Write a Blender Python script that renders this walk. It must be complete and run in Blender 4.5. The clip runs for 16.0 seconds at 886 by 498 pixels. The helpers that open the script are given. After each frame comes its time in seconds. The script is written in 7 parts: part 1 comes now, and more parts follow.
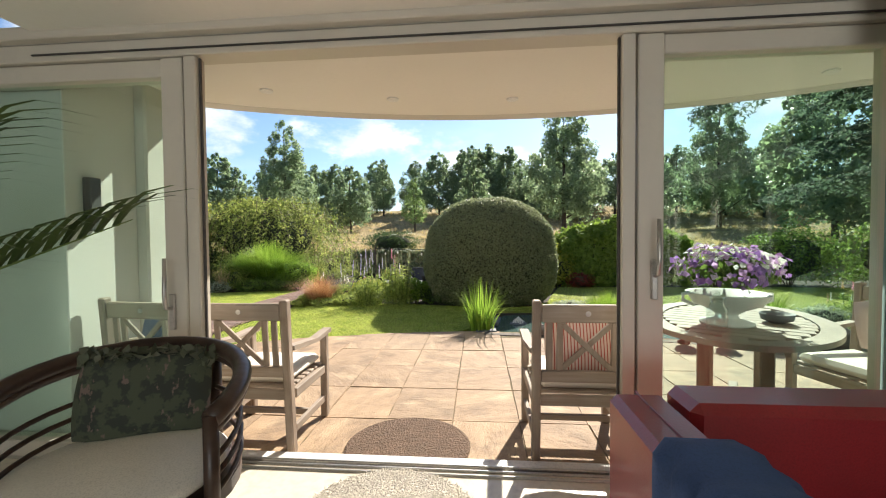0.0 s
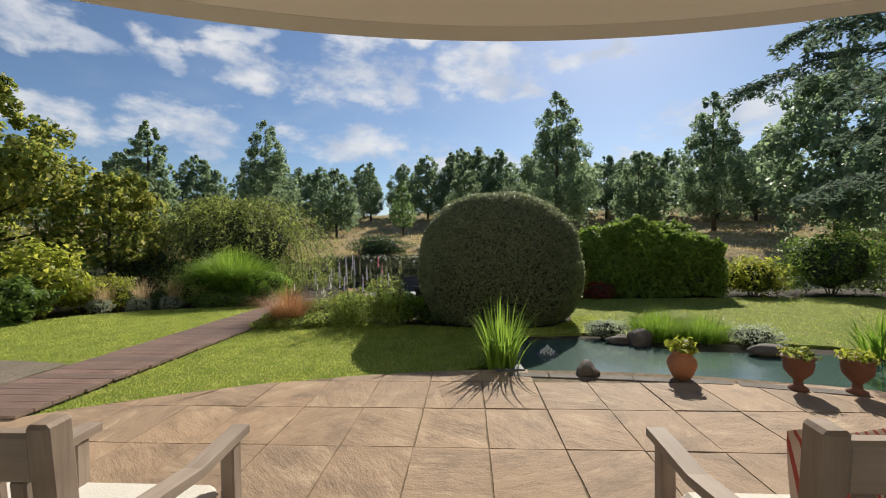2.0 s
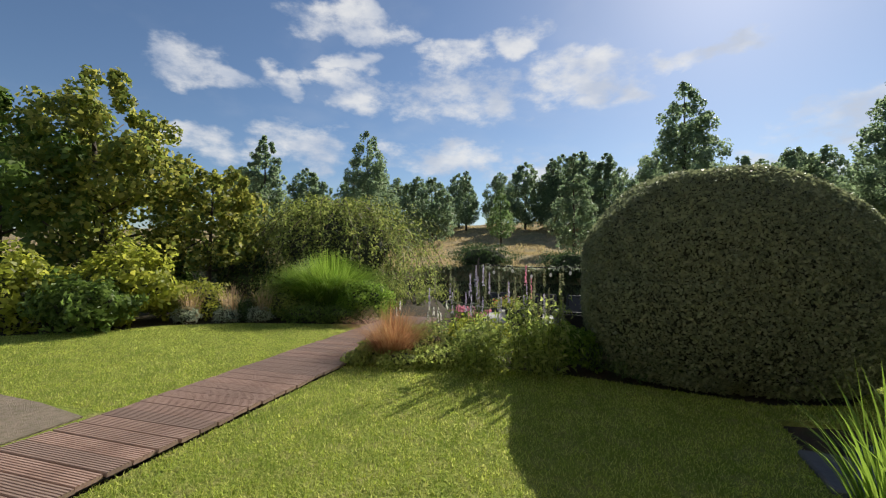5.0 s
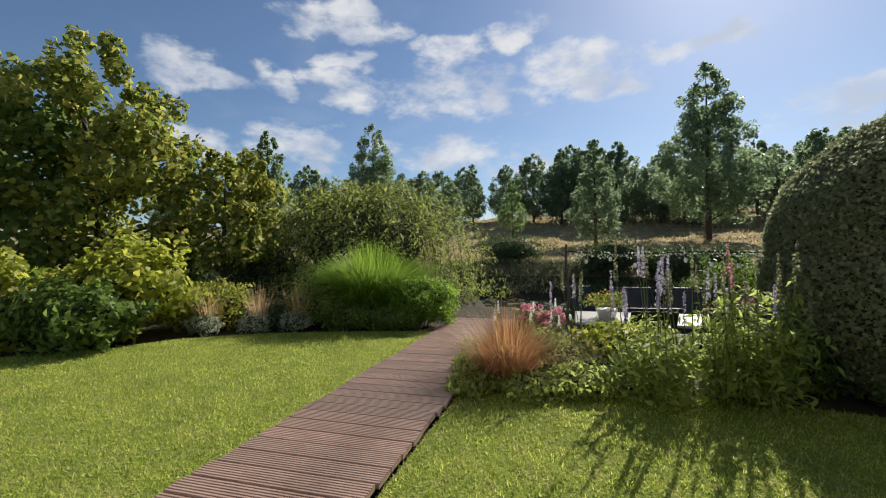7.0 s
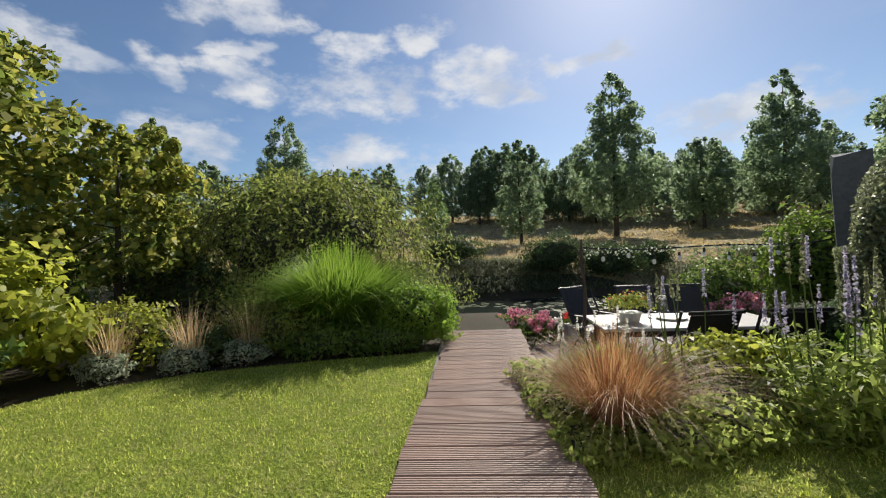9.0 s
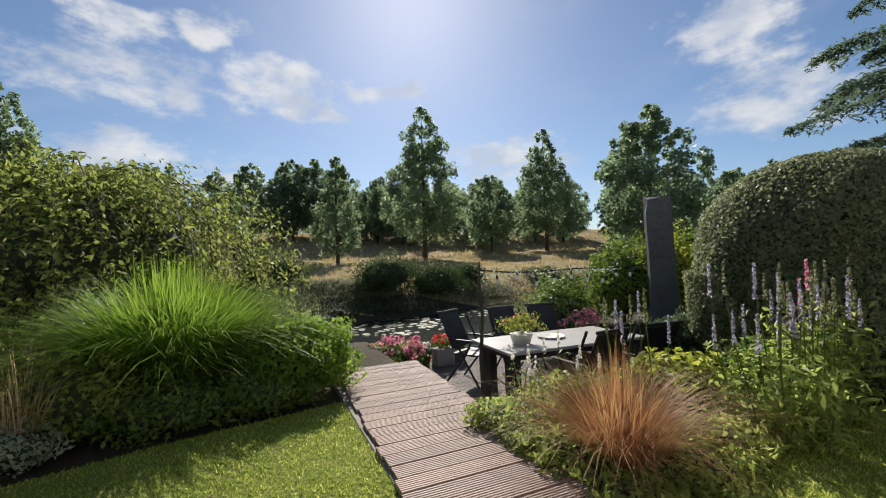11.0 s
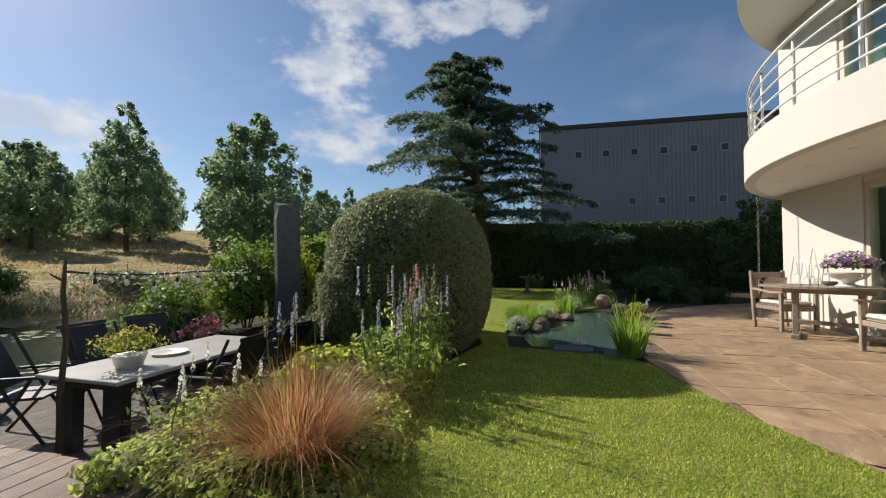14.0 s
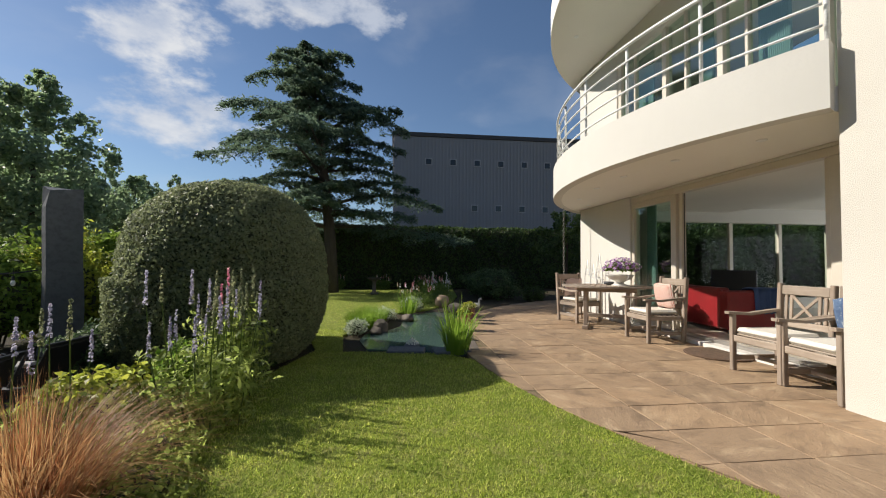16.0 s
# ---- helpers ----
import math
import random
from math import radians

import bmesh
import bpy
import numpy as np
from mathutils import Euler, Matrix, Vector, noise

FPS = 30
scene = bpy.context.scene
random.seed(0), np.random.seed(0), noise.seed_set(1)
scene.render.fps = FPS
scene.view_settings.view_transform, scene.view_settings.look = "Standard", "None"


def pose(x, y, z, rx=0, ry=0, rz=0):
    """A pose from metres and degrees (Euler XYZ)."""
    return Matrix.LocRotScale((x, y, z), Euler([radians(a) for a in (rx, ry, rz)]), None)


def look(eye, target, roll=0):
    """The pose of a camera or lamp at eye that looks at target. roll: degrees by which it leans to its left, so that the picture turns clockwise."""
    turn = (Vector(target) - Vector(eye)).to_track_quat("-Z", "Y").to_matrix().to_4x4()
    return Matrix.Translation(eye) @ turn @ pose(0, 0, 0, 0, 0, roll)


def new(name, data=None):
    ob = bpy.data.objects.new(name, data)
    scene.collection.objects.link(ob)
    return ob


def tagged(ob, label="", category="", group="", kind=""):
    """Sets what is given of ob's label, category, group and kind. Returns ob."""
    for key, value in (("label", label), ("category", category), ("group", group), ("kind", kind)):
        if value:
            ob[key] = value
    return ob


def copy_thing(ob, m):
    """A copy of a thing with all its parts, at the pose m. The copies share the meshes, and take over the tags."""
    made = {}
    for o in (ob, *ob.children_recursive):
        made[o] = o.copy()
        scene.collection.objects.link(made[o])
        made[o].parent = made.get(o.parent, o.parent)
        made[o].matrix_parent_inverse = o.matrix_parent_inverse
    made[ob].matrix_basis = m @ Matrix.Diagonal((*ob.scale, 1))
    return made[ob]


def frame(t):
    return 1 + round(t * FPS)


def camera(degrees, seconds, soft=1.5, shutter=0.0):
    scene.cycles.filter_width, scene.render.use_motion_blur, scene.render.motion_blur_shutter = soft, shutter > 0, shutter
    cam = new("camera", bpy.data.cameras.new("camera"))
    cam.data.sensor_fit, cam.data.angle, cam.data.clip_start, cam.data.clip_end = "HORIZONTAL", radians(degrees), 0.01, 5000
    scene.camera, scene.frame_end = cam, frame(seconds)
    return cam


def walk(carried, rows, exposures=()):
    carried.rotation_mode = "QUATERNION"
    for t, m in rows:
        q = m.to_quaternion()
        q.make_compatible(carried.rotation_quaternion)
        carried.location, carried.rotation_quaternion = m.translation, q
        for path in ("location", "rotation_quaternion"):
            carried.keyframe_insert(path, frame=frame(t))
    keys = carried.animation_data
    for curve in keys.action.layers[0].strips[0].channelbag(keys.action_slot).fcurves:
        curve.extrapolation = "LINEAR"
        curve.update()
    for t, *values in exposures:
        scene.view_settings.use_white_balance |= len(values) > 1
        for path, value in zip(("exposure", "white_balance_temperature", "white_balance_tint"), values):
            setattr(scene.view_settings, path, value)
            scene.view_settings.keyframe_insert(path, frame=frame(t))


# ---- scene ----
cam = camera(94.6, 16.0, soft=1.1)
PATH = [
    (0.0, pose(0.036, -0.022, 1.360, 88.36, 0.53, 5.00)),
    (0.5, pose(-0.016, 0.403, 1.329, 88.83, 0.68, 5.15)),
    (1.0, pose(-0.120, 0.815, 1.304, 89.10, 0.93, 4.81)),
    (1.5, pose(-0.221, 1.188, 1.315, 89.17, 0.90, 4.16)),
    (2.0, pose(-0.298, 1.593, 1.337, 89.05, 0.73, 3.29)),
    (2.5, pose(-0.394, 1.976, 1.334, 89.01, 0.56, 3.33)),
    (3.0, pose(-0.511, 2.339, 1.316, 89.24, 0.29, 4.88)),
    (3.5, pose(-0.627, 2.688, 1.297, 89.56, -0.10, 7.40)),
    (4.0, pose(-0.766, 3.054, 1.286, 89.95, -0.33, 10.61)),
    (4.5, pose(-1.038, 3.403, 1.269, 90.48, -0.37, 13.73)),
    (5.0, pose(-1.396, 3.751, 1.253, 90.67, -0.43, 15.93)),
    (7.5, pose(-3.291, 5.067, 1.095, 90.11, 1.75, 15.17)),
    (8.0, pose(-3.656, 5.304, 1.086, 90.02, 2.15, 12.16)),
    (8.5, pose(-3.942, 5.552, 1.106, 90.03, 2.35, 8.23)),
    (11.0, pose(-5.259, 6.615, 1.199, 91.78, 1.83, -23.89)),
    (11.5, pose(-5.341, 6.866, 1.175, 92.07, 2.01, -32.91)),
    (12.0, pose(-5.359, 7.057, 1.165, 92.32, 1.86, -42.94)),
    (12.5, pose(-5.406, 7.147, 1.168, 92.37, 1.48, -52.89)),
    (13.0, pose(-5.463, 7.144, 1.162, 92.20, 0.93, -62.18)),
    (13.5, pose(-5.495, 7.108, 1.162, 91.94, 0.36, -70.17)),
    (14.0, pose(-5.485, 7.062, 1.169, 91.66, 0.06, -76.57)),
    (14.5, pose(-5.476, 7.012, 1.178, 91.56, -0.07, -81.96)),
    (15.0, pose(-5.453, 6.963, 1.182, 91.52, -0.07, -87.16)),
    (15.5, pose(-5.432, 6.909, 1.195, 91.59, -0.15, -92.06)),
    (16.0, pose(-5.399, 6.827, 1.196, 91.83, -0.45, -96.80)),
]
walk(cam, PATH, exposures=[(0.0, 1.57), (0.8, 1.16), (1.5, 0.84), (2.2, 0.66), (16.0, 0.69)])

# ---- world and sun ----
SUN_HEADING, SUN_ELEVATION = 20.5, 36.5
world = bpy.data.worlds.new("sky")
scene.world = world
world.use_nodes = True


# cumulus over the meadow and the hall: heading, height, half width and half height, in degrees
CLOUDS = [(-48, 21.5, 5, 2.6), (-38, 21.5, 3.6, 1.4), (-29, 21, 5.5, 2.6), (-14, 20.5, 9, 3.6), (3, 22, 7.5, 3.8), (-29, 24.5, 3.6, 1.3), (-13.5, 26, 4.4, 2.4),
          (-5, 27.7, 3.8, 1.9), (-36, 14, 6.5, 3), (-46, 13, 4.2, 1.7), (-15, 13, 9.5, 2.6), (17, 23, 6, 1.2), (33, 13.5, 9, 3.4), (-29, 29, 9, 2.2), (7.5, 19, 3.4, 1.8),
          (66, 31.5, 9, 3.2), (62, 24.5, 6.5, 5.2), (64, 16.5, 8, 4), (80, 32, 10, 3), (22, 9, 14, 1.6), (0, 10, 10, 1.8)]


def build_sky():
    nt = world.node_tree
    nt.nodes.clear()
    N, L = nt.nodes.new, nt.links.new
    out, bg, sky = N("ShaderNodeOutputWorld"), N("ShaderNodeBackground"), N("ShaderNodeTexSky")
    sky.sky_type, sky.sun_disc = "NISHITA", False
    sky.sun_elevation, sky.sun_rotation = radians(SUN_ELEVATION), radians(SUN_HEADING)
    sky.air_density, sky.dust_density, sky.ozone_density = 1.0, 0.40, 4.2
    tc, sep = N("ShaderNodeTexCoord"), N("ShaderNodeSeparateXYZ")
    L(tc.outputs["Generated"], sep.inputs[0])
    # cloud layer: the direction is laid on a flat sheet overhead
    add, comb = N("ShaderNodeMath"), N("ShaderNodeCombineXYZ")
    add.operation = "ADD"
    add.inputs[1].default_value = 0.13
    mx = N("ShaderNodeMath")
    mx.operation = "MAXIMUM"
    mx.inputs[1].default_value = 0.0
    L(sep.outputs["Z"], mx.inputs[0])
    L(mx.outputs[0], add.inputs[0])
    for k in ("X", "Y"):
        d = N("ShaderNodeMath")
        d.operation = "DIVIDE"
        L(sep.outputs[k], d.inputs[0])
        L(add.outputs[0], d.inputs[1])
        L(d.outputs[0], comb.inputs[k])
    big, fine = N("ShaderNodeTexNoise"), N("ShaderNodeTexNoise")
    big.inputs["Scale"].default_value, big.inputs["Detail"].default_value = 0.85, 3.0
    fine.inputs["Scale"].default_value, fine.inputs["Detail"].default_value = 2.3, 8.0
    fine.inputs["Roughness"].default_value, fine.inputs["Distortion"].default_value = 0.52, 0.25
    mapping = N("ShaderNodeMapping")
    mapping.inputs["Location"].default_value = (3.1, 1.7, 0.0)
    mapping.inputs["Rotation"].default_value = (0, 0, 0.5)
    L(comb.outputs[0], mapping.inputs[0])
    L(mapping.outputs[0], big.inputs["Vector"])
    L(mapping.outputs[0], fine.inputs["Vector"])
    mixn = N("ShaderNodeMath")
    mixn.operation = "MULTIPLY_ADD"
    mixn.inputs[1].default_value = 0.85
    L(big.outputs["Fac"], mixn.inputs[0])
    L(fine.outputs["Fac"], mixn.inputs[2])
    ramp = N("ShaderNodeMapRange")
    ramp.interpolation_type = "SMOOTHSTEP"
    ramp.inputs["From Min"].default_value, ramp.inputs["From Max"].default_value = 0.90, 1.14
    ramp.inputs["To Max"].default_value = 0.85
    L(mixn.outputs[0], ramp.inputs["Value"])
    # fewer clouds overhead and none below the horizon
    low = N("ShaderNodeMapRange")
    low.inputs["From Min"].default_value, low.inputs["From Max"].default_value = 0.01, 0.07
    L(sep.outputs["Z"], low.inputs["Value"])
    cov = N("ShaderNodeMath")
    cov.operation = "MULTIPLY"
    L(ramp.outputs[0], cov.inputs[0])
    L(low.outputs[0], cov.inputs[1])
    def math_node(op, a, b=None, c=None):
        m = N("ShaderNodeMath")
        m.operation = op
        for i, v in enumerate((a, b, c)):
            if isinstance(v, (int, float)):
                m.inputs[i].default_value = v
            elif v is not None:
                L(v, m.inputs[i])
        return m.outputs[0]

    def vector_node(op, a, b):
        m = N("ShaderNodeVectorMath")
        m.operation = op
        L(a, m.inputs[0])
        if isinstance(b, tuple):
            m.inputs[1].default_value = b
        else:
            L(b, m.inputs[1])
        return m

    # single cumulus heaps with ragged rims, by heading and height above the horizon
    warp, puff = N("ShaderNodeTexNoise"), N("ShaderNodeTexNoise")
    stretch = N("ShaderNodeMapping")
    stretch.inputs["Scale"].default_value = (1.0, 1.0, 1.9)
    L(tc.outputs["Generated"], stretch.inputs[0])
    warp.inputs["Scale"].default_value, warp.inputs["Detail"].default_value = 9.0, 5.0
    puff.inputs["Scale"].default_value, puff.inputs["Detail"].default_value, puff.inputs["Roughness"].default_value = 13.0, 8.0, 0.6
    L(stretch.outputs[0], warp.inputs["Vector"])
    L(stretch.outputs[0], puff.inputs["Vector"])
    spot = N("ShaderNodeCombineXYZ")
    L(math_node("ARCTAN2", sep.outputs["X"], sep.outputs["Y"]), spot.inputs["X"])
    L(math_node("ARCSINE", sep.outputs["Z"]), spot.inputs["Y"])
    shift = vector_node("MULTIPLY", vector_node("SUBTRACT", warp.outputs["Color"], (0.5, 0.5, 0.5)).outputs[0], (0.20, 0.12, 0.0))
    spot = vector_node("ADD", spot.outputs[0], shift.outputs[0]).outputs[0]
    near = 9.0
    for heading, height, wide, tall in CLOUDS:
        off = vector_node("MULTIPLY", vector_node("SUBTRACT", spot, (radians(heading), radians(height), 0.0)).outputs[0], (1 / radians(wide), 1 / radians(tall), 0.0)).outputs[0]
        near = math_node("MINIMUM", vector_node("DOT_PRODUCT", off, off).outputs["Value"], near)
    heap = math_node("ADD", math_node("MULTIPLY", math_node("SUBTRACT", puff.outputs["Fac"], 0.47), 4.4), math_node("SUBTRACT", 1.0, near))
    heaps = N("ShaderNodeMapRange")
    heaps.interpolation_type = "SMOOTHSTEP"
    heaps.inputs["From Min"].default_value, heaps.inputs["From Max"].default_value, heaps.inputs["To Max"].default_value = -0.30, 1.45, 0.86
    L(heap, heaps.inputs["Value"])
    # thin drifting sheets everywhere, full clouds behind the house
    behind = N("ShaderNodeMapRange")
    behind.inputs["From Min"].default_value, behind.inputs["From Max"].default_value, behind.inputs["To Min"].default_value = -0.35, -0.7, 0.10
    L(sep.outputs["Y"], behind.inputs["Value"])
    cover = math_node("MAXIMUM", heaps.outputs[0], math_node("MULTIPLY", cov.outputs[0], behind.outputs[0]))
    mix = N("ShaderNodeMix")
    mix.data_type = "RGBA"
    L(cover, mix.inputs["Factor"])
    L(sky.outputs[0], mix.inputs["A"])
    tone = N("ShaderNodeMix")
    tone.data_type = "RGBA"
    tone.inputs["A"].default_value, tone.inputs["B"].default_value = (8.8, 8.8, 8.8, 1), (5.9, 6.4, 7.4, 1)
    dim = N("ShaderNodeMapRange")
    dim.inputs["From Min"].default_value, dim.inputs["From Max"].default_value = 0.62, 0.40
    L(warp.outputs["Fac"], dim.inputs["Value"])
    L(dim.outputs[0], tone.inputs["Factor"])
    L(tone.outputs["Result"], mix.inputs["B"])
    L(mix.outputs["Result"], bg.inputs["Color"])
    bg.inputs["Strength"].default_value = 0.059
    L(bg.outputs[0], out.inputs[0])


build_sky()
sun = new("sun", bpy.data.lights.new("sun", "SUN"))
sun.data.energy, sun.data.angle, sun.data.color = 3.9, radians(0.6), (1.0, 0.93, 0.82)
sun.matrix_world = look((math.sin(radians(SUN_HEADING)) * 50, math.cos(radians(SUN_HEADING)) * 50, math.tan(radians(SUN_ELEVATION)) * 50), (0, 0, 0))

# added fill lamp just inside the back window, brightens the living room
back_light = new("living_room_fill", bpy.data.lights.new("living_room_fill", "AREA"))
back_light.data.shape, back_light.data.size, back_light.data.size_y = "RECTANGLE", 4.8, 1.8
back_light.data.energy, back_light.data.color = 50.0, (0.92, 0.97, 1.0)
back_light.matrix_world = look((0.35, -5.95, 1.3), (0.35, 0.0, 1.3))


# ---- materials ----
def material(name, build):
    m = bpy.data.materials.new(name)
    m.use_nodes = True
    nt = m.node_tree
    nt.nodes.clear()
    out = nt.nodes.new("ShaderNodeOutputMaterial")
    surface = build(nt, nt.nodes.new, nt.links.new)
    nt.links.new(surface, out.inputs["Surface"])
    return m


def noise_tex(N, L, scale, detail=4.0, rough=0.55, vector=None, stretch=None):
    tex = N("ShaderNodeTexNoise")
    tex.inputs["Scale"].default_value, tex.inputs["Detail"].default_value, tex.inputs["Roughness"].default_value = scale, detail, rough
    if vector is None:
        vector = N("ShaderNodeTexCoord").outputs["Object"]
    if stretch:
        mp = N("ShaderNodeMapping")
        mp.inputs["Scale"].default_value = stretch
        L(vector, mp.inputs[0])
        vector = mp.outputs[0]
    L(vector, tex.inputs["Vector"])
    return tex.outputs["Fac"]


def blend(N, L, fac, a, b):
    mix = N("ShaderNodeMix")
    mix.data_type = "RGBA"
    if isinstance(fac, float):
        mix.inputs["Factor"].default_value = fac
    else:
        L(fac, mix.inputs["Factor"])
    for key, c in (("A", a), ("B", b)):
        if isinstance(c, tuple):
            mix.inputs[key].default_value = (*c[:3], 1)
        else:
            L(c, mix.inputs[key])
    return mix.outputs["Result"]


def steps(N, L, value, lo, hi):
    r = N("ShaderNodeMapRange")
    r.inputs["From Min"].default_value, r.inputs["From Max"].default_value = lo, hi
    L(value, r.inputs["Value"])
    return r.outputs[0]


def bump(N, L, height, strength, distance=0.01):
    b = N("ShaderNodeBump")
    b.inputs["Strength"].default_value, b.inputs["Distance"].default_value = strength, distance
    L(height, b.inputs["Height"])
    return b.outputs[0]


def shader(N, L, colour, rough=0.6, metal=0.0, normal=None, spec=0.5, coat=0.0):
    p = N("ShaderNodeBsdfPrincipled")
    if isinstance(colour, tuple):
        p.inputs["Base Color"].default_value = (*colour[:3], 1)
    else:
        L(colour, p.inputs["Base Color"])
    if isinstance(rough, float):
        p.inputs["Roughness"].default_value = rough
    else:
        L(rough, p.inputs["Roughness"])
    p.inputs["Metallic"].default_value, p.inputs["Specular IOR Level"].default_value = metal, spec
    p.inputs["Coat Weight"].default_value = coat
    if normal:
        L(normal, p.inputs["Normal"])
    return p.outputs[0]


def plain(name, a, b, scale=6.0, rough=0.6, metal=0.0, bumps=0.15, fine=60.0, spec=0.5, coat=0.0, stretch=None, island=0.0, depth=0.004, speck=0.72):
    """A surface of two tones that vary at a large and a fine scale."""
    def build(nt, N, L):
        large = noise_tex(N, L, scale, 4, stretch=stretch)
        small = noise_tex(N, L, fine, 3, stretch=stretch)
        c = blend(N, L, steps(N, L, large, 0.35, 0.65), a, b)
        c = blend(N, L, steps(N, L, small, 0.45, 0.8), c, tuple(speck * v for v in a))
        if island:
            info = N("ShaderNodeObjectInfo").outputs["Random"]
            c = blend(N, L, steps(N, L, info, 0.0, 1.0 / island), c, tuple(0.6 * v for v in b))
        return shader(N, L, c, rough, metal, bump(N, L, small, bumps, depth) if bumps else None, spec, coat)
    return material(name, build)


def leaf(name, a, b, c=None, rough=0.5, through_light=0.5, scale=0.7, gloss=0.25):
    """Foliage: tone differs leaf by leaf and in patches, and light shines through."""
    def build(nt, N, L):
        patch = noise_tex(N, L, scale, 3)
        each = N("ShaderNodeNewGeometry").outputs["Random Per Island"]
        col = blend(N, L, steps(N, L, patch, 0.35, 0.65), a, b)
        col = blend(N, L, steps(N, L, each, 0.3, 1.4), col, c or tuple(1.8 * v for v in b))
        # some leaves are older and darker than the rest
        col = blend(N, L, steps(N, L, each, 0.28, -0.15), col, tuple(0.30 * v for v in a))
        p = shader(N, L, col, rough, 0.0, None, gloss)
        t = N("ShaderNodeBsdfTranslucent")
        warm = N("ShaderNodeMix")
        warm.data_type, warm.blend_type = "RGBA", "ADD"
        warm.inputs["Factor"].default_value = 0.8
        L(col, warm.inputs["A"])
        L(col, warm.inputs["B"])
        L(warm.outputs["Result"], t.inputs["Color"])
        mix = N("ShaderNodeMixShader")
        mix.inputs[0].default_value = through_light
        L(p, mix.inputs[1])
        L(t.outputs[0], mix.inputs[2])
        return mix.outputs[0]
    return material(name, build)


def wood(name, a, b, axis=0, rough=0.65, grain=22.0, island=0.6):
    def build(nt, N, L):
        s = [grain, grain, grain]
        s[axis] = grain * 0.06
        fibre = noise_tex(N, L, 2.2, 6, 0.65, stretch=tuple(s))
        wide = noise_tex(N, L, 2.5, 3)
        col = blend(N, L, steps(N, L, fibre, 0.3, 0.7), a, b)
        col = blend(N, L, steps(N, L, wide, 0.4, 0.75), col, tuple(0.7 * v for v in a))
        if island:
            info = N("ShaderNodeObjectInfo").outputs["Random"]
            col = blend(N, L, steps(N, L, info, 0.0, 1.0 / island), col, tuple(0.5 * x for x in b))
        return shader(N, L, col, rough, 0.0, bump(N, L, fibre, 0.35, 0.004), 0.35)
    return material(name, build)


def glass(name, tint=(0.95, 1.0, 0.97), mirror=0.04, rim=0.30):
    """A thin window pane: mostly clear, with a share of mirror."""
    def build(nt, N, L):
        t, g, mix, lw = N("ShaderNodeBsdfTransparent"), N("ShaderNodeBsdfGlossy"), N("ShaderNodeMixShader"), N("ShaderNodeLayerWeight")
        t.inputs[0].default_value = (*tint, 1)
        g.inputs["Roughness"].default_value = 0.01
        lw.inputs[0].default_value = 0.25
        add = N("ShaderNodeMath")
        add.operation = "MULTIPLY_ADD"
        add.inputs[1].default_value = rim
        add.inputs[2].default_value = mirror
        L(lw.outputs["Facing"], add.inputs[0])
        L(add.outputs[0], mix.inputs[0])
        L(t.outputs[0], mix.inputs[1])
        L(g.outputs[0], mix.inputs[2])
        return mix.outputs[0]
    return material(name, build)


def water(name, tint, rough=0.04, ripple=6.0, strength=0.12):
    def build(nt, N, L):
        n = noise_tex(N, L, ripple, 3)
        return shader(N, L, tint, rough, 0.0, bump(N, L, n, strength, 0.03), 0.6)
    return material(name, build)


def stone_slab(name):
    """Riven sandstone-coloured paving, each slab a tone of its own."""
    def build(nt, N, L):
        pos = N("ShaderNodeNewGeometry").outputs["Position"]
        large = noise_tex(N, L, 1.1, 4, 0.6, pos)
        rive = noise_tex(N, L, 3.0, 8, 0.66, pos)
        grit = noise_tex(N, L, 90.0, 2, 0.5, pos)
        col = blend(N, L, steps(N, L, large, 0.35, 0.65), (0.330, 0.218, 0.130), (0.440, 0.305, 0.185))
        info = N("ShaderNodeObjectInfo").outputs["Random"]
        col = blend(N, L, steps(N, L, info, 0.0, 1.25), col, (0.285, 0.200, 0.128))
        col = blend(N, L, steps(N, L, rive, 0.50, 0.78), col, (0.155, 0.108, 0.072))
        # long riven streaks that run a different way in every slab
        spin = N("ShaderNodeVectorRotate")
        spin.rotation_type = "Z_AXIS"
        turn = N("ShaderNodeMath")
        turn.operation = "MULTIPLY"
        turn.inputs[1].default_value = 40.0
        L(info, turn.inputs[0])
        L(pos, spin.inputs["Vector"])
        L(turn.outputs[0], spin.inputs["Angle"])
        streak = noise_tex(N, L, 2.6, 7, 0.68, spin.outputs[0], (0.8, 1.9, 1.0))
        col = blend(N, L, steps(N, L, streak, 0.54, 0.80), col, (0.155, 0.105, 0.066))
        col = blend(N, L, steps(N, L, streak, 0.46, 0.28), col, (0.50, 0.37, 0.235))
        col = blend(N, L, steps(N, L, grit, 0.52, 0.85), col, (0.20, 0.155, 0.112))
        h = N("ShaderNodeMath")
        h.operation = "MULTIPLY_ADD"
        h.inputs[1].default_value = 0.10
        L(grit, h.inputs[0])
        L(streak, h.inputs[2])
        return shader(N, L, col, 0.75, 0.0, bump(N, L, h.outputs[0], 0.9, 0.03), 0.3)
    return material(name, build)


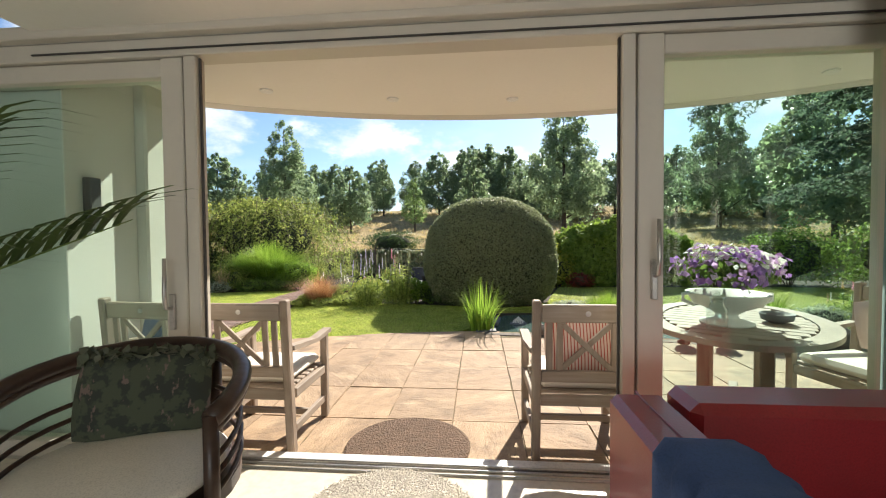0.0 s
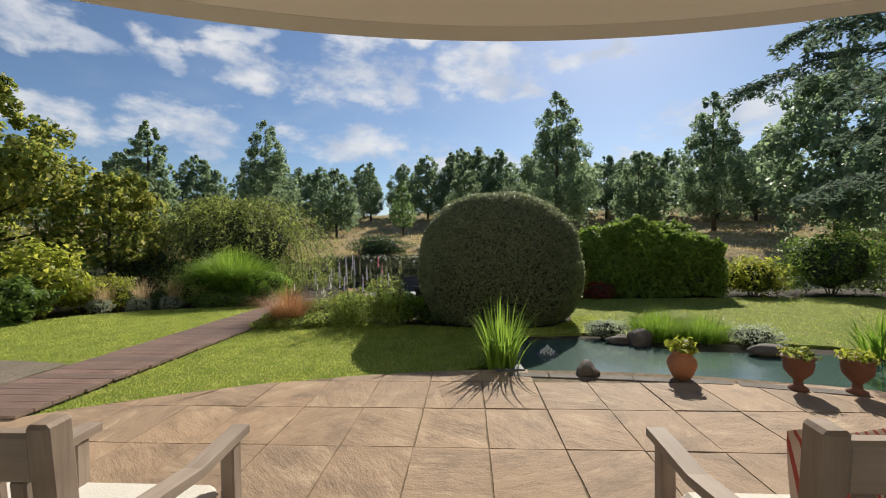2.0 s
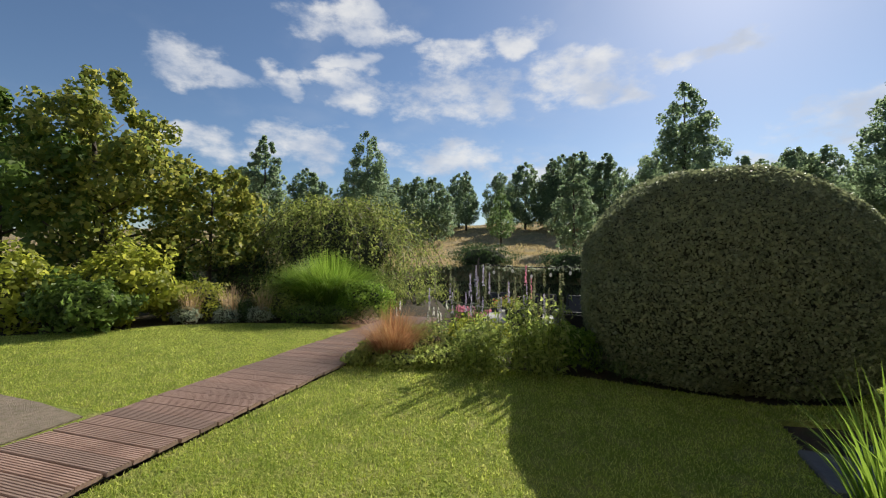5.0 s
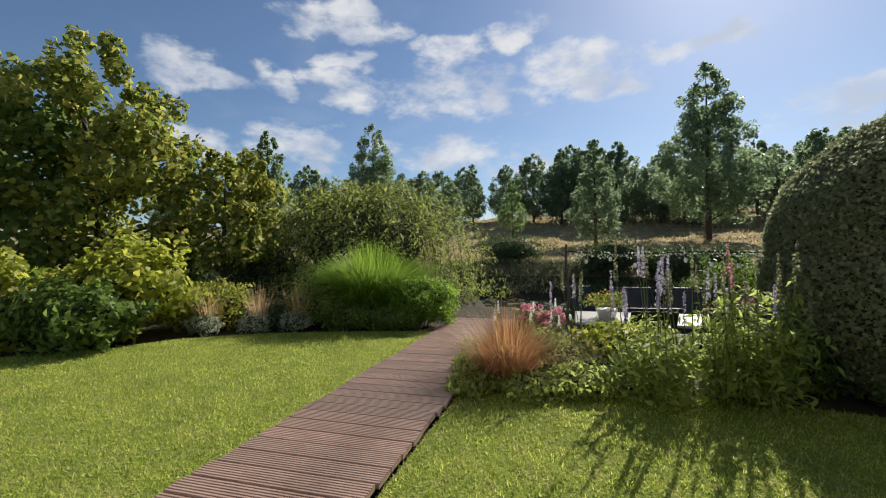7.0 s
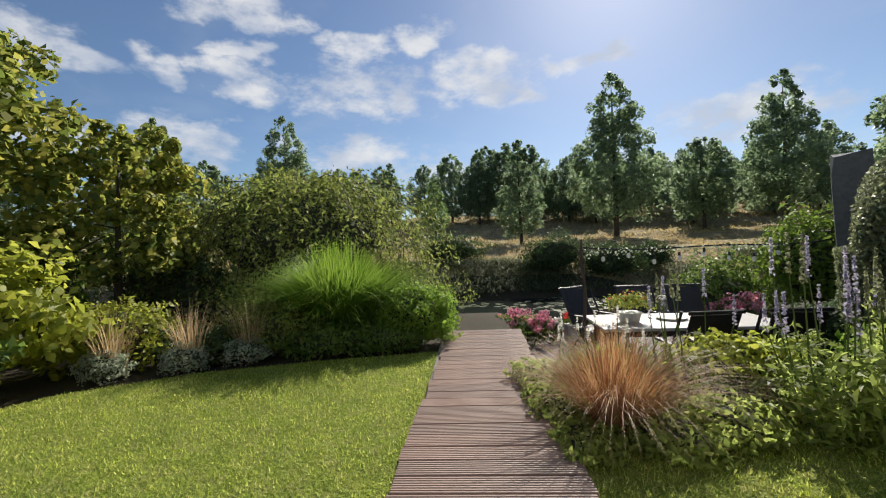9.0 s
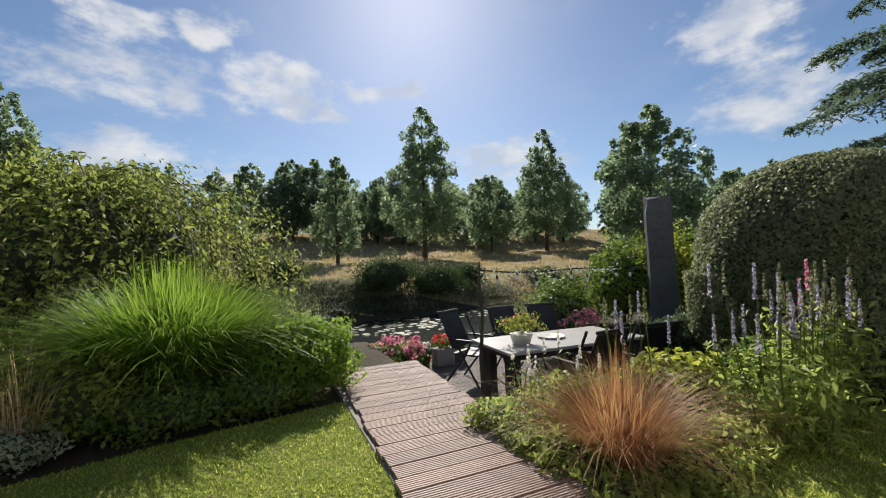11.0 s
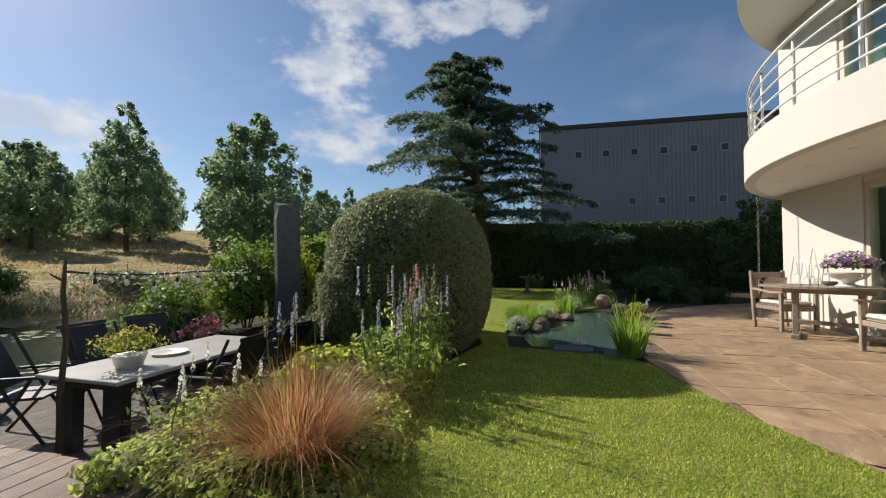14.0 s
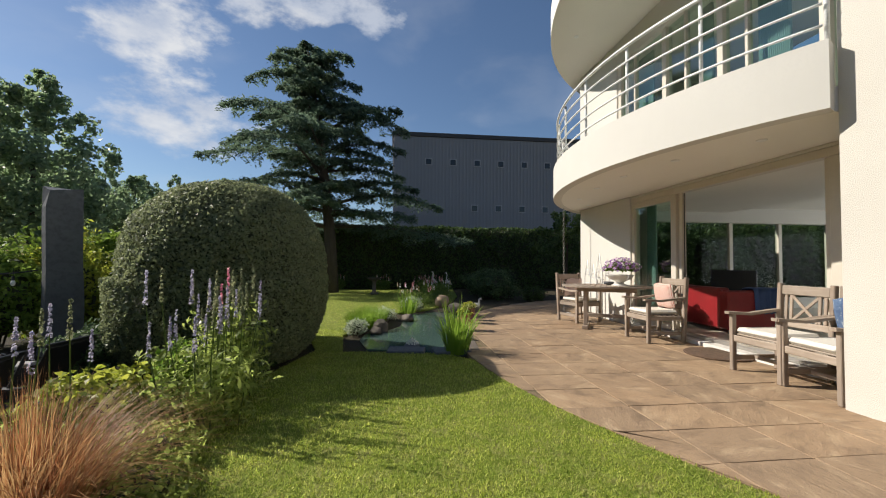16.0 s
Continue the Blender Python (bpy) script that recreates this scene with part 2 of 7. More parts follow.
def ground_mix(name, a, b, c, scale, fine, rough=0.9, bumps=0.6, depth=0.03):
    def build(nt, N, L):
        pos = N("ShaderNodeNewGeometry").outputs["Position"]
        large, mid, small = noise_tex(N, L, scale, 4, 0.6, pos), noise_tex(N, L, scale * 7, 4, 0.6, pos), noise_tex(N, L, fine, 3, 0.6, pos)
        col = blend(N, L, steps(N, L, large, 0.35, 0.65), a, b)
        col = blend(N, L, steps(N, L, mid, 0.45, 0.7), col, c)
        col = blend(N, L, steps(N, L, small, 0.45, 0.8), col, tuple(0.6 * v for v in a))
        return shader(N, L, col, rough, 0.0, bump(N, L, small, bumps, depth), 0.2)
    return material(name, build)


M = {
    "render": plain("white_render", (0.61, 0.58, 0.52), (0.565, 0.535, 0.48), 1.2, 0.85, bumps=0.6, fine=120.0, depth=0.006, speck=0.9),
    "smooth": plain("white_masonry_paint", (0.62, 0.597, 0.548), (0.585, 0.562, 0.516), 0.9, 0.75, bumps=0.02, fine=40.0, speck=0.96),
    "ceiling": plain("white_ceiling_paint", (0.80, 0.77, 0.71), (0.77, 0.74, 0.68), 0.8, 0.8, bumps=0.03, fine=30.0, speck=0.96),
    "frame": plain("cream_lacquered_frame", (0.60, 0.55, 0.47), (0.56, 0.51, 0.435), 2.0, 0.4, bumps=0.02, fine=30.0, speck=0.95),
    "seal": plain("dark_rubber_seal", (0.05, 0.045, 0.04), (0.07, 0.06, 0.055), 8.0, 0.7),
    "alu": plain("brushed_aluminium", (0.55, 0.53, 0.50), (0.47, 0.45, 0.43), 5.0, 0.4, 0.9, 0.05),
    "steel": plain("white_painted_steel", (0.80, 0.80, 0.79), (0.76, 0.76, 0.75), 3.0, 0.35, 0.0, 0.03),
    "chain": plain("weathered_zinc_chain", (0.30, 0.29, 0.27), (0.22, 0.21, 0.20), 9.0, 0.5, 0.8, 0.1),
    "glass": glass("window_glass", (0.86, 0.97, 0.92)),
    "room_glass": glass("far_window_glass", (0.72, 0.80, 0.76), 0.004, 0.01),
    "jar_glass": glass("clear_jar_glass", (0.93, 0.97, 0.95), 0.12),
    "slab": stone_slab("sandstone_paving"),
    "joint": ground_mix("sandy_joint", (0.25, 0.18, 0.115), (0.19, 0.14, 0.09), (0.10, 0.105, 0.05), 1.5, 60.0),
    "tile": plain("cream_floor_tile", (0.66, 0.60, 0.50), (0.60, 0.545, 0.45), 1.5, 0.28, bumps=0.03, fine=25.0),
    "lawn": ground_mix("lawn_turf", (0.21, 0.275, 0.038), (0.26, 0.315, 0.052), (0.33, 0.32, 0.105), 0.9, 45.0, 0.9, 1.0, 0.05),
    "soil": ground_mix("garden_soil", (0.050, 0.038, 0.026), (0.065, 0.048, 0.032), (0.045, 0.055, 0.02), 1.2, 60.0),
    "meadow": ground_mix("dry_meadow", (0.42, 0.31, 0.165), (0.33, 0.265, 0.13), (0.20, 0.19, 0.085), 0.16, 5.0, 0.95, 0.8, 0.25),
    "gravel": ground_mix("grey_gravel", (0.29, 0.235, 0.18), (0.22, 0.18, 0.135), (0.15, 0.14, 0.08), 3.0, 110.0),
    "board": wood("ribbed_hardwood_decking", (0.27, 0.165, 0.125), (0.45, 0.325, 0.265), 0, 0.6, 18.0, 0.9),
    "deck": wood("weathered_grey_decking", (0.19, 0.16, 0.14), (0.29, 0.25, 0.22), 0, 0.7, 18.0),
    "teak": wood("weathered_teak", (0.30, 0.225, 0.165), (0.47, 0.395, 0.325), 0, 0.7, 16.0, 0.5),
    "teak_y": wood("weathered_teak_lengthwise", (0.30, 0.225, 0.165), (0.47, 0.395, 0.325), 1, 0.7, 16.0, 0.5),
    "teak_z": wood("weathered_teak_upright", (0.28, 0.205, 0.15), (0.45, 0.375, 0.305), 2, 0.7, 16.0, 0.5),
    "canvas": plain("off_white_canvas", (0.72, 0.68, 0.60), (0.66, 0.62, 0.55), 5.0, 0.9, bumps=0.4, fine=180.0),
    "darkwood": wood("dark_stained_wood", (0.045, 0.026, 0.018), (0.075, 0.042, 0.028), 0, 0.32, 14.0, 0.2),
    "leather": plain("red_leather", (0.28, 0.020, 0.024), (0.23, 0.017, 0.02), 3.0, 0.33, bumps=0.25, fine=140.0, coat=0.15),
    "throw": plain("blue_wool_throw", (0.055, 0.10, 0.25), (0.045, 0.085, 0.21), 5.0, 0.95, bumps=0.5, fine=160.0),
    "bark": plain("grey_brown_bark", (0.095, 0.075, 0.055), (0.065, 0.05, 0.038), 6.0, 0.9, bumps=0.9, fine=25.0, stretch=(1, 1, 0.25), depth=0.03),
    "slate": plain("dark_grey_slate", (0.085, 0.09, 0.10), (0.115, 0.12, 0.13), 2.2, 0.6, bumps=0.5, fine=18.0, depth=0.015),
    "bulb": plain("frosted_bulb_glass", (0.80, 0.78, 0.70), (0.76, 0.74, 0.66), 9.0, 0.25, bumps=0.0),
    "rock": plain("grey_boulder", (0.155, 0.128, 0.102), (0.095, 0.080, 0.064), 5.0, 0.85, bumps=0.7, fine=30.0, depth=0.02),
    "terracotta": plain("terracotta", (0.42, 0.19, 0.09), (0.36, 0.155, 0.075), 6.0, 0.75, bumps=0.25),
    "buffclay": plain("pale_buff_clay", (0.38, 0.27, 0.18), (0.31, 0.22, 0.15), 5.0, 0.8, bumps=0.3),
    "urnclay": plain("dark_fired_clay", (0.20, 0.085, 0.05), (0.15, 0.065, 0.04), 7.0, 0.7, bumps=0.3),
    "zincpot": plain("pale_grey_planter", (0.38, 0.38, 0.37), (0.30, 0.30, 0.29), 4.0, 0.6, bumps=0.2),
    "marble": plain("white_stone_urn", (0.74, 0.71, 0.66), (0.66, 0.63, 0.58), 4.0, 0.5, bumps=0.15),
    "black": plain("black_garden_furniture", (0.022, 0.022, 0.024), (0.035, 0.035, 0.037), 6.0, 0.5, bumps=0.15),
    "tabletop": plain("pale_grey_table_board", (0.50, 0.48, 0.45), (0.42, 0.40, 0.38), 3.0, 0.35, bumps=0.1),
    "cladding": plain("grey_ribbed_cladding", (0.225, 0.235, 0.260), (0.205, 0.215, 0.240), 0.2, 0.6, bumps=0.0),
    "windowrim": plain("grey_window_rim", (0.36, 0.37, 0.39), (0.32, 0.33, 0.35), 1.0, 0.5),
    "roofedge": plain("dark_roof_edge", (0.03, 0.032, 0.038), (0.04, 0.042, 0.048), 1.0, 0.6),
    "dark_glass": plain("dark_window_glass", (0.02, 0.025, 0.03), (0.03, 0.035, 0.04), 0.6, 0.05, bumps=0.0),
    "curtain": plain("pale_linen_curtain", (0.62, 0.60, 0.55), (0.56, 0.545, 0.50), 3.0, 0.9, bumps=0.2, fine=150.0),
    "curtain_green": plain("sea_green_curtain", (0.22, 0.33, 0.31), (0.17, 0.27, 0.25), 3.0, 0.85, bumps=0.2, fine=150.0),
    "mat_brown": plain("brown_coir_doormat", (0.155, 0.095, 0.06), (0.11, 0.07, 0.045), 14.0, 0.95, bumps=1.0, fine=70.0, depth=0.02),
    "rug": plain("pale_shaggy_rug", (0.60, 0.55, 0.47), (0.46, 0.42, 0.36), 18.0, 0.95, bumps=1.0, fine=90.0, depth=0.02),
    "blackplastic": plain("matt_black_metal", (0.02, 0.02, 0.02), (0.03, 0.03, 0.03), 6.0, 0.55),
    "pond": water("green_pond_water", (0.060, 0.105, 0.090), 0.14, 9.0, 0.03),
    "ditch": water("dark_ditch_water", (0.020, 0.026, 0.024), 0.11, 5.0, 0.55),
    "lily": leaf("lily_pad", (0.10, 0.13, 0.05), (0.13, 0.16, 0.07), None, 0.3, 0.1, 1.0, 0.6),
    # dark colour stands in for the shade deep inside foliage
    "core": plain("inner_shade_core", (0.050, 0.058, 0.030), (0.065, 0.070, 0.038), 5.0, 0.95),
    "twig": plain("thin_brown_stem", (0.12, 0.085, 0.05), (0.09, 0.07, 0.04), 9.0, 0.85),
    "bud": leaf("green_flower_bud", (0.17, 0.19, 0.10), (0.21, 0.225, 0.12), (0.28, 0.27, 0.17), 0.7, 0.4),
    "perennial": leaf("perennial_leaf", (0.200, 0.260, 0.062), (0.245, 0.300, 0.075), (0.37, 0.40, 0.12), 0.5, 0.6),
    "stem": leaf("green_stem", (0.09, 0.13, 0.035), (0.11, 0.15, 0.04), None, 0.6, 0.2),
    "box": leaf("clipped_box_leaf", (0.165, 0.190, 0.100), (0.195, 0.222, 0.112), (0.27, 0.295, 0.155), 0.52, 0.4, 1.2, 0.35),
    "laurel": leaf("laurel_leaf", (0.145, 0.225, 0.034), (0.180, 0.265, 0.042), (0.24, 0.31, 0.065), 0.6, 0.35, 0.8, 0.2),
    "lime": leaf("lime_green_leaf", (0.22, 0.262, 0.034), (0.285, 0.318, 0.042), (0.43, 0.41, 0.075), 0.5, 0.5),
    "mid": leaf("mid_green_leaf", (0.100, 0.165, 0.034), (0.130, 0.200, 0.042), (0.20, 0.26, 0.06), 0.5, 0.45),
    "deep": leaf("deep_green_leaf", (0.050, 0.085, 0.028), (0.065, 0.105, 0.034), (0.10, 0.145, 0.045), 0.5, 0.35),
    "tree": leaf("field_tree_leaf", (0.150, 0.210, 0.115), (0.180, 0.245, 0.130), (0.25, 0.31, 0.16), 0.45, 0.6, 0.25, 0.5),
    "tree_light": leaf("pale_field_tree_leaf", (0.14, 0.21, 0.08), (0.17, 0.24, 0.09), (0.22, 0.29, 0.11), 0.5, 0.6, 0.25),
    "yellow": leaf("yellowing_leaf", (0.105, 0.160, 0.036), (0.225, 0.255, 0.050), (0.50, 0.44, 0.10), 0.5, 0.5, 0.9),
    "olive": leaf("olive_weeping_leaf", (0.135, 0.180, 0.042), (0.200, 0.250, 0.055), (0.40, 0.41, 0.12), 0.55, 0.45, 0.8),
    "cedar": leaf("blue_green_needle", (0.085, 0.130, 0.090), (0.100, 0.148, 0.096), (0.15, 0.19, 0.12), 0.8, 0.4, 0.5, 0.15),
    "juniper": leaf("juniper_spray", (0.060, 0.100, 0.045), (0.075, 0.120, 0.048), (0.11, 0.16, 0.065), 0.6, 0.25),
    "fountain": leaf("fountain_grass_blade", (0.130, 0.235, 0.024), (0.180, 0.280, 0.034), (0.28, 0.36, 0.07), 0.45, 0.45, 2.0),
    "carex": leaf("copper_sedge_blade", (0.27, 0.100, 0.045), (0.37, 0.200, 0.085), (0.54, 0.40, 0.19), 0.5, 0.4, 4.0),
    "straw": leaf("straw_plume", (0.44, 0.31, 0.17), (0.50, 0.37, 0.22), (0.58, 0.46, 0.30), 0.7, 0.4),
    "silver": leaf("silver_grey_leaf", (0.27, 0.32, 0.22), (0.33, 0.38, 0.27), (0.46, 0.48, 0.38), 0.7, 0.45),
    "turf_blade": leaf("grass_blade", (0.165, 0.240, 0.030), (0.345, 0.405, 0.065), (0.60, 0.56, 0.20), 0.55, 0.6, 3.2),
    "meadow_blade": leaf("dry_grass_blade", (0.48, 0.36, 0.19), (0.40, 0.32, 0.155), (0.25, 0.24, 0.10), 0.8, 0.45, 0.15),
    "reed": leaf("reed_blade", (0.095, 0.130, 0.052), (0.125, 0.155, 0.060), (0.20, 0.20, 0.09), 0.7, 0.3, 0.3),
    "pink": leaf("pink_hydrangea_floret", (0.62, 0.20, 0.30), (0.68, 0.30, 0.38), (0.76, 0.46, 0.50), 0.6, 0.35, 4.0),
    "redflower": leaf("red_petal", (0.62, 0.035, 0.03), (0.70, 0.06, 0.045), (0.78, 0.16, 0.10), 0.5, 0.3, 5.0),
    "purple": leaf("purple_petal", (0.25, 0.11, 0.36), (0.34, 0.17, 0.46), (0.52, 0.36, 0.60), 0.6, 0.35, 6.0),
    "petunia": leaf("mauve_petunia", (0.42, 0.20, 0.46), (0.55, 0.34, 0.58), (0.72, 0.58, 0.72), 0.6, 0.35, 6.0),
    "lilac": leaf("lilac_spike_floret", (0.33, 0.30, 0.40), (0.41, 0.38, 0.47), (0.52, 0.49, 0.57), 0.7, 0.35, 6.0),
    "whiteflower": leaf("white_petal", (0.72, 0.70, 0.62), (0.78, 0.76, 0.70), (0.82, 0.80, 0.76), 0.6, 0.35, 6.0),
    "redleaf": leaf("dark_red_leaf", (0.20, 0.030, 0.028), (0.27, 0.045, 0.035), (0.38, 0.09, 0.06), 0.5, 0.4, 3.0),
}


# ---- building tools ----
class Build:
    """Collects the vertices and faces of one mesh."""
    def __init__(self):
        self.v, self.f = [], []

    def add(self, verts, faces, m=None):
        n = len(self.v)
        self.v += [tuple(m @ Vector(p)) if m else tuple(p) for p in verts]
        self.f += [tuple(n + i for i in face) for face in faces]
        return self

    def box(self, lo, hi, c=0.004, m=None):
        """A box with chamfered edges between two corners."""
        lo, hi = Vector(lo), Vector(hi)
        c = min(c, *[(hi[i] - lo[i]) * 0.45 for i in range(3)])
        verts, index = [], {}
        for k in range(8):
            s = [(k >> i) & 1 for i in range(3)]
            for ax in range(3):
                p = [(hi[i] if s[i] else lo[i]) if i == ax else ((hi[i] - c) if s[i] else (lo[i] + c)) for i in range(3)]
                index[k, ax] = len(verts)
                verts.append(p)
        faces = []
        for ax in range(3):
            u, w = (ax + 1) % 3, (ax + 2) % 3
            for side in (0, 1):
                q = [(side << ax) | (a << u) | (b << w) for a, b in ((0, 0), (1, 0), (1, 1), (0, 1))]
                faces.append([index[k, ax] for k in (q if side else q[::-1])])
            for a in (0, 1):
                for b in (0, 1):
                    k0 = (a << u) | (b << w)
                    k1 = k0 | (1 << ax)
                    q = [index[k0, u], index[k1, u], index[k1, w], index[k0, w]]
                    faces.append(q if a == b else q[::-1])
        for k in range(8):
            t = [index[k, 0], index[k, 1], index[k, 2]]
            faces.append(t if bin(k).count("1") % 2 else t[::-1])
        return self.add(verts, faces, m)

    def tube(self, pts, radii, n=8, m=None, cap=True):
        pts = [Vector(p) for p in pts]
        if not isinstance(radii, (list, tuple)):
            radii = [radii] * len(pts)
        verts, faces = [], []
        side = None
        for i, p in enumerate(pts):
            d = (pts[min(i + 1, len(pts) - 1)] - pts[max(i - 1, 0)]).normalized()
            if side is None:
                side = d.orthogonal().normalized()
            side = (side - d * side.dot(d)).normalized()
            up = d.cross(side)
            for k in range(n):
                a = 2 * math.pi * k / n
                verts.append(p + (side * math.cos(a) + up * math.sin(a)) * radii[i])
        for i in range(len(pts) - 1):
            for k in range(n):
                faces.append((i * n + k, i * n + (k + 1) % n, (i + 1) * n + (k + 1) % n, (i + 1) * n + k))
        if cap:
            faces += [tuple(range(n))[::-1], tuple(range((len(pts) - 1) * n, len(pts) * n))]
        return self.add(verts, faces, m)

    def lathe(self, profile, n=24, m=None):
        verts, faces = [], []
        for r, z in profile:
            for k in range(n):
                a = 2 * math.pi * k / n
                verts.append((r * math.cos(a), r * math.sin(a), z))
        for i in range(len(profile) - 1):
            for k in range(n):
                faces.append((i * n + k, i * n + (k + 1) % n, (i + 1) * n + (k + 1) % n, (i + 1) * n + k))
        faces += [tuple(range(n))[::-1], tuple(range((len(profile) - 1) * n, len(profile) * n))]
        return self.add(verts, faces, m)

    def prism(self, outline, z0, z1, m=None):
        """An upright block on an outline given anticlockwise."""
        n = len(outline)
        verts = [(x, y, z0) for x, y in outline] + [(x, y, z1) for x, y in outline]
        faces = [tuple(range(n))[::-1], tuple(range(n, 2 * n))]
        faces += [(i, (i + 1) % n, n + (i + 1) % n, n + i) for i in range(n)]
        return self.add(verts, faces, m)

    def blob(self, centre, radius, seed=0, rough=0.25, sub=2, freq=1.6):
        bm = bmesh.new()
        bmesh.ops.create_icosphere(bm, subdivisions=sub, radius=1)
        off = Vector((seed * 3.7, seed * 1.3, seed * 2.1))
        verts = []
        for v in bm.verts:
            k = 1 + rough * noise.noise(v.co * freq + off)
            verts.append((centre[0] + v.co.x * radius[0] * k, centre[1] + v.co.y * radius[1] * k, centre[2] + v.co.z * radius[2] * k))
        faces = [tuple(v.index for v in f.verts) for f in bm.faces]
        bm.free()
        return self.add(verts, faces)

    def mesh(self, name, mat, smooth=False):
        me = bpy.data.meshes.new(name)
        me.from_pydata(self.v, [], self.f)
        me.materials.append(M[mat])
        if smooth:
            me.polygons.foreach_set("use_smooth", [True] * len(me.polygons))
        me.update()
        return me


def part(name, b, mat, parent=None, label="", smooth=False, at=None):
    """Links a Build, or a mesh, as one object, under a thing or a part."""
    ob = new(name, b if isinstance(b, bpy.types.Mesh) else b.mesh(name, mat, smooth))
    if parent:
        ob.parent = parent
    if at is not None:
        ob.matrix_basis = at
    if label:
        tagged(ob, label)
    return ob


def thing(name, label, category, group="", kind="", at=None):
    ob = tagged(new(name), label, category, group, kind)
    ob.empty_display_size = 0.1
    if at is not None:
        ob.matrix_basis = at
    return ob


def structure(name, b, mat, label, category, smooth=False):
    return tagged(part(name, b, mat, None, "", smooth), label, category, "", "structure")


RNG = np.random.default_rng(7)


def raw_mesh(name, verts, quads, mat, tris=None):
    """A mesh straight from arrays: n x 3 vertices, quads and triangles."""
    me = bpy.data.meshes.new(name)
    loops = [quads.ravel()] + ([tris.ravel()] if tris is not None else [])
    sizes = [np.full(len(quads), 4)] + ([np.full(len(tris), 3)] if tris is not None else [])
    loops, sizes = np.concatenate(loops).astype(np.int32), np.concatenate(sizes).astype(np.int32)
    me.vertices.add(len(verts))
    me.vertices.foreach_set("co", np.ascontiguousarray(verts, dtype=np.float32).ravel())
    me.loops.add(len(loops))
    me.loops.foreach_set("vertex_index", loops)
    me.polygons.add(len(sizes))
    me.polygons.foreach_set("loop_start", np.concatenate([[0], np.cumsum(sizes)[:-1]]).astype(np.int32))
    me.materials.append(M[mat])
    me.update(calc_edges=True)
    me.validate()
    return me


def unit(a):
    return a / np.maximum(np.linalg.norm(a, axis=1, keepdims=True), 1e-9)


def leaf_mesh(name, pts, normals, size, mat, aspect=0.55, tilt=0.6, spread=0.35):
    """Many small pointed leaves, each folded along its rib, facing roughly along the normals."""
    n = len(pts)
    nor = unit(normals + tilt * RNG.normal(size=(n, 3)))
    along = unit(np.cross(nor, RNG.normal(size=(n, 3))))
    side = np.cross(nor, along)
    s = (size * (1 + spread * RNG.uniform(-1, 1, n)))[:, None]
    w = s * aspect * 0.5
    a = pts - along * s * 0.5
    tip = pts + along * s * 0.5 - nor * s * 0.12
    left = pts + side * w + nor * s * 0.10
    right = pts - side * w + nor * s * 0.10
    verts = np.stack([a, right, tip, left], 1).reshape(-1, 3)
    return raw_mesh(name, verts, np.arange(4 * n).reshape(-1, 4), mat)


def blade_mesh(name, roots, heading, height, lean, width, mat, seg=4, droop=1.0):
    """Grass blades that rise and arch over: heading in radians, lean as a share of the height."""
    n = len(roots)
    t = np.linspace(0, 1, seg + 1)
    out = np.stack([np.cos(heading), np.sin(heading), np.zeros(n)], 1)
    side = np.stack([-np.sin(heading), np.cos(heading), np.zeros(n)], 1)
    rows = []
    for k in t:
        reach = (lean * height * (0.35 * k + 0.65 * k * k))[:, None]
        rise = (height * (k - droop * 0.5 * lean * k ** 3))[:, None]
        c = roots + out * reach + np.array([0, 0, 1.0]) * rise
        w = (width * (1 - 0.97 * k ** 1.6) * 0.5)[:, None] if not np.isscalar(width) else width * (1 - 0.97 * k ** 1.6) * 0.5
        rows += [c - side * w, c + side * w]
    verts = np.stack(rows, 1).reshape(-1, 3)
    base = (np.arange(n) * 2 * (seg + 1))[:, None]
    quads = np.concatenate([base + np.array([[2 * k, 2 * k + 1, 2 * k + 3, 2 * k + 2]]) for k in range(seg)])
    return raw_mesh(name, verts, quads, mat)


def shell_points(n, radius, power=1.0, lo=-1.0, depth=0.15, lump=0.18, freq=1.7, seed=0.0):
    """Points scattered in the outer part of a lumpy ellipsoid, with their outward directions."""
    d = unit(RNG.normal(size=(int(n * 2.2), 3)))
    d = d[d[:, 2] >= lo][:n]
    k = np.array([noise.noise(Vector(p) * freq + Vector((seed, seed * 0.7, seed * 1.9))) for p in d])
    r = (1 + lump * 1.8 * k) * (1 - depth * RNG.uniform(0, 1, len(d)) ** power)
    return d * r[:, None] * np.array(radius), d


def inside(x, y, poly):
    """Which points lie inside a polygon."""
    hit = np.zeros(np.shape(x), bool)
    for (x0, y0), (x1, y1) in zip(poly, poly[1:] + poly[:1]):
        cross = ((y0 > y) != (y1 > y)) & (x < (x1 - x0) * (y - y0) / (y1 - y0 + 1e-12) + x0)
        hit ^= cross
    return hit


# ---- plan ----
CENTRE = Vector((0.43, -1.91, 0.0))     # of the round terrace, balcony and roof
R_CANOPY, R_PATIO = 5.93, 7.78
DOOR_Y, FLOOR_Z, HEAD_Z = 2.20, 0.09, 2.36
DECK_Z, WATER_Z = -0.60, -0.72


def arc(radius, a0, a1, n):
    """Points on a circle round CENTRE; angles in degrees from +x."""
    return [(CENTRE.x + radius * math.cos(radians(a0 + (a1 - a0) * i / n)), CENTRE.y + radius * math.sin(radians(a0 + (a1 - a0) * i / n))) for i in range(n + 1)]


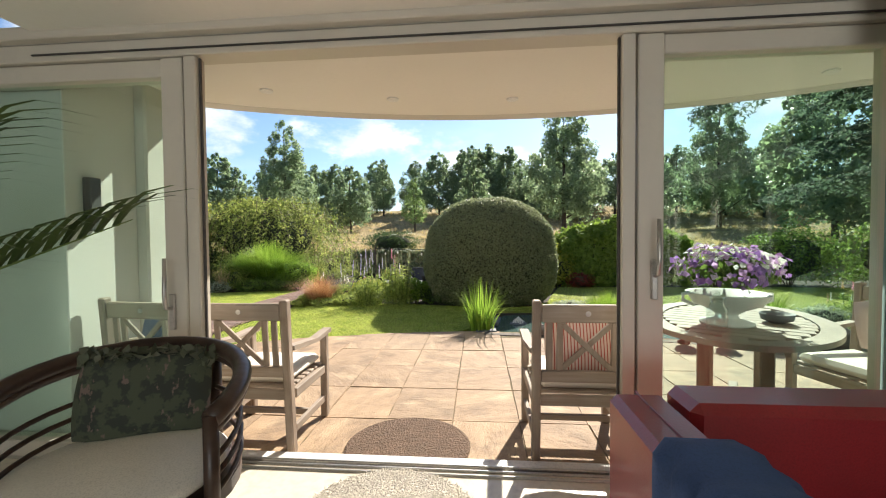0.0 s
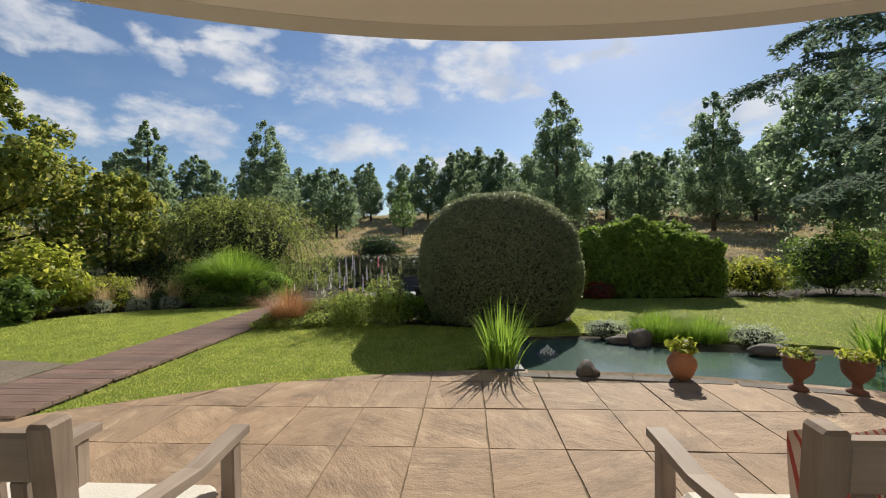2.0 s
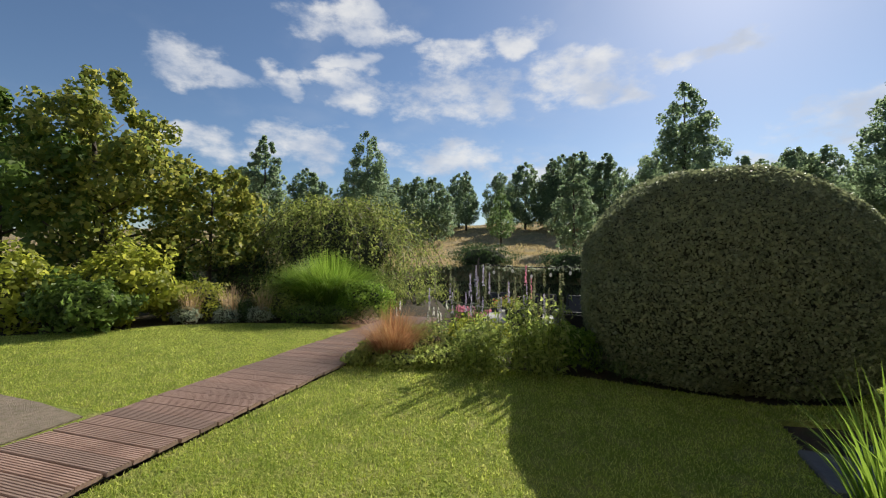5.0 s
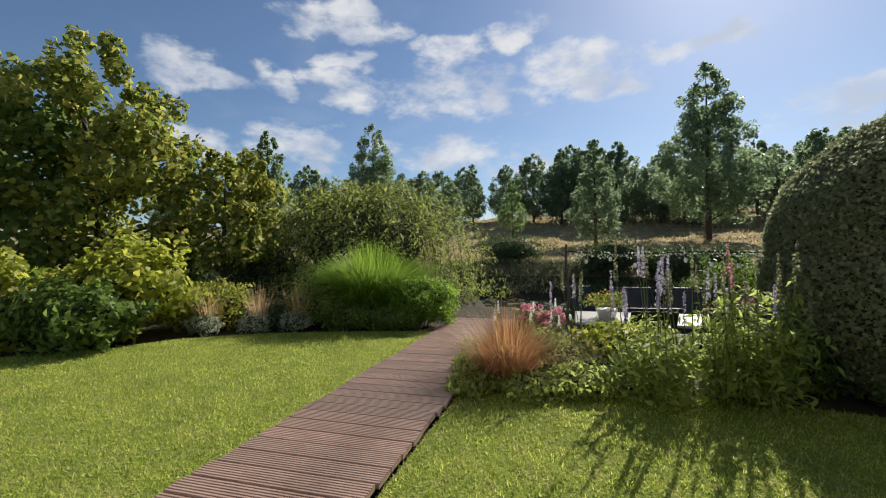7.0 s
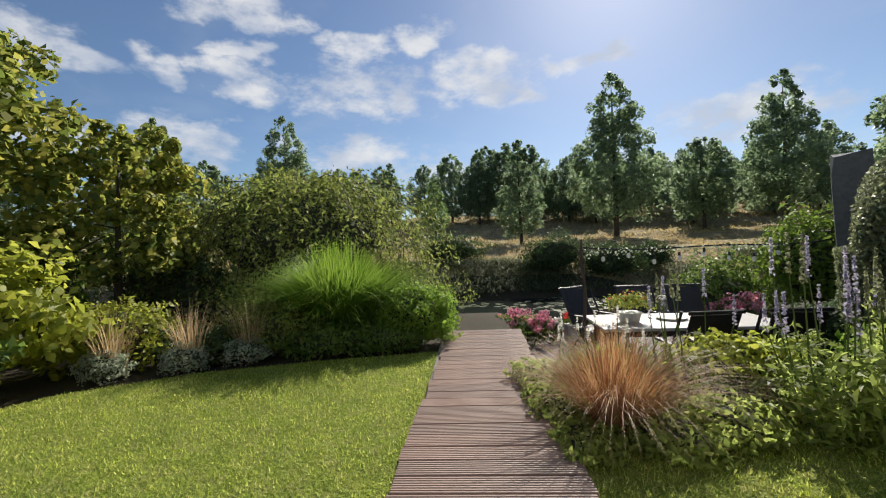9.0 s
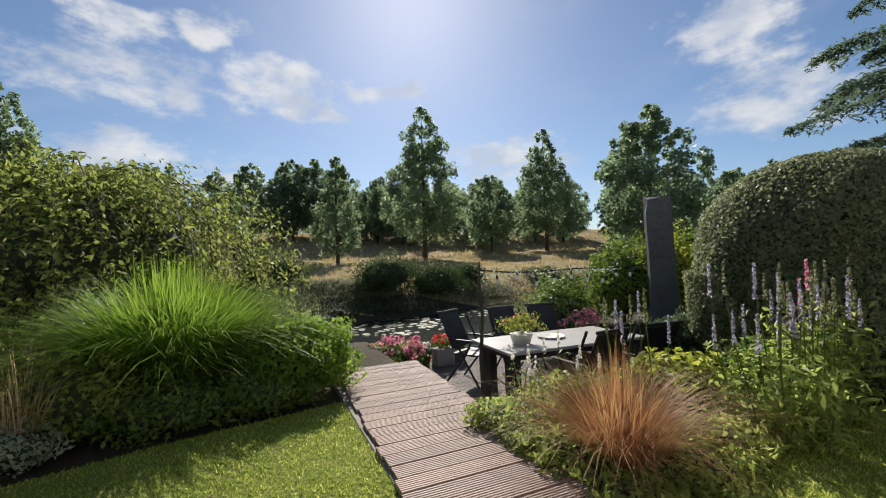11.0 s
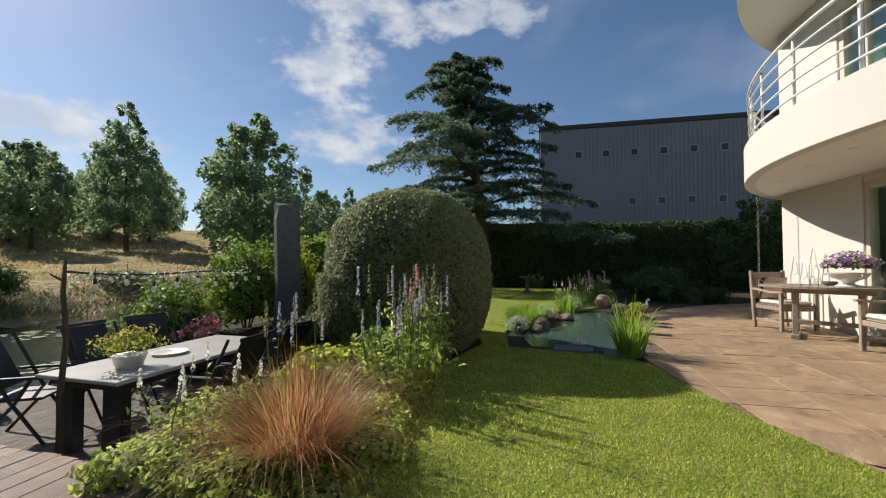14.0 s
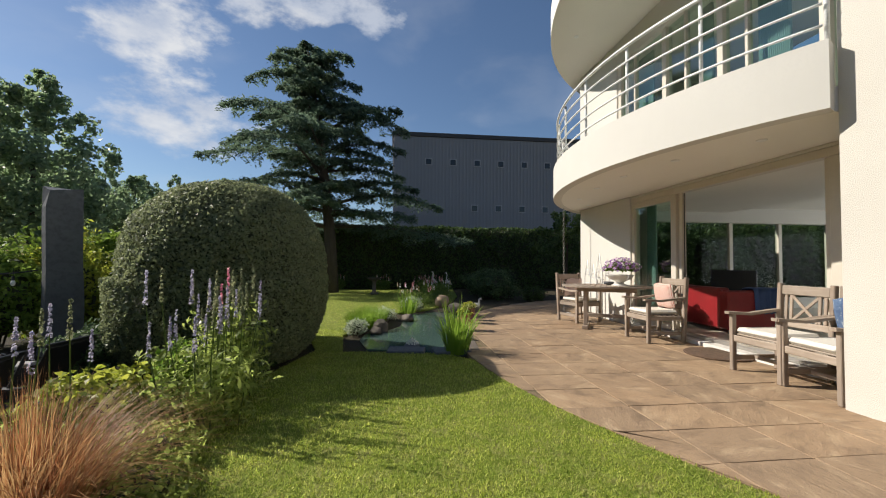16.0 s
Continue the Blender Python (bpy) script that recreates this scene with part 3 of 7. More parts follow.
def terrain(x, y):
    """Height of the ground: level garden, a ditch, and a meadow that climbs beyond it."""
    # the garden reaches further out west of the boardwalk
    y = np.where((y > 13.3) & (y < 17.6), y - np.clip((-4.1 - x) / 1.2, 0, 1) * np.clip(np.minimum(y - 13.3, 3.4), 0, 3.4), y)
    # the ditch widens eastwards
    y = y - np.clip(x / 9.0, 0, 1) * 4.0 * np.clip((y - 14.5) / 4.0, 0, 1) * np.clip((44.0 - y) / 14.0, 0, 1)
    z = np.interp(y, [-400, 13.4, 14.2, 19.8, 21.0, 22.3, 31.0, 42.0, 53.0, 62.0, 76.0, 100.0, 400], [-0.05, -0.05, -0.95, -0.95, -0.35, 0.45, 0.9, 1.5, 2.3, 4.1, 6.6, 7.2, 9.0])
    side = np.where(y < 10.2, np.clip((-1.0 - x) / 0.4, 0, 1), np.clip((0.35 - x) / 0.4, 0, 1))
    hollow = np.clip((x + 3.66) / 0.1, 0, 1) * side * np.clip((y - 9.35) / 0.3, 0, 1) * np.clip((14.5 - y) / 0.5, 0, 1)
    z = np.where(y < 14, z * (1 - hollow) + (DECK_Z - 0.12) * hollow, z)
    wave = 0.22 * np.sin(x * 0.31 + 1.0) * np.sin(y * 0.23) + 0.12 * np.sin(x * 0.9 + y * 0.5)
    return z + np.where(y > 21, wave * np.clip((y - 21) / 6, 0, 1), 0) + np.clip((y - 21) / 8, 0, 1) * 0.022 * np.clip(x - 6, 0, 40)


def build_ground():
    xs = np.unique(np.concatenate([np.linspace(-400, -40, 14), np.linspace(-40, -14, 18), np.arange(-14, 18.01, 0.4), np.linspace(18, 60, 24), np.linspace(60, 400, 12), [-3.75, -3.65]]))
    ys = np.unique(np.concatenate([np.linspace(-400, -20, 10), np.linspace(-20, 4, 8), np.arange(4, 24.01, 0.4), np.linspace(24, 80, 44), np.linspace(80, 400, 10)]))
    X, Y = np.meshgrid(xs, ys)
    verts = np.stack([X, Y, terrain(X, Y)], -1).reshape(-1, 3)
    nx, ny = len(xs), len(ys)
    i = (np.arange(ny - 1)[:, None] * nx + np.arange(nx - 1)[None, :]).ravel()
    quads = np.stack([i, i + 1, i + nx + 1, i + nx], 1)
    me = raw_mesh("ground", verts, quads, "soil")
    me.materials.append(M["meadow"])
    mid = verts[quads].mean(1)
    far = (mid[:, 1] > 21.6) | (np.abs(mid[:, 0]) > 30) | (mid[:, 1] < -14)
    me.polygons.foreach_set("material_index", far.astype(np.int32))
    me.polygons.foreach_set("use_smooth", np.ones(len(quads), bool))
    tagged(new("ground", me), "bare garden soil that runs into a dry meadow", "ground", "", "structure")


build_ground()

LAWN_WEST = [(-12.6, 4.6), (-4.76, 4.6), (-4.57, 10.35), (-5.9, 10.06), (-7.05, 9.7), (-7.9, 9.15), (-8.3, 8.5), (-9.4, 7.7), (-12.6, 6.6)]
PATIO_FRONT = arc(R_PATIO, 121.0, 96.0, 14)
LAWN_EAST = [(-3.80, 4.62)] + PATIO_FRONT + [(0.0, 6.2), (0.22, 7.5), (1.5, 7.65), (2.3, 7.35), (4.2, 6.9), (5.1, 5.9), (6.6, 5.2), (9.0, 4.6), (12.8, 4.2), (12.8, 10.9),
                           (6.5, 11.3), (2.2, 11.2), (1.7, 9.6), (1.45, 8.6), (1.0, 8.05), (0.35, 7.86), (-0.45, 8.05), (-1.3, 8.25), (-1.95, 8.3), (-2.9, 8.38), (-3.66, 8.8)]
POND = [(0.12, 5.82), (1.0, 5.74), (2.0, 5.62), (3.2, 5.30), (4.3, 4.85), (4.75, 5.5), (4.1, 6.55), (3.3, 6.62), (2.42, 6.70), (2.05, 6.9), (1.6, 7.3), (1.1, 7.35), (0.45, 7.2)]
structure("lawn_west", Build().prism(LAWN_WEST, -0.10, -0.012), "lawn", "mown lawn with a few yellowed patches", "lawn")
structure("lawn_east", Build().prism(LAWN_EAST, -0.10, -0.012), "lawn", "mown lawn round the pond and the clipped dome", "lawn")
structure("gravel", Build().prism([(-9.0, 4.9), (-4.87, 4.9), (-4.87, 6.0), (-5.5, 6.1), (-6.3, 6.15), (-9.0, 5.9)], -0.09, 0.0), "gravel", "grey gravel beside the boardwalk", "gravel")
structure("pond_water", Build().prism(POND, -0.30, -0.030), "pond", "still green garden pond", "pond")
structure("ditch_water", Build().prism([(-90, 13.5), (90, 13.5), (90, 27.0), (-90, 27.0)], -1.1, WATER_Z), "ditch", "dark ditch water with glitter of the sun", "water")
PATIO = arc(R_PATIO, 20.0, 152.0, 60) + [(-6.6, 0.0), (-6.6, -2.0), (7.0, -2.0)]
patio = structure("patio", Build().prism(PATIO, -0.11, -0.0075), "joint", "terrace of riven sandstone slabs", "pavement")


# ---- house ----
def ring(radius0, radius1, z0, z1, a0, a1, n=96):
    """A curved wall or slab between two radii."""
    b = Build()
    p, q = arc(radius0, a0, a1, n), arc(radius1, a0, a1, n)
    verts = []
    for i in range(n + 1):
        verts += [(*p[i], z0), (*q[i], z0), (*q[i], z1), (*p[i], z1)]
    faces = []
    for i in range(n):
        k = 4 * i
        faces += [(k, k + 4, k + 5, k + 1), (k + 1, k + 5, k + 6, k + 2), (k + 2, k + 6, k + 7, k + 3), (k + 3, k + 7, k + 4, k)]
    faces += [(0, 1, 2, 3), (4 * n + 3, 4 * n + 2, 4 * n + 1, 4 * n)]
    return b.add(verts, faces)


def slab(radius, z0, z1, a0, a1, back, n=96):
    """A flat slab with a round front and a straight back at y = back."""
    rim = [p for p in arc(radius, a0, a1, n) if p[1] > back]
    return Build().prism([(rim[0][0], back)] + rim + [(rim[-1][0], back)], z0, z1)


A_W, A_E = 119.2, 24.0
structure("balcony_slab", slab(R_CANOPY - 0.16, 2.50, 2.72, A_E, A_W, -1.5), "ceiling", "white plastered underside of the round balcony", "canopy")
structure("balcony_parapet", ring(R_CANOPY - 0.16, R_CANOPY, 2.497, 3.08, A_E, A_W), "smooth", "white curved balcony parapet", "parapet")
structure("roof_slab", slab(R_CANOPY + 0.05, 5.80, 6.30, A_E, A_W, -1.5), "ceiling", "white round roof overhang", "roof")
EAST_X = 4.25
house = {
    "wall_north_ground": Build().box((2.10, DOOR_Y - 0.16, -0.1), (EAST_X, DOOR_Y + 0.05, 2.498), 0.01),
    "wall_lintel": Build().box((-3.0, DOOR_Y - 0.12, HEAD_Z + 0.10), (2.098, DOOR_Y + 0.04, 2.498), 0.005),
    "wall_north_upper": Build().box((2.55, DOOR_Y - 0.16, 2.722), (EAST_X, DOOR_Y + 0.05, 5.798), 0.01)
    .box((-3.0, DOOR_Y - 0.16, 5.3), (2.549, DOOR_Y + 0.05, 5.798), 0.005),
    "wall_east": Build().box((EAST_X - 0.25, -6.2, 2.25), (EAST_X, DOOR_Y - 0.162, 5.798), 0.01).box((EAST_X - 0.25, -6.2, -0.1), (EAST_X, DOOR_Y - 0.162, 0.35), 0.01)
    .box((EAST_X - 0.25, 1.2, 0.352), (EAST_X, DOOR_Y - 0.162, 2.248), 0.005).box((EAST_X - 0.25, -6.2, 0.352), (EAST_X, -4.6, 2.248), 0.005),
    "wall_west": Build().box((-3.25, -6.2, -0.1), (-3.0, DOOR_Y + 0.05, 6.6), 0.01),
    "wall_west_front": Build().box((-6.5, 1.95, -0.1), (-3.252, 2.2, 6.6), 0.01),
}
for name, b in house.items():
    structure(name, b, "smooth", "white painted house wall", "wall")
structure("wall_fin", Build().box((-3.1, 2.78, -0.1), (-2.38, 3.10, 6.6), 0.015), "render", "projecting wall in rough white render", "wall")
structure("wall_recess", Build().box((-3.1, DOOR_Y + 0.052, -0.1), (-2.46, 2.778, 2.498), 0.005), "smooth", "smooth white wall beside the window", "wall")
structure("wall_south", Build().box((-3.0, -6.2, -0.1), (-2.2, -6.0, 2.75)).box((2.9, -6.2, -0.1), (EAST_X - 0.252, -6.0, 2.75))
          .box((-2.198, -6.2, 2.25), (2.898, -6.0, 2.75)).box((-2.198, -6.2, -0.1), (2.898, -6.0, 0.35)), "smooth", "white back wall of the living room with a wide window", "wall")
structure("floor", Build().box((-3.0, -6.0, 0.0), (EAST_X - 0.25, DOOR_Y - 0.02, FLOOR_Z), 0.003), "tile", "pale cream tiled living room floor", "floor")
structure("ceiling", Build().box((-3.0, -6.0, 2.62), (EAST_X - 0.25, DOOR_Y - 0.165, 2.72), 0.003), "ceiling", "white living room ceiling", "ceiling")
structure("upper_floor", Build().box((-3.0, -6.0, 2.73), (EAST_X - 0.26, DOOR_Y - 0.17, 3.05), 0.003), "smooth", "upper floor slab", "floor")
structure("upper_back_wall", Build().box((-3.0, -2.2, 3.06), (EAST_X - 0.26, -2.0, 5.79), 0.003), "smooth", "plain wall of the upper room", "wall")
structure("door_sill", Build().box((-2.455, DOOR_Y - 0.018, -0.02), (2.098, DOOR_Y + 0.16, 0.055), 0.006), "marble", "white stone sill under the sliding door", "sill")


# ---- doors and windows ----
def frame_bar(name, lo, hi, parent, mat="frame", label=""):
    return part(name, Build().box(lo, hi, 0.006), mat, parent, label)


def pane(lo, hi, parent, mat="glass"):
    ob = part("pane", Build().box(lo, hi, 0.0005), mat, parent)
    ob.visible_shadow = False
    return ob


def sliding_front():
    ob = thing("window_1", "wide cream sliding glass door standing open to the terrace", "door", kind="structure")
    y0, y1 = DOOR_Y - 0.11, DOOR_Y + 0.03
    top = HEAD_Z
    frame_bar("frame_head", (-3.0, y0, top), (2.09, y1, top + 0.098), ob)
    frame_bar("head_groove", (-2.45, y0 - 0.012, top + 0.030), (2.05, y0 - 0.001, top + 0.042), ob, "seal")
    frame_bar("head_cover", (-3.0, y0 - 0.06, top + 0.10), (2.09, y0 - 0.002, top + 0.17), ob)
    for x0, x1, back in ((-1.56, -1.49, 0), (-1.70, -1.575, 1), (-3.0, -2.96, 1), (0.75, 0.815, 0), (0.83, 0.955, 1), (2.0, 2.09, 1)):
        frame_bar("frame_stile", (x0, y0 + 0.004 + 0.01 * back, FLOOR_Z), (x1, y1 - 0.05 + 0.045 * back, top - 0.002), ob)
    for x in (-1.486, 0.742):
        frame_bar("rubber_seal", (x - 0.004, y0 + 0.03, FLOOR_Z), (x + 0.008, y0 + 0.05, top - 0.004), ob, "seal")
    for x0, x1 in ((-2.958, -1.702), (0.957, 1.998)):
        frame_bar("frame_rail", (x0, y0 + 0.03, FLOOR_Z), (x1, y1 - 0.004, FLOOR_Z + 0.10), ob)
        frame_bar("frame_rail", (x0, y0 + 0.03, top - 0.10), (x1, y1 - 0.004, top - 0.003), ob)
        pane((x0 - 0.01, DOOR_Y - 0.03, FLOOR_Z + 0.09), (x1 + 0.01, DOOR_Y - 0.018, top - 0.09), ob)
    for k in range(3):
        frame_bar("floor_rail", (-2.98, y0 + 0.012 + 0.045 * k, FLOOR_Z - 0.03), (2.085, y0 + 0.030 + 0.045 * k, FLOOR_Z + 0.012), ob, "alu", "aluminium floor rail")
    for x, z, side in ((-1.655, 0.86, 1), (0.905, 1.04, 0)):
        h = part("handle_plate", Build().box((x - 0.016, y0 - 0.008, z), (x + 0.016, y0 + 0.013, z + 0.20), 0.005), "alu", ob, "brushed metal handle plate")
        part("handle", Build().tube([(x, y0 - 0.008, z + 0.12), (x, y0 - 0.05, z + 0.13), (x, y0 - 0.055, z + 0.20), (x, y0 - 0.05, z + 0.40)], [0.011, 0.011, 0.012, 0.009], 8), "alu", ob, "brushed metal lever handle", True)
    return ob


sliding_front()


def upper_front():
    ob = thing("window_2", "row of cream framed upper windows behind the balcony rail", "window", kind="structure")
    y0, y1 = DOOR_Y - 0.10, DOOR_Y + 0.02
    for x in (2.50, 1.10, -0.12, -1.55, -2.95):
        frame_bar("frame_stile", (x - 0.06, y0, 2.95), (x + 0.05, y1, 5.298), ob)
    for x in (2.0, 0.6, -0.55, -2.1):
        frame_bar("frame_stile", (x - 0.025, y0 + 0.02, 2.95), (x + 0.025, y1 - 0.02, 5.298), ob)
    frame_bar("frame_rail", (-2.95, y0 + 0.01, 2.80), (2.45, y1 - 0.01, 2.949), ob)
    pane((-2.94, DOOR_Y - 0.05, 2.95), (2.44, DOOR_Y - 0.04, 5.29), ob)
    for x0, x1 in ((1.75, 2.4), (-0.95, -0.5), (0.3, 0.55)):
        curtain_mesh("curtain", x0, x1, DOOR_Y - 0.25, 2.99, 5.28, "curtain_green", ob, 16)
    return ob


def curtain_mesh(name, x0, x1, y, z0, z1, mat, parent=None, folds=9):
    n = folds * 6
    verts, faces = [], []
    for i in range(n + 1):
        t = i / n
        w = math.sin(t * folds * 2 * math.pi)
        for z, k in ((z0, 1.15), ((z0 + z1) / 2, 1.0), (z1, 0.8)):
            verts.append((x0 + (x1 - x0) * t, y + 0.035 * w * k, z))
        for z, k in ((z0, 1.15), ((z0 + z1) / 2, 1.0), (z1, 0.8)):
            verts.append((x0 + (x1 - x0) * t, y + 0.035 * w * k + 0.004, z))
    for i in range(n):
        a, b = 6 * i, 6 * i + 6
        faces += [(a, b, b + 1, a + 1), (a + 1, b + 1, b + 2, a + 2), (a + 3, a + 4, b + 4, b + 3), (a + 4, a + 5, b + 5, b + 4)]
    return part(name, Build().add(verts, faces), mat, parent, "", True)


upper_front()
tagged(curtain_mesh("curtain", 1.80, 2.06, 1.90, FLOOR_Z + 0.005, 2.44, "curtain_green", None, 7), "sea green curtain drawn aside at the window", "curtain")
tagged(curtain_mesh("curtain", 2.09, 2.45, 1.86, FLOOR_Z + 0.005, 2.44, "curtain", None, 7), "pale sheer curtain hanging beside the window", "curtain")


def back_window():
    ob = thing("window_3", "wide window in the back wall of the living room", "window", kind="structure")
    for x in (-2.19, -0.9, 0.35, 1.6, 2.85):
        frame_bar("frame_stile", (x - 0.05, -6.16, 0.352), (x + 0.05, -6.05, 2.248), ob)
    frame_bar("frame_rail", (-2.13, -6.15, 0.352), (2.79, -6.06, 0.42), ob)
    pane((-2.14, -6.11, 0.42), (2.8, -6.10, 2.24), ob, "room_glass")


back_window()


def east_window():
    ob = thing("window_4", "wide side window of the living room", "window", kind="structure")
    for y in (-4.55, -3.1, -1.7, -0.3, 1.15):
        frame_bar("frame_stile", (EAST_X - 0.18, y - 0.05, 0.352), (EAST_X - 0.08, y + 0.05, 2.248), ob)
    pane((EAST_X - 0.13, -4.5, 0.36), (EAST_X - 0.12, 1.1, 2.24), ob, "room_glass")


east_window()


def balcony_rail():
    ob = thing("balcony_railing", "white tubular steel railing along the round balcony", "railing")
    pts = arc(R_CANOPY - 0.08, A_E + 1, A_W - 0.5, 70)
    for z, r in ((3.24, 0.014), (3.43, 0.014), (3.62, 0.014), (3.81, 0.014), (4.02, 0.022)):
        part("rail", Build().tube([(x, y, z) for x, y in pts], r, 8), "steel", ob, "", True)
    for i in range(0, 10):
        a = A_E + 4 + i * 10.1
        x, y = CENTRE.x + (R_CANOPY - 0.12) * math.cos(radians(a)), CENTRE.y + (R_CANOPY - 0.12) * math.sin(radians(a))
        part("post", Build().tube([(x, y, 3.06), (x, y, 4.02)], 0.02, 8), "steel", ob, "", True)


balcony_rail()


def downlights():
    first = None
    for x, y, z in ((-1.58, 3.02, 2.5), (-0.66, 3.32, 2.5), (0.32, 3.43, 2.5), (1.3, 3.35, 2.5), (2.5, 3.1, 2.5), (3.3, 2.5, 2.5), (1.2, 3.4, 5.8), (2.4, 3.2, 5.8), (0.0, 3.4, 5.8)):
        if first is None:
            first = thing("downlight", "small round recessed ceiling spotlight", "ceiling lamp", "spotlights under the balcony", at=pose(x, y, z))
            part("rim", Build().lathe([(0.032, -0.004), (0.048, -0.010), (0.050, 0.0)], 20), "steel", first, "", True)
            part("lens", Build().lathe([(0.001, -0.003), (0.031, -0.003), (0.031, 0.0)], 16), "marble", first)
        else:
            copy_thing(first, pose(x, y, z))


downlights()


def wall_lamp():
    ob = thing("wall_lamp", "slim black upright wall lamp", "wall lamp", at=pose(-2.46, 2.40, 1.42))
    part("body", Build().box((0.001, -0.04, 0), (0.06, 0.04, 0.34), 0.006), "blackplastic", ob)
    part("bracket", Build().box((-0.004, -0.025, 0.1), (0.0, 0.025, 0.24), 0.001), "alu", ob)


wall_lamp()


def rain_chain():
    ob = thing("rain_chain", "grey metal rain chain hanging from the balcony edge", "rain chain", at=pose(3.93, 2.82, 0))
    ringpts = [(0.018 * math.cos(a), 0, 0.036 * math.sin(a)) for a in [2 * math.pi * i / 10 for i in range(11)]]
    me = Build().tube(ringpts, 0.0045, 5, None, False).mesh("link", "chain", True)
    z, k = 2.47, 0
    while z > 0.06:
        part("link", me, "chain", ob, at=pose(0, 0, z, 0, 0, 90 * (k % 2)))
        z -= 0.058
        k += 1
    part("ground_ring", Build().tube([(0.16 * math.cos(a), 0.16 * math.sin(a), 0.012) for a in [2 * math.pi * i / 20 for i in range(21)]], 0.012, 6), "chain", ob, "", True)


rain_chain()


# ---- living room ----
def tub_chair():
    ob = thing("tub_chair", "dark stained wooden tub chair with a round back", "chair", at=pose(-1.26, 1.33, FLOOR_Z, 0, 0, 20))
    R = 0.40
    def rail(h0, drop, r, squash, name, a0=-30, a1=210, rad=R):
        pts = []
        for i in range(25):
            a = radians(a0 + (a1 - a0) * i / 24)
            k = abs(i - 12) / 12
            pts.append((rad * math.cos(a), rad * math.sin(a), h0 - drop * k ** 2))
        b = Build()
        for s, w in ((0, r),):
            b.tube(pts, w, 8)
        b.v = [(x, y, z) for x, y, z in b.v]
        part(name, b, "darkwood", ob, "", True)
    rail(0.795, 0.13, 0.036, 1, "top_rail")
    rail(0.765, 0.13, 0.028, 1, "top_rail_edge")
    for h in (0.62, 0.56, 0.50):
        rail(h, 0.10, 0.010, 1, "back_rod", -25, 205, R - 0.01)
    for a in (-30, 210, 55, 125):
        x, y = R * math.cos(radians(a)), R * math.sin(radians(a))
        part("leg", Build().tube([(x, y, 0.0), (x, y, 0.42), (x, y, 0.68 if a in (-30, 210) else 0.78)], [0.020, 0.026, 0.026], 8), "darkwood", ob, "", True)
    part("seat_frame", Build().lathe([(0.34, 0.34), (0.39, 0.345), (0.39, 0.395), (0.34, 0.40)], 28), "darkwood", ob)
    part("seat_cushion", Build().blob((0, -0.02, 0.445), (0.36, 0.36, 0.075), 3, 0.05, 3), "canvas", ob, "off-white seat cushion", True)


tub_chair()


def scatter_cushion(name, label, at, mat, w=0.42, h=0.36, t=0.12, ruffle=None):
    ob = thing(name, label, "cushion", at=at)
    n = 14
    verts, faces = [], []
    for s in (1, -1):
        for j in range(n + 1):
            for i in range(n + 1):
                u, v = 2 * i / n - 1, 2 * j / n - 1
                puff = max(0, (1 - abs(u) ** 2.6) * (1 - abs(v) ** 2.6)) ** 0.5
                k = 1 - 0.07 * (u * u * v * v)
                verts.append((u * w / 2 * k, s * t / 2 * puff, v * h / 2 * k + 0.008 * math.sin(5 * u)))
    for s in (0, 1):
        o = s * (n + 1) ** 2
        for j in range(n):
            for i in range(n):
                a = o + j * (n + 1) + i
                q = (a, a + 1, a + n + 2, a + n + 1)
                faces.append(q if s == 1 else q[::-1])
    part("cover", Build().add(verts, faces), mat, ob, "", True)
    if ruffle:
        p = np.stack([RNG.uniform(-w / 2, w / 2, 260), RNG.normal(0, 0.02, 260), h / 2 + RNG.uniform(-0.05, 0.02, 260)], 1)
        part("ruffle", leaf_mesh("ruffle", p, np.tile([0, -1.0, 0.4], (260, 1)), 0.045, ruffle, 0.7, 0.8), ruffle, ob)
    return ob


def striped(name, base, stripe, scale):
    def build(nt, N, L):
        w = N("ShaderNodeTexWave")
        w.inputs["Scale"].default_value = scale
        w.inputs["Distortion"].default_value = 0.15
        L(N("ShaderNodeTexCoord").outputs["Object"], w.inputs["Vector"])
        c = blend(N, L, steps(N, L, w.outputs["Fac"], 0.72, 0.8), base, stripe)
        return shader(N, L, c, 0.9, 0.0, bump(N, L, noise_tex(N, L, 160.0, 2), 0.3, 0.003), 0.2)
    return material(name, build)


def printed(name, a, b, c, scale):
    def build(nt, N, L):
        n1, n2 = noise_tex(N, L, scale, 3, 0.6), noise_tex(N, L, scale * 1.7, 4, 0.6, stretch=(1, 1, 0.5))
        col = blend(N, L, steps(N, L, n1, 0.48, 0.54), a, b)
        col = blend(N, L, steps(N, L, n2, 0.60, 0.64), col, c)
        return shader(N, L, col, 0.9, 0.0, bump(N, L, noise_tex(N, L, 160.0, 2), 0.3, 0.003), 0.2)
    return material(name, build)


M["floral"] = printed("dark_green_floral_print", (0.075, 0.085, 0.055), (0.045, 0.05, 0.04), (0.17, 0.12, 0.10), 14.0)
M["floral_ruffle"] = leaf("dark_green_ruffle", (0.11, 0.12, 0.075), (0.08, 0.09, 0.06), (0.18, 0.17, 0.12), 0.9, 0.15, 6.0)
M["stripe"] = striped("red_striped_canvas", (0.66, 0.53, 0.46), (0.42, 0.10, 0.08), 16.0)
M["blueprint"] = printed("blue_patterned_canvas", (0.07, 0.11, 0.20), (0.10, 0.15, 0.25), (0.35, 0.38, 0.40), 22.0)
M["pinkcanvas"] = plain("pale_pink_canvas", (0.66, 0.50, 0.45), (0.60, 0.45, 0.41), 5.0, 0.9, bumps=0.4, fine=180.0)
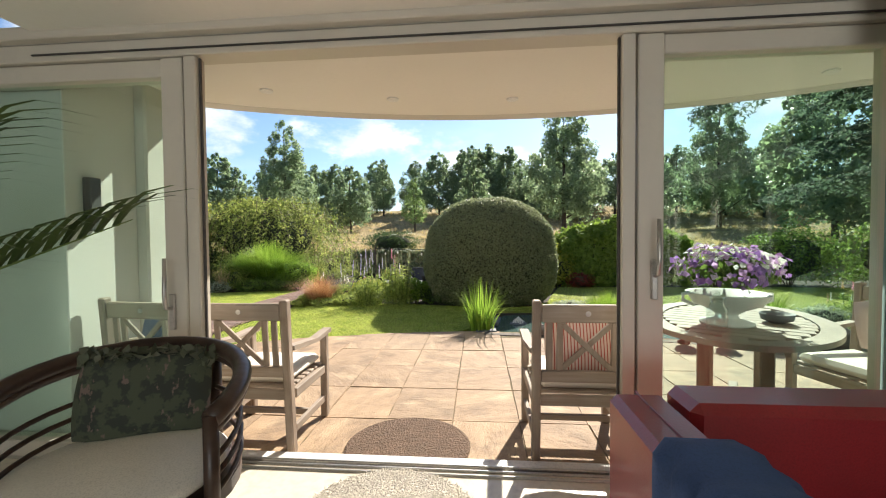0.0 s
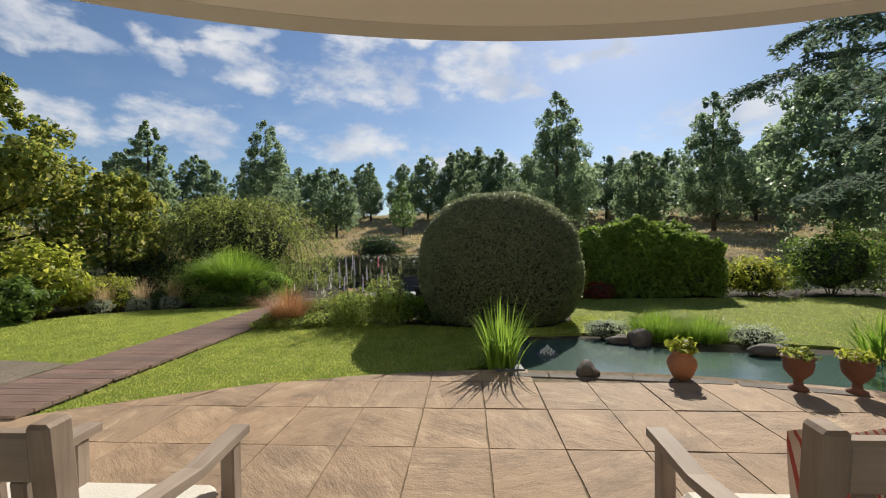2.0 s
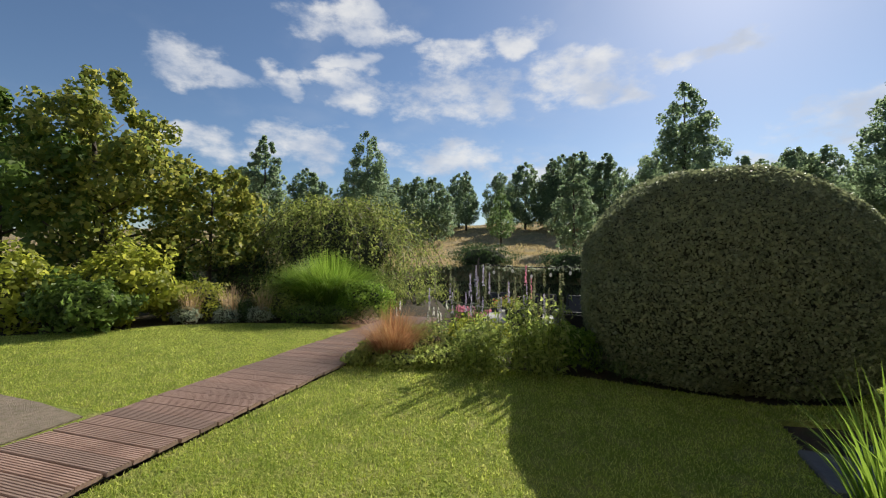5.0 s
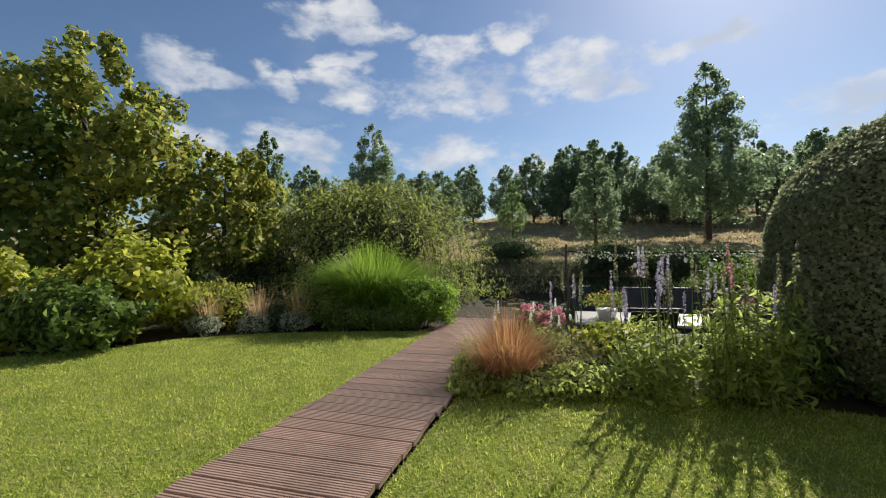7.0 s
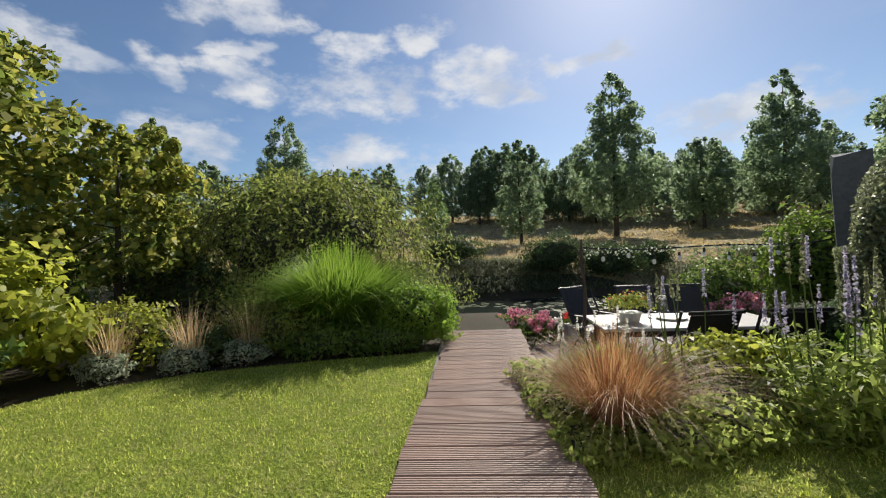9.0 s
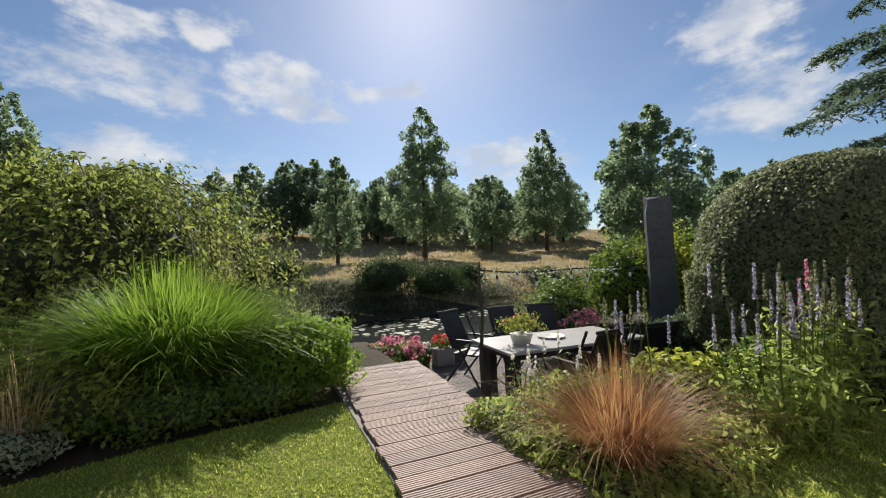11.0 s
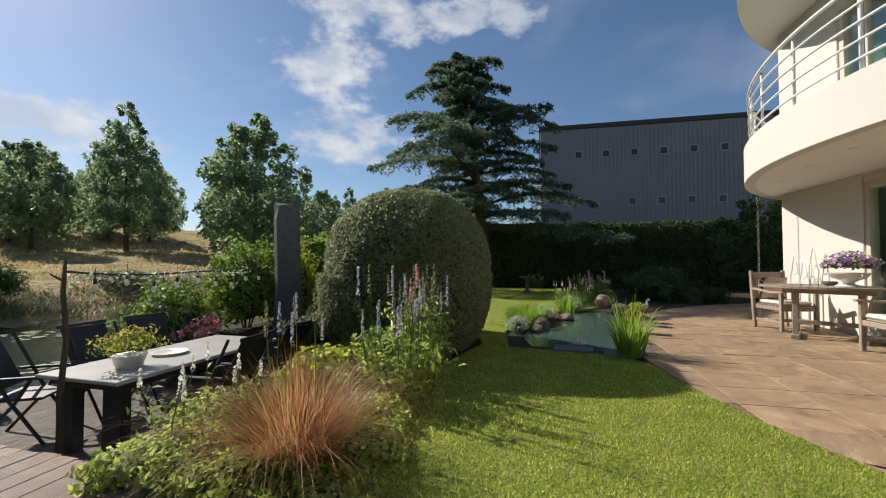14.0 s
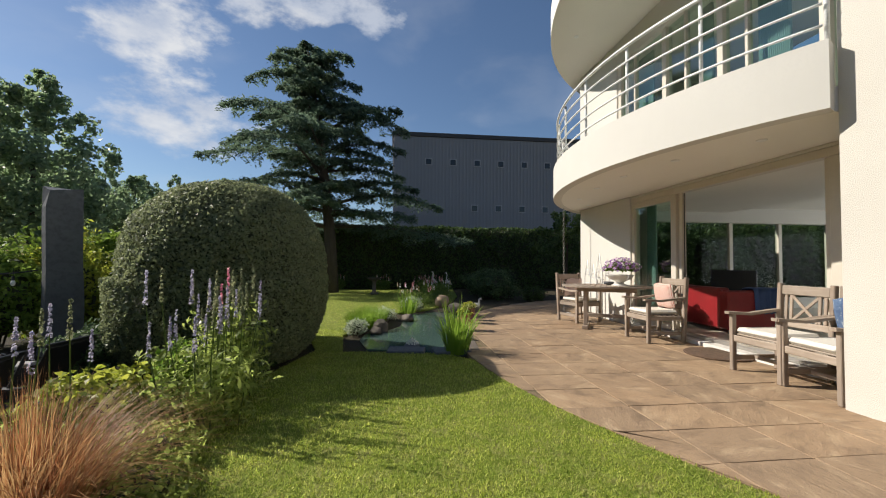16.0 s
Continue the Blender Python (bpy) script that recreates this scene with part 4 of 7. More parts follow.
scatter_cushion("cushion", "dark green floral cushion with a ruffled top, on the tub chair", pose(-1.31, 1.50, FLOOR_Z + 0.64, -14, 4, 24), "floral", 0.47, 0.34, 0.13, "floral_ruffle")


def sofa():
    ob = thing("sofa", "red leather sofa with its back to the window", "sofa", at=pose(0.52, 0.72, FLOOR_Z))
    part("arm", Build().box((0, 0, 0.06), (0.20, 0.84, 0.68), 0.025), "leather", ob)
    part("arm", Build().box((1.75, 0, 0.06), (1.95, 0.84, 0.68), 0.025), "leather", ob)
    part("backrest", Build().box((0.202, 0.62, 0.06), (1.748, 0.84, 0.72), 0.03), "leather", ob)
    part("seat_base", Build().box((0.202, 0.0, 0.06), (1.748, 0.618, 0.28), 0.02), "leather", ob)
    for k in range(2):
        part("seat_cushion", Build().box((0.206 + 0.77 * k, -0.02, 0.284), (0.972 + 0.77 * k, 0.616, 0.44), 0.05), "leather", ob)
    for x, y in ((0.05, 0.05), (1.9, 0.05), (0.05, 0.79), (1.9, 0.79)):
        part("foot", Build().tube([(x, y, 0), (x, y, 0.06)], 0.02, 8), "alu", ob)
    for x in (0.1, 1.85):
        part("seam", Build().tube([(x, 0.0, 0.682), (x, 0.84, 0.682)], 0.004, 6), "leather", ob)


sofa()


def throw():
    ob = thing("throw_blanket", "blue woollen throw draped over the sofa arm", "blanket")
    verts, faces = [], []
    nu, nv = 22, 16
    for j in range(nv + 1):
        v = j / nv
        for i in range(nu + 1):
            u = i / nu
            s = (u - 0.5) * 1.0
            # over the arm: flat on top and hanging on both sides
            if s < -0.12:
                x, z = -0.012, 0.70 - (-s - 0.12)
            elif s > 0.12:
                x, z = 0.225 + 0.16 * (s - 0.12), 0.70 - 0.75 * (s - 0.12)
            else:
                x, z = 0.105 + s * 0.95, 0.715
            ripple = 0.012 * math.sin(9 * v * math.pi + 3 * u)
            verts.append((0.52 + x - (ripple if s < -0.12 else 0), 0.66 + 0.46 * v + 0.05 * s, FLOOR_Z + max(z, 0.14) + (0.008 * math.sin(14 * v + 5 * u) if abs(s) < 0.12 else ripple)))
    for j in range(nv):
        for i in range(nu):
            a = j * (nu + 1) + i
            faces.append((a, a + 1, a + nu + 2, a + nu + 1))
    o = part("cloth", Build().add(verts, faces), "throw", ob, "", True)
    mod = o.modifiers.new("thickness", "SOLIDIFY")
    mod.thickness = 0.012
    mod.offset = 1.0


throw()


def palm():
    ob = thing("palm_plant", "potted palm with long narrow green fronds", "house plant", at=pose(-2.12, 1.02, FLOOR_Z))
    part("pot", Build().lathe([(0.14, 0), (0.18, 0.02), (0.21, 0.34), (0.22, 0.36), (0.19, 0.35), (0.18, 0.30)], 24), "zincpot", ob, "", True)
    part("trunk", Build().tube([(0, 0, 0.28), (0.02, 0, 0.7), (0, 0.02, 0.95)], [0.04, 0.032, 0.025], 8), "twig", ob, "", True)
    for k, (a, rise, reach) in enumerate(((3, 0.40, 1.16), (12, 0.70, 0.62), (100, 0.6, 0.4), (165, 0.5, 0.4), (-70, 0.5, 0.4), (-120, 0.55, 0.45))):
        pts = []
        for i in range(12):
            t = i / 11
            pts.append(Vector((math.cos(radians(a)) * reach * t, math.sin(radians(a)) * reach * t, 0.93 + (rise * t if k < 2 else rise * math.sin(t * 2.2) - 0.25 * t * t))))
        frond = part("frond", Build().tube(pts, [0.008 - 0.0006 * i for i in range(12)], 5), "stem", ob)
        root, head, hh = [], [], []
        for i in range(3, 12):
            for s in (-1, 1):
                for q in range(2):
                    root.append(list(pts[i - 1].lerp(pts[i], 0.5 * q)))
                    head.append(radians(a) + s * (0.50 - 0.30 * i / 11))
                    hh.append(0.26 * (1.15 - 0.6 * abs(i / 11 - 0.5)))
        m = blade_mesh("leaf_fan", np.array(root), np.array(head), np.array(hh), np.full(len(root), 1.5), np.full(len(root), 0.022), "deep", 4, 0.8)
        part("leaf_fan", m, "deep", frond)


palm()


def room_things():
    ob = thing("doormat", "round brown coir doormat on the terrace", "doormat", at=pose(-0.43, 2.56, 0.003))
    part("coir_disc", Build().lathe([(0.40, 0.0), (0.405, 0.012), (0.39, 0.020), (0.2, 0.022), (0.01, 0.022)], 40), "mat_brown", ob)
    ob = thing("rug", "round pale shaggy rug inside the door", "rug", at=pose(-0.38, 1.70, FLOOR_Z))
    part("rug_disc", Build().lathe([(0.42, 0.0), (0.425, 0.015), (0.41, 0.024), (0.2, 0.026), (0.01, 0.026)], 40), "rug", ob)
    n = 9000
    a, r = RNG.uniform(0, 2 * math.pi, n), 0.42 * np.sqrt(RNG.uniform(0, 1, n))
    roots = np.stack([r * np.cos(a), r * np.sin(a), np.full(n, 0.02)], 1)
    M["rug_tuft"] = leaf("pale_wool_tuft", (0.58, 0.53, 0.45), (0.50, 0.46, 0.40), (0.66, 0.62, 0.55), 0.95, 0.2, 9.0)
    part("wool_surface", blade_mesh("wool_surface", roots, RNG.uniform(0, 6.28, n), RNG.uniform(0.012, 0.024, n), np.full(n, 1.0), np.full(n, 0.005), "rug_tuft", 2), "rug_tuft", ob)
    ob = thing("television", "black flat television on a low stand", "television", at=pose(2.75, -0.55, FLOOR_Z, 0, 0, 60))
    part("screen", Build().box((-0.42, -0.03, 0.45), (0.42, 0.03, 0.98), 0.01), "dark_glass", ob)
    part("stand", Build().box((-0.6, -0.2, 0), (0.6, 0.2, 0.40), 0.01).box((-0.1, -0.05, 0.40), (0.1, 0.05, 0.45), 0.004), "darkwood", ob)
    ob = thing("armchair", "dark blue armchair in the living room", "armchair", at=pose(0.4, -2.6, FLOOR_Z, 0, 0, -20))
    part("seat", Build().box((-0.4, -0.4, 0.1), (0.4, 0.4, 0.42), 0.06), "throw", ob)
    part("backrest", Build().box((-0.4, 0.25, 0.424), (0.4, 0.42, 0.92), 0.07), "throw", ob)
    for x in (-0.41, 0.41):
        part("arm", Build().box((x - 0.08, -0.38, 0.43), (x + 0.08, 0.245, 0.60), 0.05), "throw", ob)
    for x in (-0.33, 0.33):
        for y in (-0.33, 0.33):
            part("leg", Build().tube([(x, y, 0), (x, y, 0.11)], 0.02, 6), "darkwood", ob)
    ob = thing("column", "white round column in the living room", "column", kind="structure")
    part("shaft", Build().lathe([(0.13, FLOOR_Z), (0.13, 2.62)], 28, pose(-0.5, -3.4, 0)), "smooth", ob, "", True)


room_things()


# ---- terrace furniture ----
def teak_chair(label, at, cushion="canvas"):
    """Garden armchair with a crossed back; its front faces +y."""
    ob = thing("garden_chair", label, "chair", "garden armchairs", at=at)
    w, back_h, arm_h = 0.29, 0.99, 0.66
    for x in (-w, w):
        b = Build().box((-0.025, -0.03, 0), (0.025, 0.03, back_h), 0.008, pose(x, -0.26, 0, 4, 0, 0))
        part("back_leg", b, "teak_z", ob)
        part("front_leg", Build().box((x - 0.025, 0.27, 0), (x + 0.025, 0.325, arm_h - 0.03), 0.006), "teak_z", ob)
        s = 1 if x > 0 else -1
        arm = Build()
        prof = [(-0.27, arm_h + 0.03), (-0.1, arm_h + 0.012), (0.1, arm_h - 0.012), (0.28, arm_h), (0.37, arm_h + 0.004)]
        for (ya, za), (yb, zb) in zip(prof, prof[1:]):
            arm.add([(x - 0.032, ya, za - 0.03), (x + 0.032, ya, za - 0.03), (x + 0.032, ya, za), (x - 0.032, ya, za),
                     (x - 0.032, yb, zb - 0.03), (x + 0.032, yb, zb - 0.03), (x + 0.032, yb, zb), (x - 0.032, yb, zb)],
                    [(0, 1, 5, 4), (1, 2, 6, 5), (2, 3, 7, 6), (3, 0, 4, 7), (0, 3, 2, 1), (4, 5, 6, 7)])
        part("armrest", arm, "teak_y", ob)
        part("side_rail", Build().box((x - 0.018, -0.22, 0.34), (x + 0.018, 0.268, 0.40), 0.004), "teak_y", ob)
        part("side_stretcher", Build().box((x - 0.014, -0.22, 0.12), (x + 0.014, 0.268, 0.17), 0.004), "teak_y", ob)
    tilt = pose(0, -0.26, 0, 4, 0, 0)
    part("top_rail", Build().box((-w + 0.026, -0.018, 0.86), (w - 0.026, 0.018, 0.965), 0.008, tilt), "teak", ob)
    part("emblem", Build().lathe([(0.001, 0.0), (0.016, 0.0), (0.016, 0.004), (0.001, 0.005)], 14, tilt @ pose(0.0, -0.018, 0.915, 90, 0, 0)), "alu", ob, "small brass disc")
    part("lower_back_rail", Build().box((-w + 0.026, -0.016, 0.50), (w - 0.026, 0.016, 0.57), 0.006, tilt), "teak", ob)
    for x in (-0.215, -0.155, 0.155, 0.215):
        part("back_slat", Build().box((x - 0.018, -0.010, 0.571), (x + 0.018, 0.010, 0.859), 0.004, tilt), "teak_z", ob)
    for s in (-1, 1):
        m = tilt @ pose(0, 0.004 * s, 0.715, 0, s * 46, 0)
        part("cross_slat", Build().box((-0.016, -0.009, -0.195), (0.016, 0.009, 0.195), 0.003, m), "teak_z", ob)
    part("front_rail", Build().box((-w + 0.026, 0.285, 0.33), (w - 0.026, 0.315, 0.40), 0.005), "teak", ob)
    part("back_rail", Build().box((-w + 0.026, -0.245, 0.33), (w - 0.026, -0.22, 0.40), 0.005), "teak", ob)
    part("stretcher", Build().box((-w + 0.015, 0.02, 0.125), (w - 0.015, 0.05, 0.165), 0.004), "teak", ob)
    for k in range(7):
        y = -0.20 + 0.075 * k
        part("seat_slat", Build().box((-w + 0.01, y - 0.028, 0.402), (w - 0.01, y + 0.028, 0.420), 0.004), "teak", ob)
    b = Build().box((-0.255, -0.21, 0.424), (0.255, 0.30, 0.490), 0.028)
    part("seat_cushion", b, cushion, ob, "off-white seat cushion")
    return ob


teak_chair("weathered teak garden armchair with a crossed back and off-white cushion", pose(-1.44, 2.70, 0, 0, 0, 0))
teak_chair("weathered teak garden armchair with off-white cushion beside the white wall", pose(-2.07, 2.72, 0, 0, 0, -6))
teak_chair("weathered teak garden armchair with off-white and striped cushions", pose(0.66, 2.72, 0, 0, 0, 0))
teak_chair("weathered teak garden armchair with off-white cushion at the round table", pose(2.72, 3.02, 0, 0, 0, 105))
scatter_cushion("cushion", "red and cream striped cushion on a garden chair", pose(0.66, 2.56, 0.69, -12, 0, 0), "stripe", 0.44, 0.40, 0.11)
scatter_cushion("cushion", "blue patterned cushion on a garden chair", pose(-2.09, 2.58, 0.69, -12, 0, -6), "blueprint", 0.42, 0.40, 0.11)
scatter_cushion("cushion", "pale pink cushion on a garden chair", pose(2.88, 3.06, 0.69, -12, 0, 105), "pinkcanvas", 0.42, 0.38, 0.11)


def oval_table():
    ob = thing("garden_table", "weathered round teak table on the terrace", "table", at=pose(1.77, 2.92, 0, 0, 0, 60))
    rx, ry, z = 0.80, 0.54, 0.79
    rim = [(math.cos(2 * math.pi * i / 48), math.sin(2 * math.pi * i / 48)) for i in range(48)]
    outer = [(rx * c, ry * s) for c, s in rim]
    inner = [((rx - 0.11) * c, (ry - 0.11) * s) for c, s in rim]
    verts = [(x, y, zz) for zz in (z - 0.032, z) for x, y in outer] + [(x, y, zz) for zz in (z - 0.032, z) for x, y in inner]
    faces = []
    for i in range(48):
        j = (i + 1) % 48
        faces += [(i, j, 48 + j, 48 + i), (48 + i, 48 + j, 144 + j, 144 + i), (144 + i, 144 + j, 96 + j, 96 + i), (96 + i, 96 + j, j, i)]
    part("tabletop_rim", Build().add(verts, faces), "teak", ob)
    n = 14
    for k in range(n):
        x0 = -rx + 0.115 + (2 * rx - 0.23) * k / n
        x1 = x0 + (2 * rx - 0.23) / n - 0.008
        half = (ry - 0.112) * math.sqrt(max(0.02, 1 - max(abs(x0), abs(x1)) ** 2 / (rx - 0.108) ** 2))
        part("tabletop_slat", Build().box((x0, -half, z - 0.026), (x1, half, z - 0.003), 0.003), "teak_y", ob)
    for s in (-1, 1):
        part("apron", Build().box((-0.5, 0.24 * s - 0.012, z - 0.11), (0.5, 0.24 * s + 0.012, z - 0.034), 0.003), "teak", ob)
        part("foot", Build().box((-0.05, -0.34 + 0.02, 0.0), (0.05, 0.32, 0.06), 0.006, pose(0.36 * s, 0, 0)), "teak_y", ob)
        for t in (-0.16, 0.16):
            part("leg", Build().box((0.36 * s - 0.035, t - 0.035, 0.06), (0.36 * s + 0.035, t + 0.035, z - 0.034), 0.006), "teak_z", ob)
    part("stretcher", Build().box((-0.33, -0.03, 0.20), (0.33, 0.03, 0.26), 0.005), "teak", ob)


oval_table()


def flower_bowl():
    ob = thing("flower_urn", "white stone urn of purple and white petunias on the table", "flower pot", at=pose(1.62, 2.74, 0.79))
    part("urn", Build().lathe([(0.15, 0), (0.15, 0.015), (0.07, 0.035), (0.06, 0.06), (0.10, 0.09), (0.19, 0.13), (0.225, 0.19), (0.235, 0.20), (0.215, 0.20), (0.18, 0.15)], 32), "marble", ob, "", True)
    for s in (-1, 1):
        part("handle", Build().tube([(0.20 * s, 0, 0.12), (0.27 * s, 0, 0.15), (0.27 * s, 0, 0.19), (0.23 * s, 0, 0.195)], 0.012, 6), "marble", ob, "", True)
    p, d = shell_points(1200, (0.27, 0.25, 0.15), 1, -0.3, 0.6, 0.25)
    part("foliage", leaf_mesh("foliage", p + np.array([0, 0, 0.31]), d, 0.05, "mid", 0.5), "mid", ob)
    for mat, lo, n in (("purple", -0.35, 210), ("petunia", -0.1, 170), ("whiteflower", 0.2, 90)):
        p, d = shell_points(n, (0.30, 0.27, 0.18), 1, lo, 0.15, 0.25, 1.7, 3.0)
        part("blossom", leaf_mesh("blossom", p + np.array([0, 0, 0.33]), d, 0.045, mat, 0.95, 0.4), mat, ob)


flower_bowl()


def table_things():
    ob = thing("glass_jar", "clear glass jar with a lid on the table", "jar", at=pose(1.44, 2.52, 0.79))
    j = part("jar", Build().lathe([(0.001, 0.002), (0.05, 0.002), (0.055, 0.01), (0.055, 0.13), (0.035, 0.165), (0.035, 0.19)], 24), "jar_glass", ob, "", True)
    part("lid", Build().lathe([(0.04, 0.19), (0.042, 0.20), (0.02, 0.215), (0.008, 0.24), (0.001, 0.24)], 20), "jar_glass", ob, "", True)
    ob = thing("glass_bowl", "small dark glass bowl on the table", "bowl", at=pose(1.95, 2.78, 0.79))
    part("bowl", Build().lathe([(0.04, 0), (0.085, 0.02), (0.095, 0.06), (0.09, 0.06), (0.075, 0.02), (0.001, 0.012)], 24), "slate", ob, "", True)
    ob = thing("wire_ornament", "white wire garden ornament by the wall", "ornament", at=pose(3.22, 2.44, 0, 0, 0, 12) @ Matrix.Scale(1.24, 4))
    b = Build()
    for k in range(3):
        h = (1.15, 0.95, 1.02)[k]
        x = -0.16 + 0.16 * k
        pts = [(x - 0.07, 0, 0.0), (x - 0.075, 0, h * 0.7), (x, 0, h), (x + 0.075, 0, h * 0.7), (x + 0.07, 0, 0.0)]
        b.tube(pts, 0.009, 6)
        b.tube([(x - 0.07, 0, h * 0.6), (x + 0.07, 0, h * 0.6)], 0.007, 6)
        b.tube([(x + 0.045 * math.cos(t), 0, h * 0.78 + 0.06 * math.sin(t)) for t in [i * math.pi / 6 for i in range(13)]], 0.007, 5)
    part("wire", b, "steel", ob, "", True)


table_things()


# ---- pond ----
def boulder(name, label, x, y, rx, ry, rz, z=0.0, seed=1, mat="rock", category="stone"):
    ob = tagged(part(name, Build().blob((0, 0, rz * 0.55), (rx, ry, rz), seed, 0.35, 3, 1.4), mat, None, "", True), label, category)
    ob.location = (x, y, z - 0.03)
    return ob


boulder("stone", "rounded dark stone at the pond edge", 0.89, 5.72, 0.11, 0.09, 0.10, 0, 2)
boulder("stone", "grey boulder beside the pond", 1.95, 7.05, 0.15, 0.12, 0.14, 0, 3)
boulder("stone", "flat brown rock at the pond edge", 1.72, 7.12, 0.17, 0.10, 0.07, 0, 4)
boulder("stone", "flat brown rock beside the water", 3.25, 6.55, 0.24, 0.13, 0.09, 0, 5)
boulder("stone", "dark weathered rock beside the pond", 4.35, 5.35, 0.25, 0.2, 0.16, 0, 7)


def pond_edge():
    ob = thing("pond_edging", "grey stone slabs laid along the pond", "edging", kind="structure")
    line = [(0.10, 5.72), (1.0, 5.64), (2.0, 5.52), (3.2, 5.20)]
    for i in range(7):
        t = i * 3 / 7
        k = int(t)
        f = t - k
        a, b = line[k], line[k + 1]
        x, y = a[0] + (b[0] - a[0]) * f, a[1] + (b[1] - a[1]) * f
        part("slab", Build().box((0, -0.07, -0.05), (0.42, 0.07, 0.006), 0.01, pose(x, y, 0, 0, 0, math.degrees(math.atan2(b[1] - a[1], b[0] - a[0])))), "rock", ob)
    for x, y, w, d, r in ((0.12, 6.05, 0.3, 0.5, 5), (0.20, 6.65, 0.32, 0.5, -8)):
        part("slab", Build().box((-w / 2, -d / 2, -0.05), (w / 2, d / 2, 0.02), 0.012, pose(x, y, 0, 0, 0, r)), "slate", ob)


pond_edge()


def pots():
    ob = thing("terracotta_pot", "round terracotta pot with a leafy plant at the pond", "flower pot", at=pose(1.74, 5.60, 0.0) @ Matrix.Scale(0.92, 4))
    part("pot", Build().lathe([(0.062, 0), (0.078, 0.01), (0.115, 0.08), (0.142, 0.16), (0.136, 0.21), (0.098, 0.255), (0.092, 0.27), (0.112, 0.29), (0.106, 0.30), (0.08, 0.275)], 32), "terracotta", ob, "", True)
    p, d = shell_points(160, (0.14, 0.14, 0.11), 1, -0.2, 0.5, 0.2)
    part("foliage", leaf_mesh("foliage", p + np.array([0, 0, 0.32]), d, 0.075, "lime", 0.6), "lime", ob)
    for x, y, plant in ((2.60, 5.34, "yellow"), (3.02, 5.26, "lime")):
        ob = thing("terracotta_urn", "brown footed terracotta urn with low trailing plants at the pond", "flower pot", "urns at the pond", at=pose(x, y, 0.0) @ Matrix.Scale(0.86, 4))
        part("urn", Build().lathe([(0.085, 0), (0.085, 0.025), (0.045, 0.05), (0.038, 0.10), (0.075, 0.14), (0.12, 0.20), (0.132, 0.28), (0.125, 0.315), (0.15, 0.335), (0.145, 0.35), (0.11, 0.335)], 28), "urnclay", ob, "", True)
        p, d = shell_points(260, (0.17, 0.17, 0.075), 1, -0.4, 0.6, 0.25)
        part("foliage", leaf_mesh("foliage", p + np.array([0, 0, 0.365]), d, 0.045, plant, 0.6), plant, ob)
    ob = thing("terracotta_jar", "buff clay jar lying on its side in the border", "jar", at=pose(5.9, 5.5, 0.10, 80, 0, 60))
    part("jar", Build().lathe([(0.10, -0.22), (0.17, -0.12), (0.19, 0.02), (0.14, 0.16), (0.10, 0.20), (0.12, 0.23), (0.09, 0.22)], 28), "buffclay", ob, "", True)
    ob = thing("bird_bath", "old stone bird bath on the far lawn", "bird bath", at=pose(9.9, 7.55, -0.02))
    part("pedestal", Build().lathe([(0.16, 0), (0.16, 0.06), (0.07, 0.12), (0.06, 0.45), (0.10, 0.50)], 20), "rock", ob, "", True)
    part("bowl", Build().lathe([(0.08, 0.50), (0.26, 0.58), (0.28, 0.62), (0.25, 0.62), (0.05, 0.56)], 24), "rock", ob, "", True)


pots()


def duck_pump():
    ob = thing("garden_pump", "grey metal garden tap post in the border", "garden tap", at=pose(-1.42, 8.55, -0.05))
    part("post", Build().tube([(0, 0, 0), (0, 0, 0.62)], [0.045, 0.04], 10), "chain", ob, "", True)
    part("cap", Build().lathe([(0.055, 0.62), (0.05, 0.66), (0.02, 0.70), (0.001, 0.705)], 16), "chain", ob, "", True)
    part("spout", Build().tube([(0, -0.03, 0.55), (0, -0.11, 0.56), (0, -0.13, 0.50)], 0.016, 8), "chain", ob, "", True)


duck_pump()


def statues():
    """Two slim pale bird figures and a white one by the pond, as plain shapes."""
    for x, y, h, label in ((11.4, 5.15, 0.85, "slim pale wading bird figure in the border"), (11.6, 4.55, 0.80, "slim pale wading bird figure in the border")):
        b = Build().tube([(0, 0, 0), (0.01, 0, h * 0.35)], [0.012, 0.012], 6).tube([(-0.18, 0, h * 0.36), (-0.05, 0, h * 0.46), (0.08, 0, h * 0.50), (0.13, 0, h * 0.66), (0.10, 0, h * 0.86), (0.14, 0, h * 0.97), (0.24, 0, h * 0.95)], [0.01, 0.07, 0.06, 0.025, 0.02, 0.025, 0.006], 10)
        ob = tagged(part("bird_statue", b, "marble", None, "", True), label, "statue")
        ob.matrix_basis = pose(x, y, -0.03, 0, 0, 40)
    b = Build().tube([(-0.20, 0, 0.07), (-0.08, 0, 0.09), (0.06, 0, 0.09), (0.12, 0, 0.14), (0.11, 0, 0.24), (0.16, 0, 0.26), (0.21, 0, 0.24)], [0.02, 0.075, 0.07, 0.03, 0.024, 0.028, 0.006], 10)
    ob = tagged(part("bird_statue", b, "marble", None, "", True), "small white bird figure by the pond", "statue")
    ob.matrix_basis = pose(4.9, 4.75, 0.0, 0, 0, -60)


statues()


def fountain():
    """Low bubbling jet over a dark stone in the pond."""
    ob = thing("fountain", "low bubbling fountain with white foam in the pond", "fountain", at=pose(0.66, 6.55, -0.03))
    part("stone", Build().blob((0, 0, -0.01), (0.15, 0.12, 0.05), 4, 0.3, 2), "slate", ob, "dark wet stone", True)
    for k in range(26):
        a, r = 2.4 * k, 0.018 * math.sqrt(k)
        part("foam", Build().blob((r * math.cos(a), r * math.sin(a), 0.10 - 0.9 * r), (0.016, 0.016, 0.022), k, 0.4, 1), "bulb", ob, "", True)


fountain()


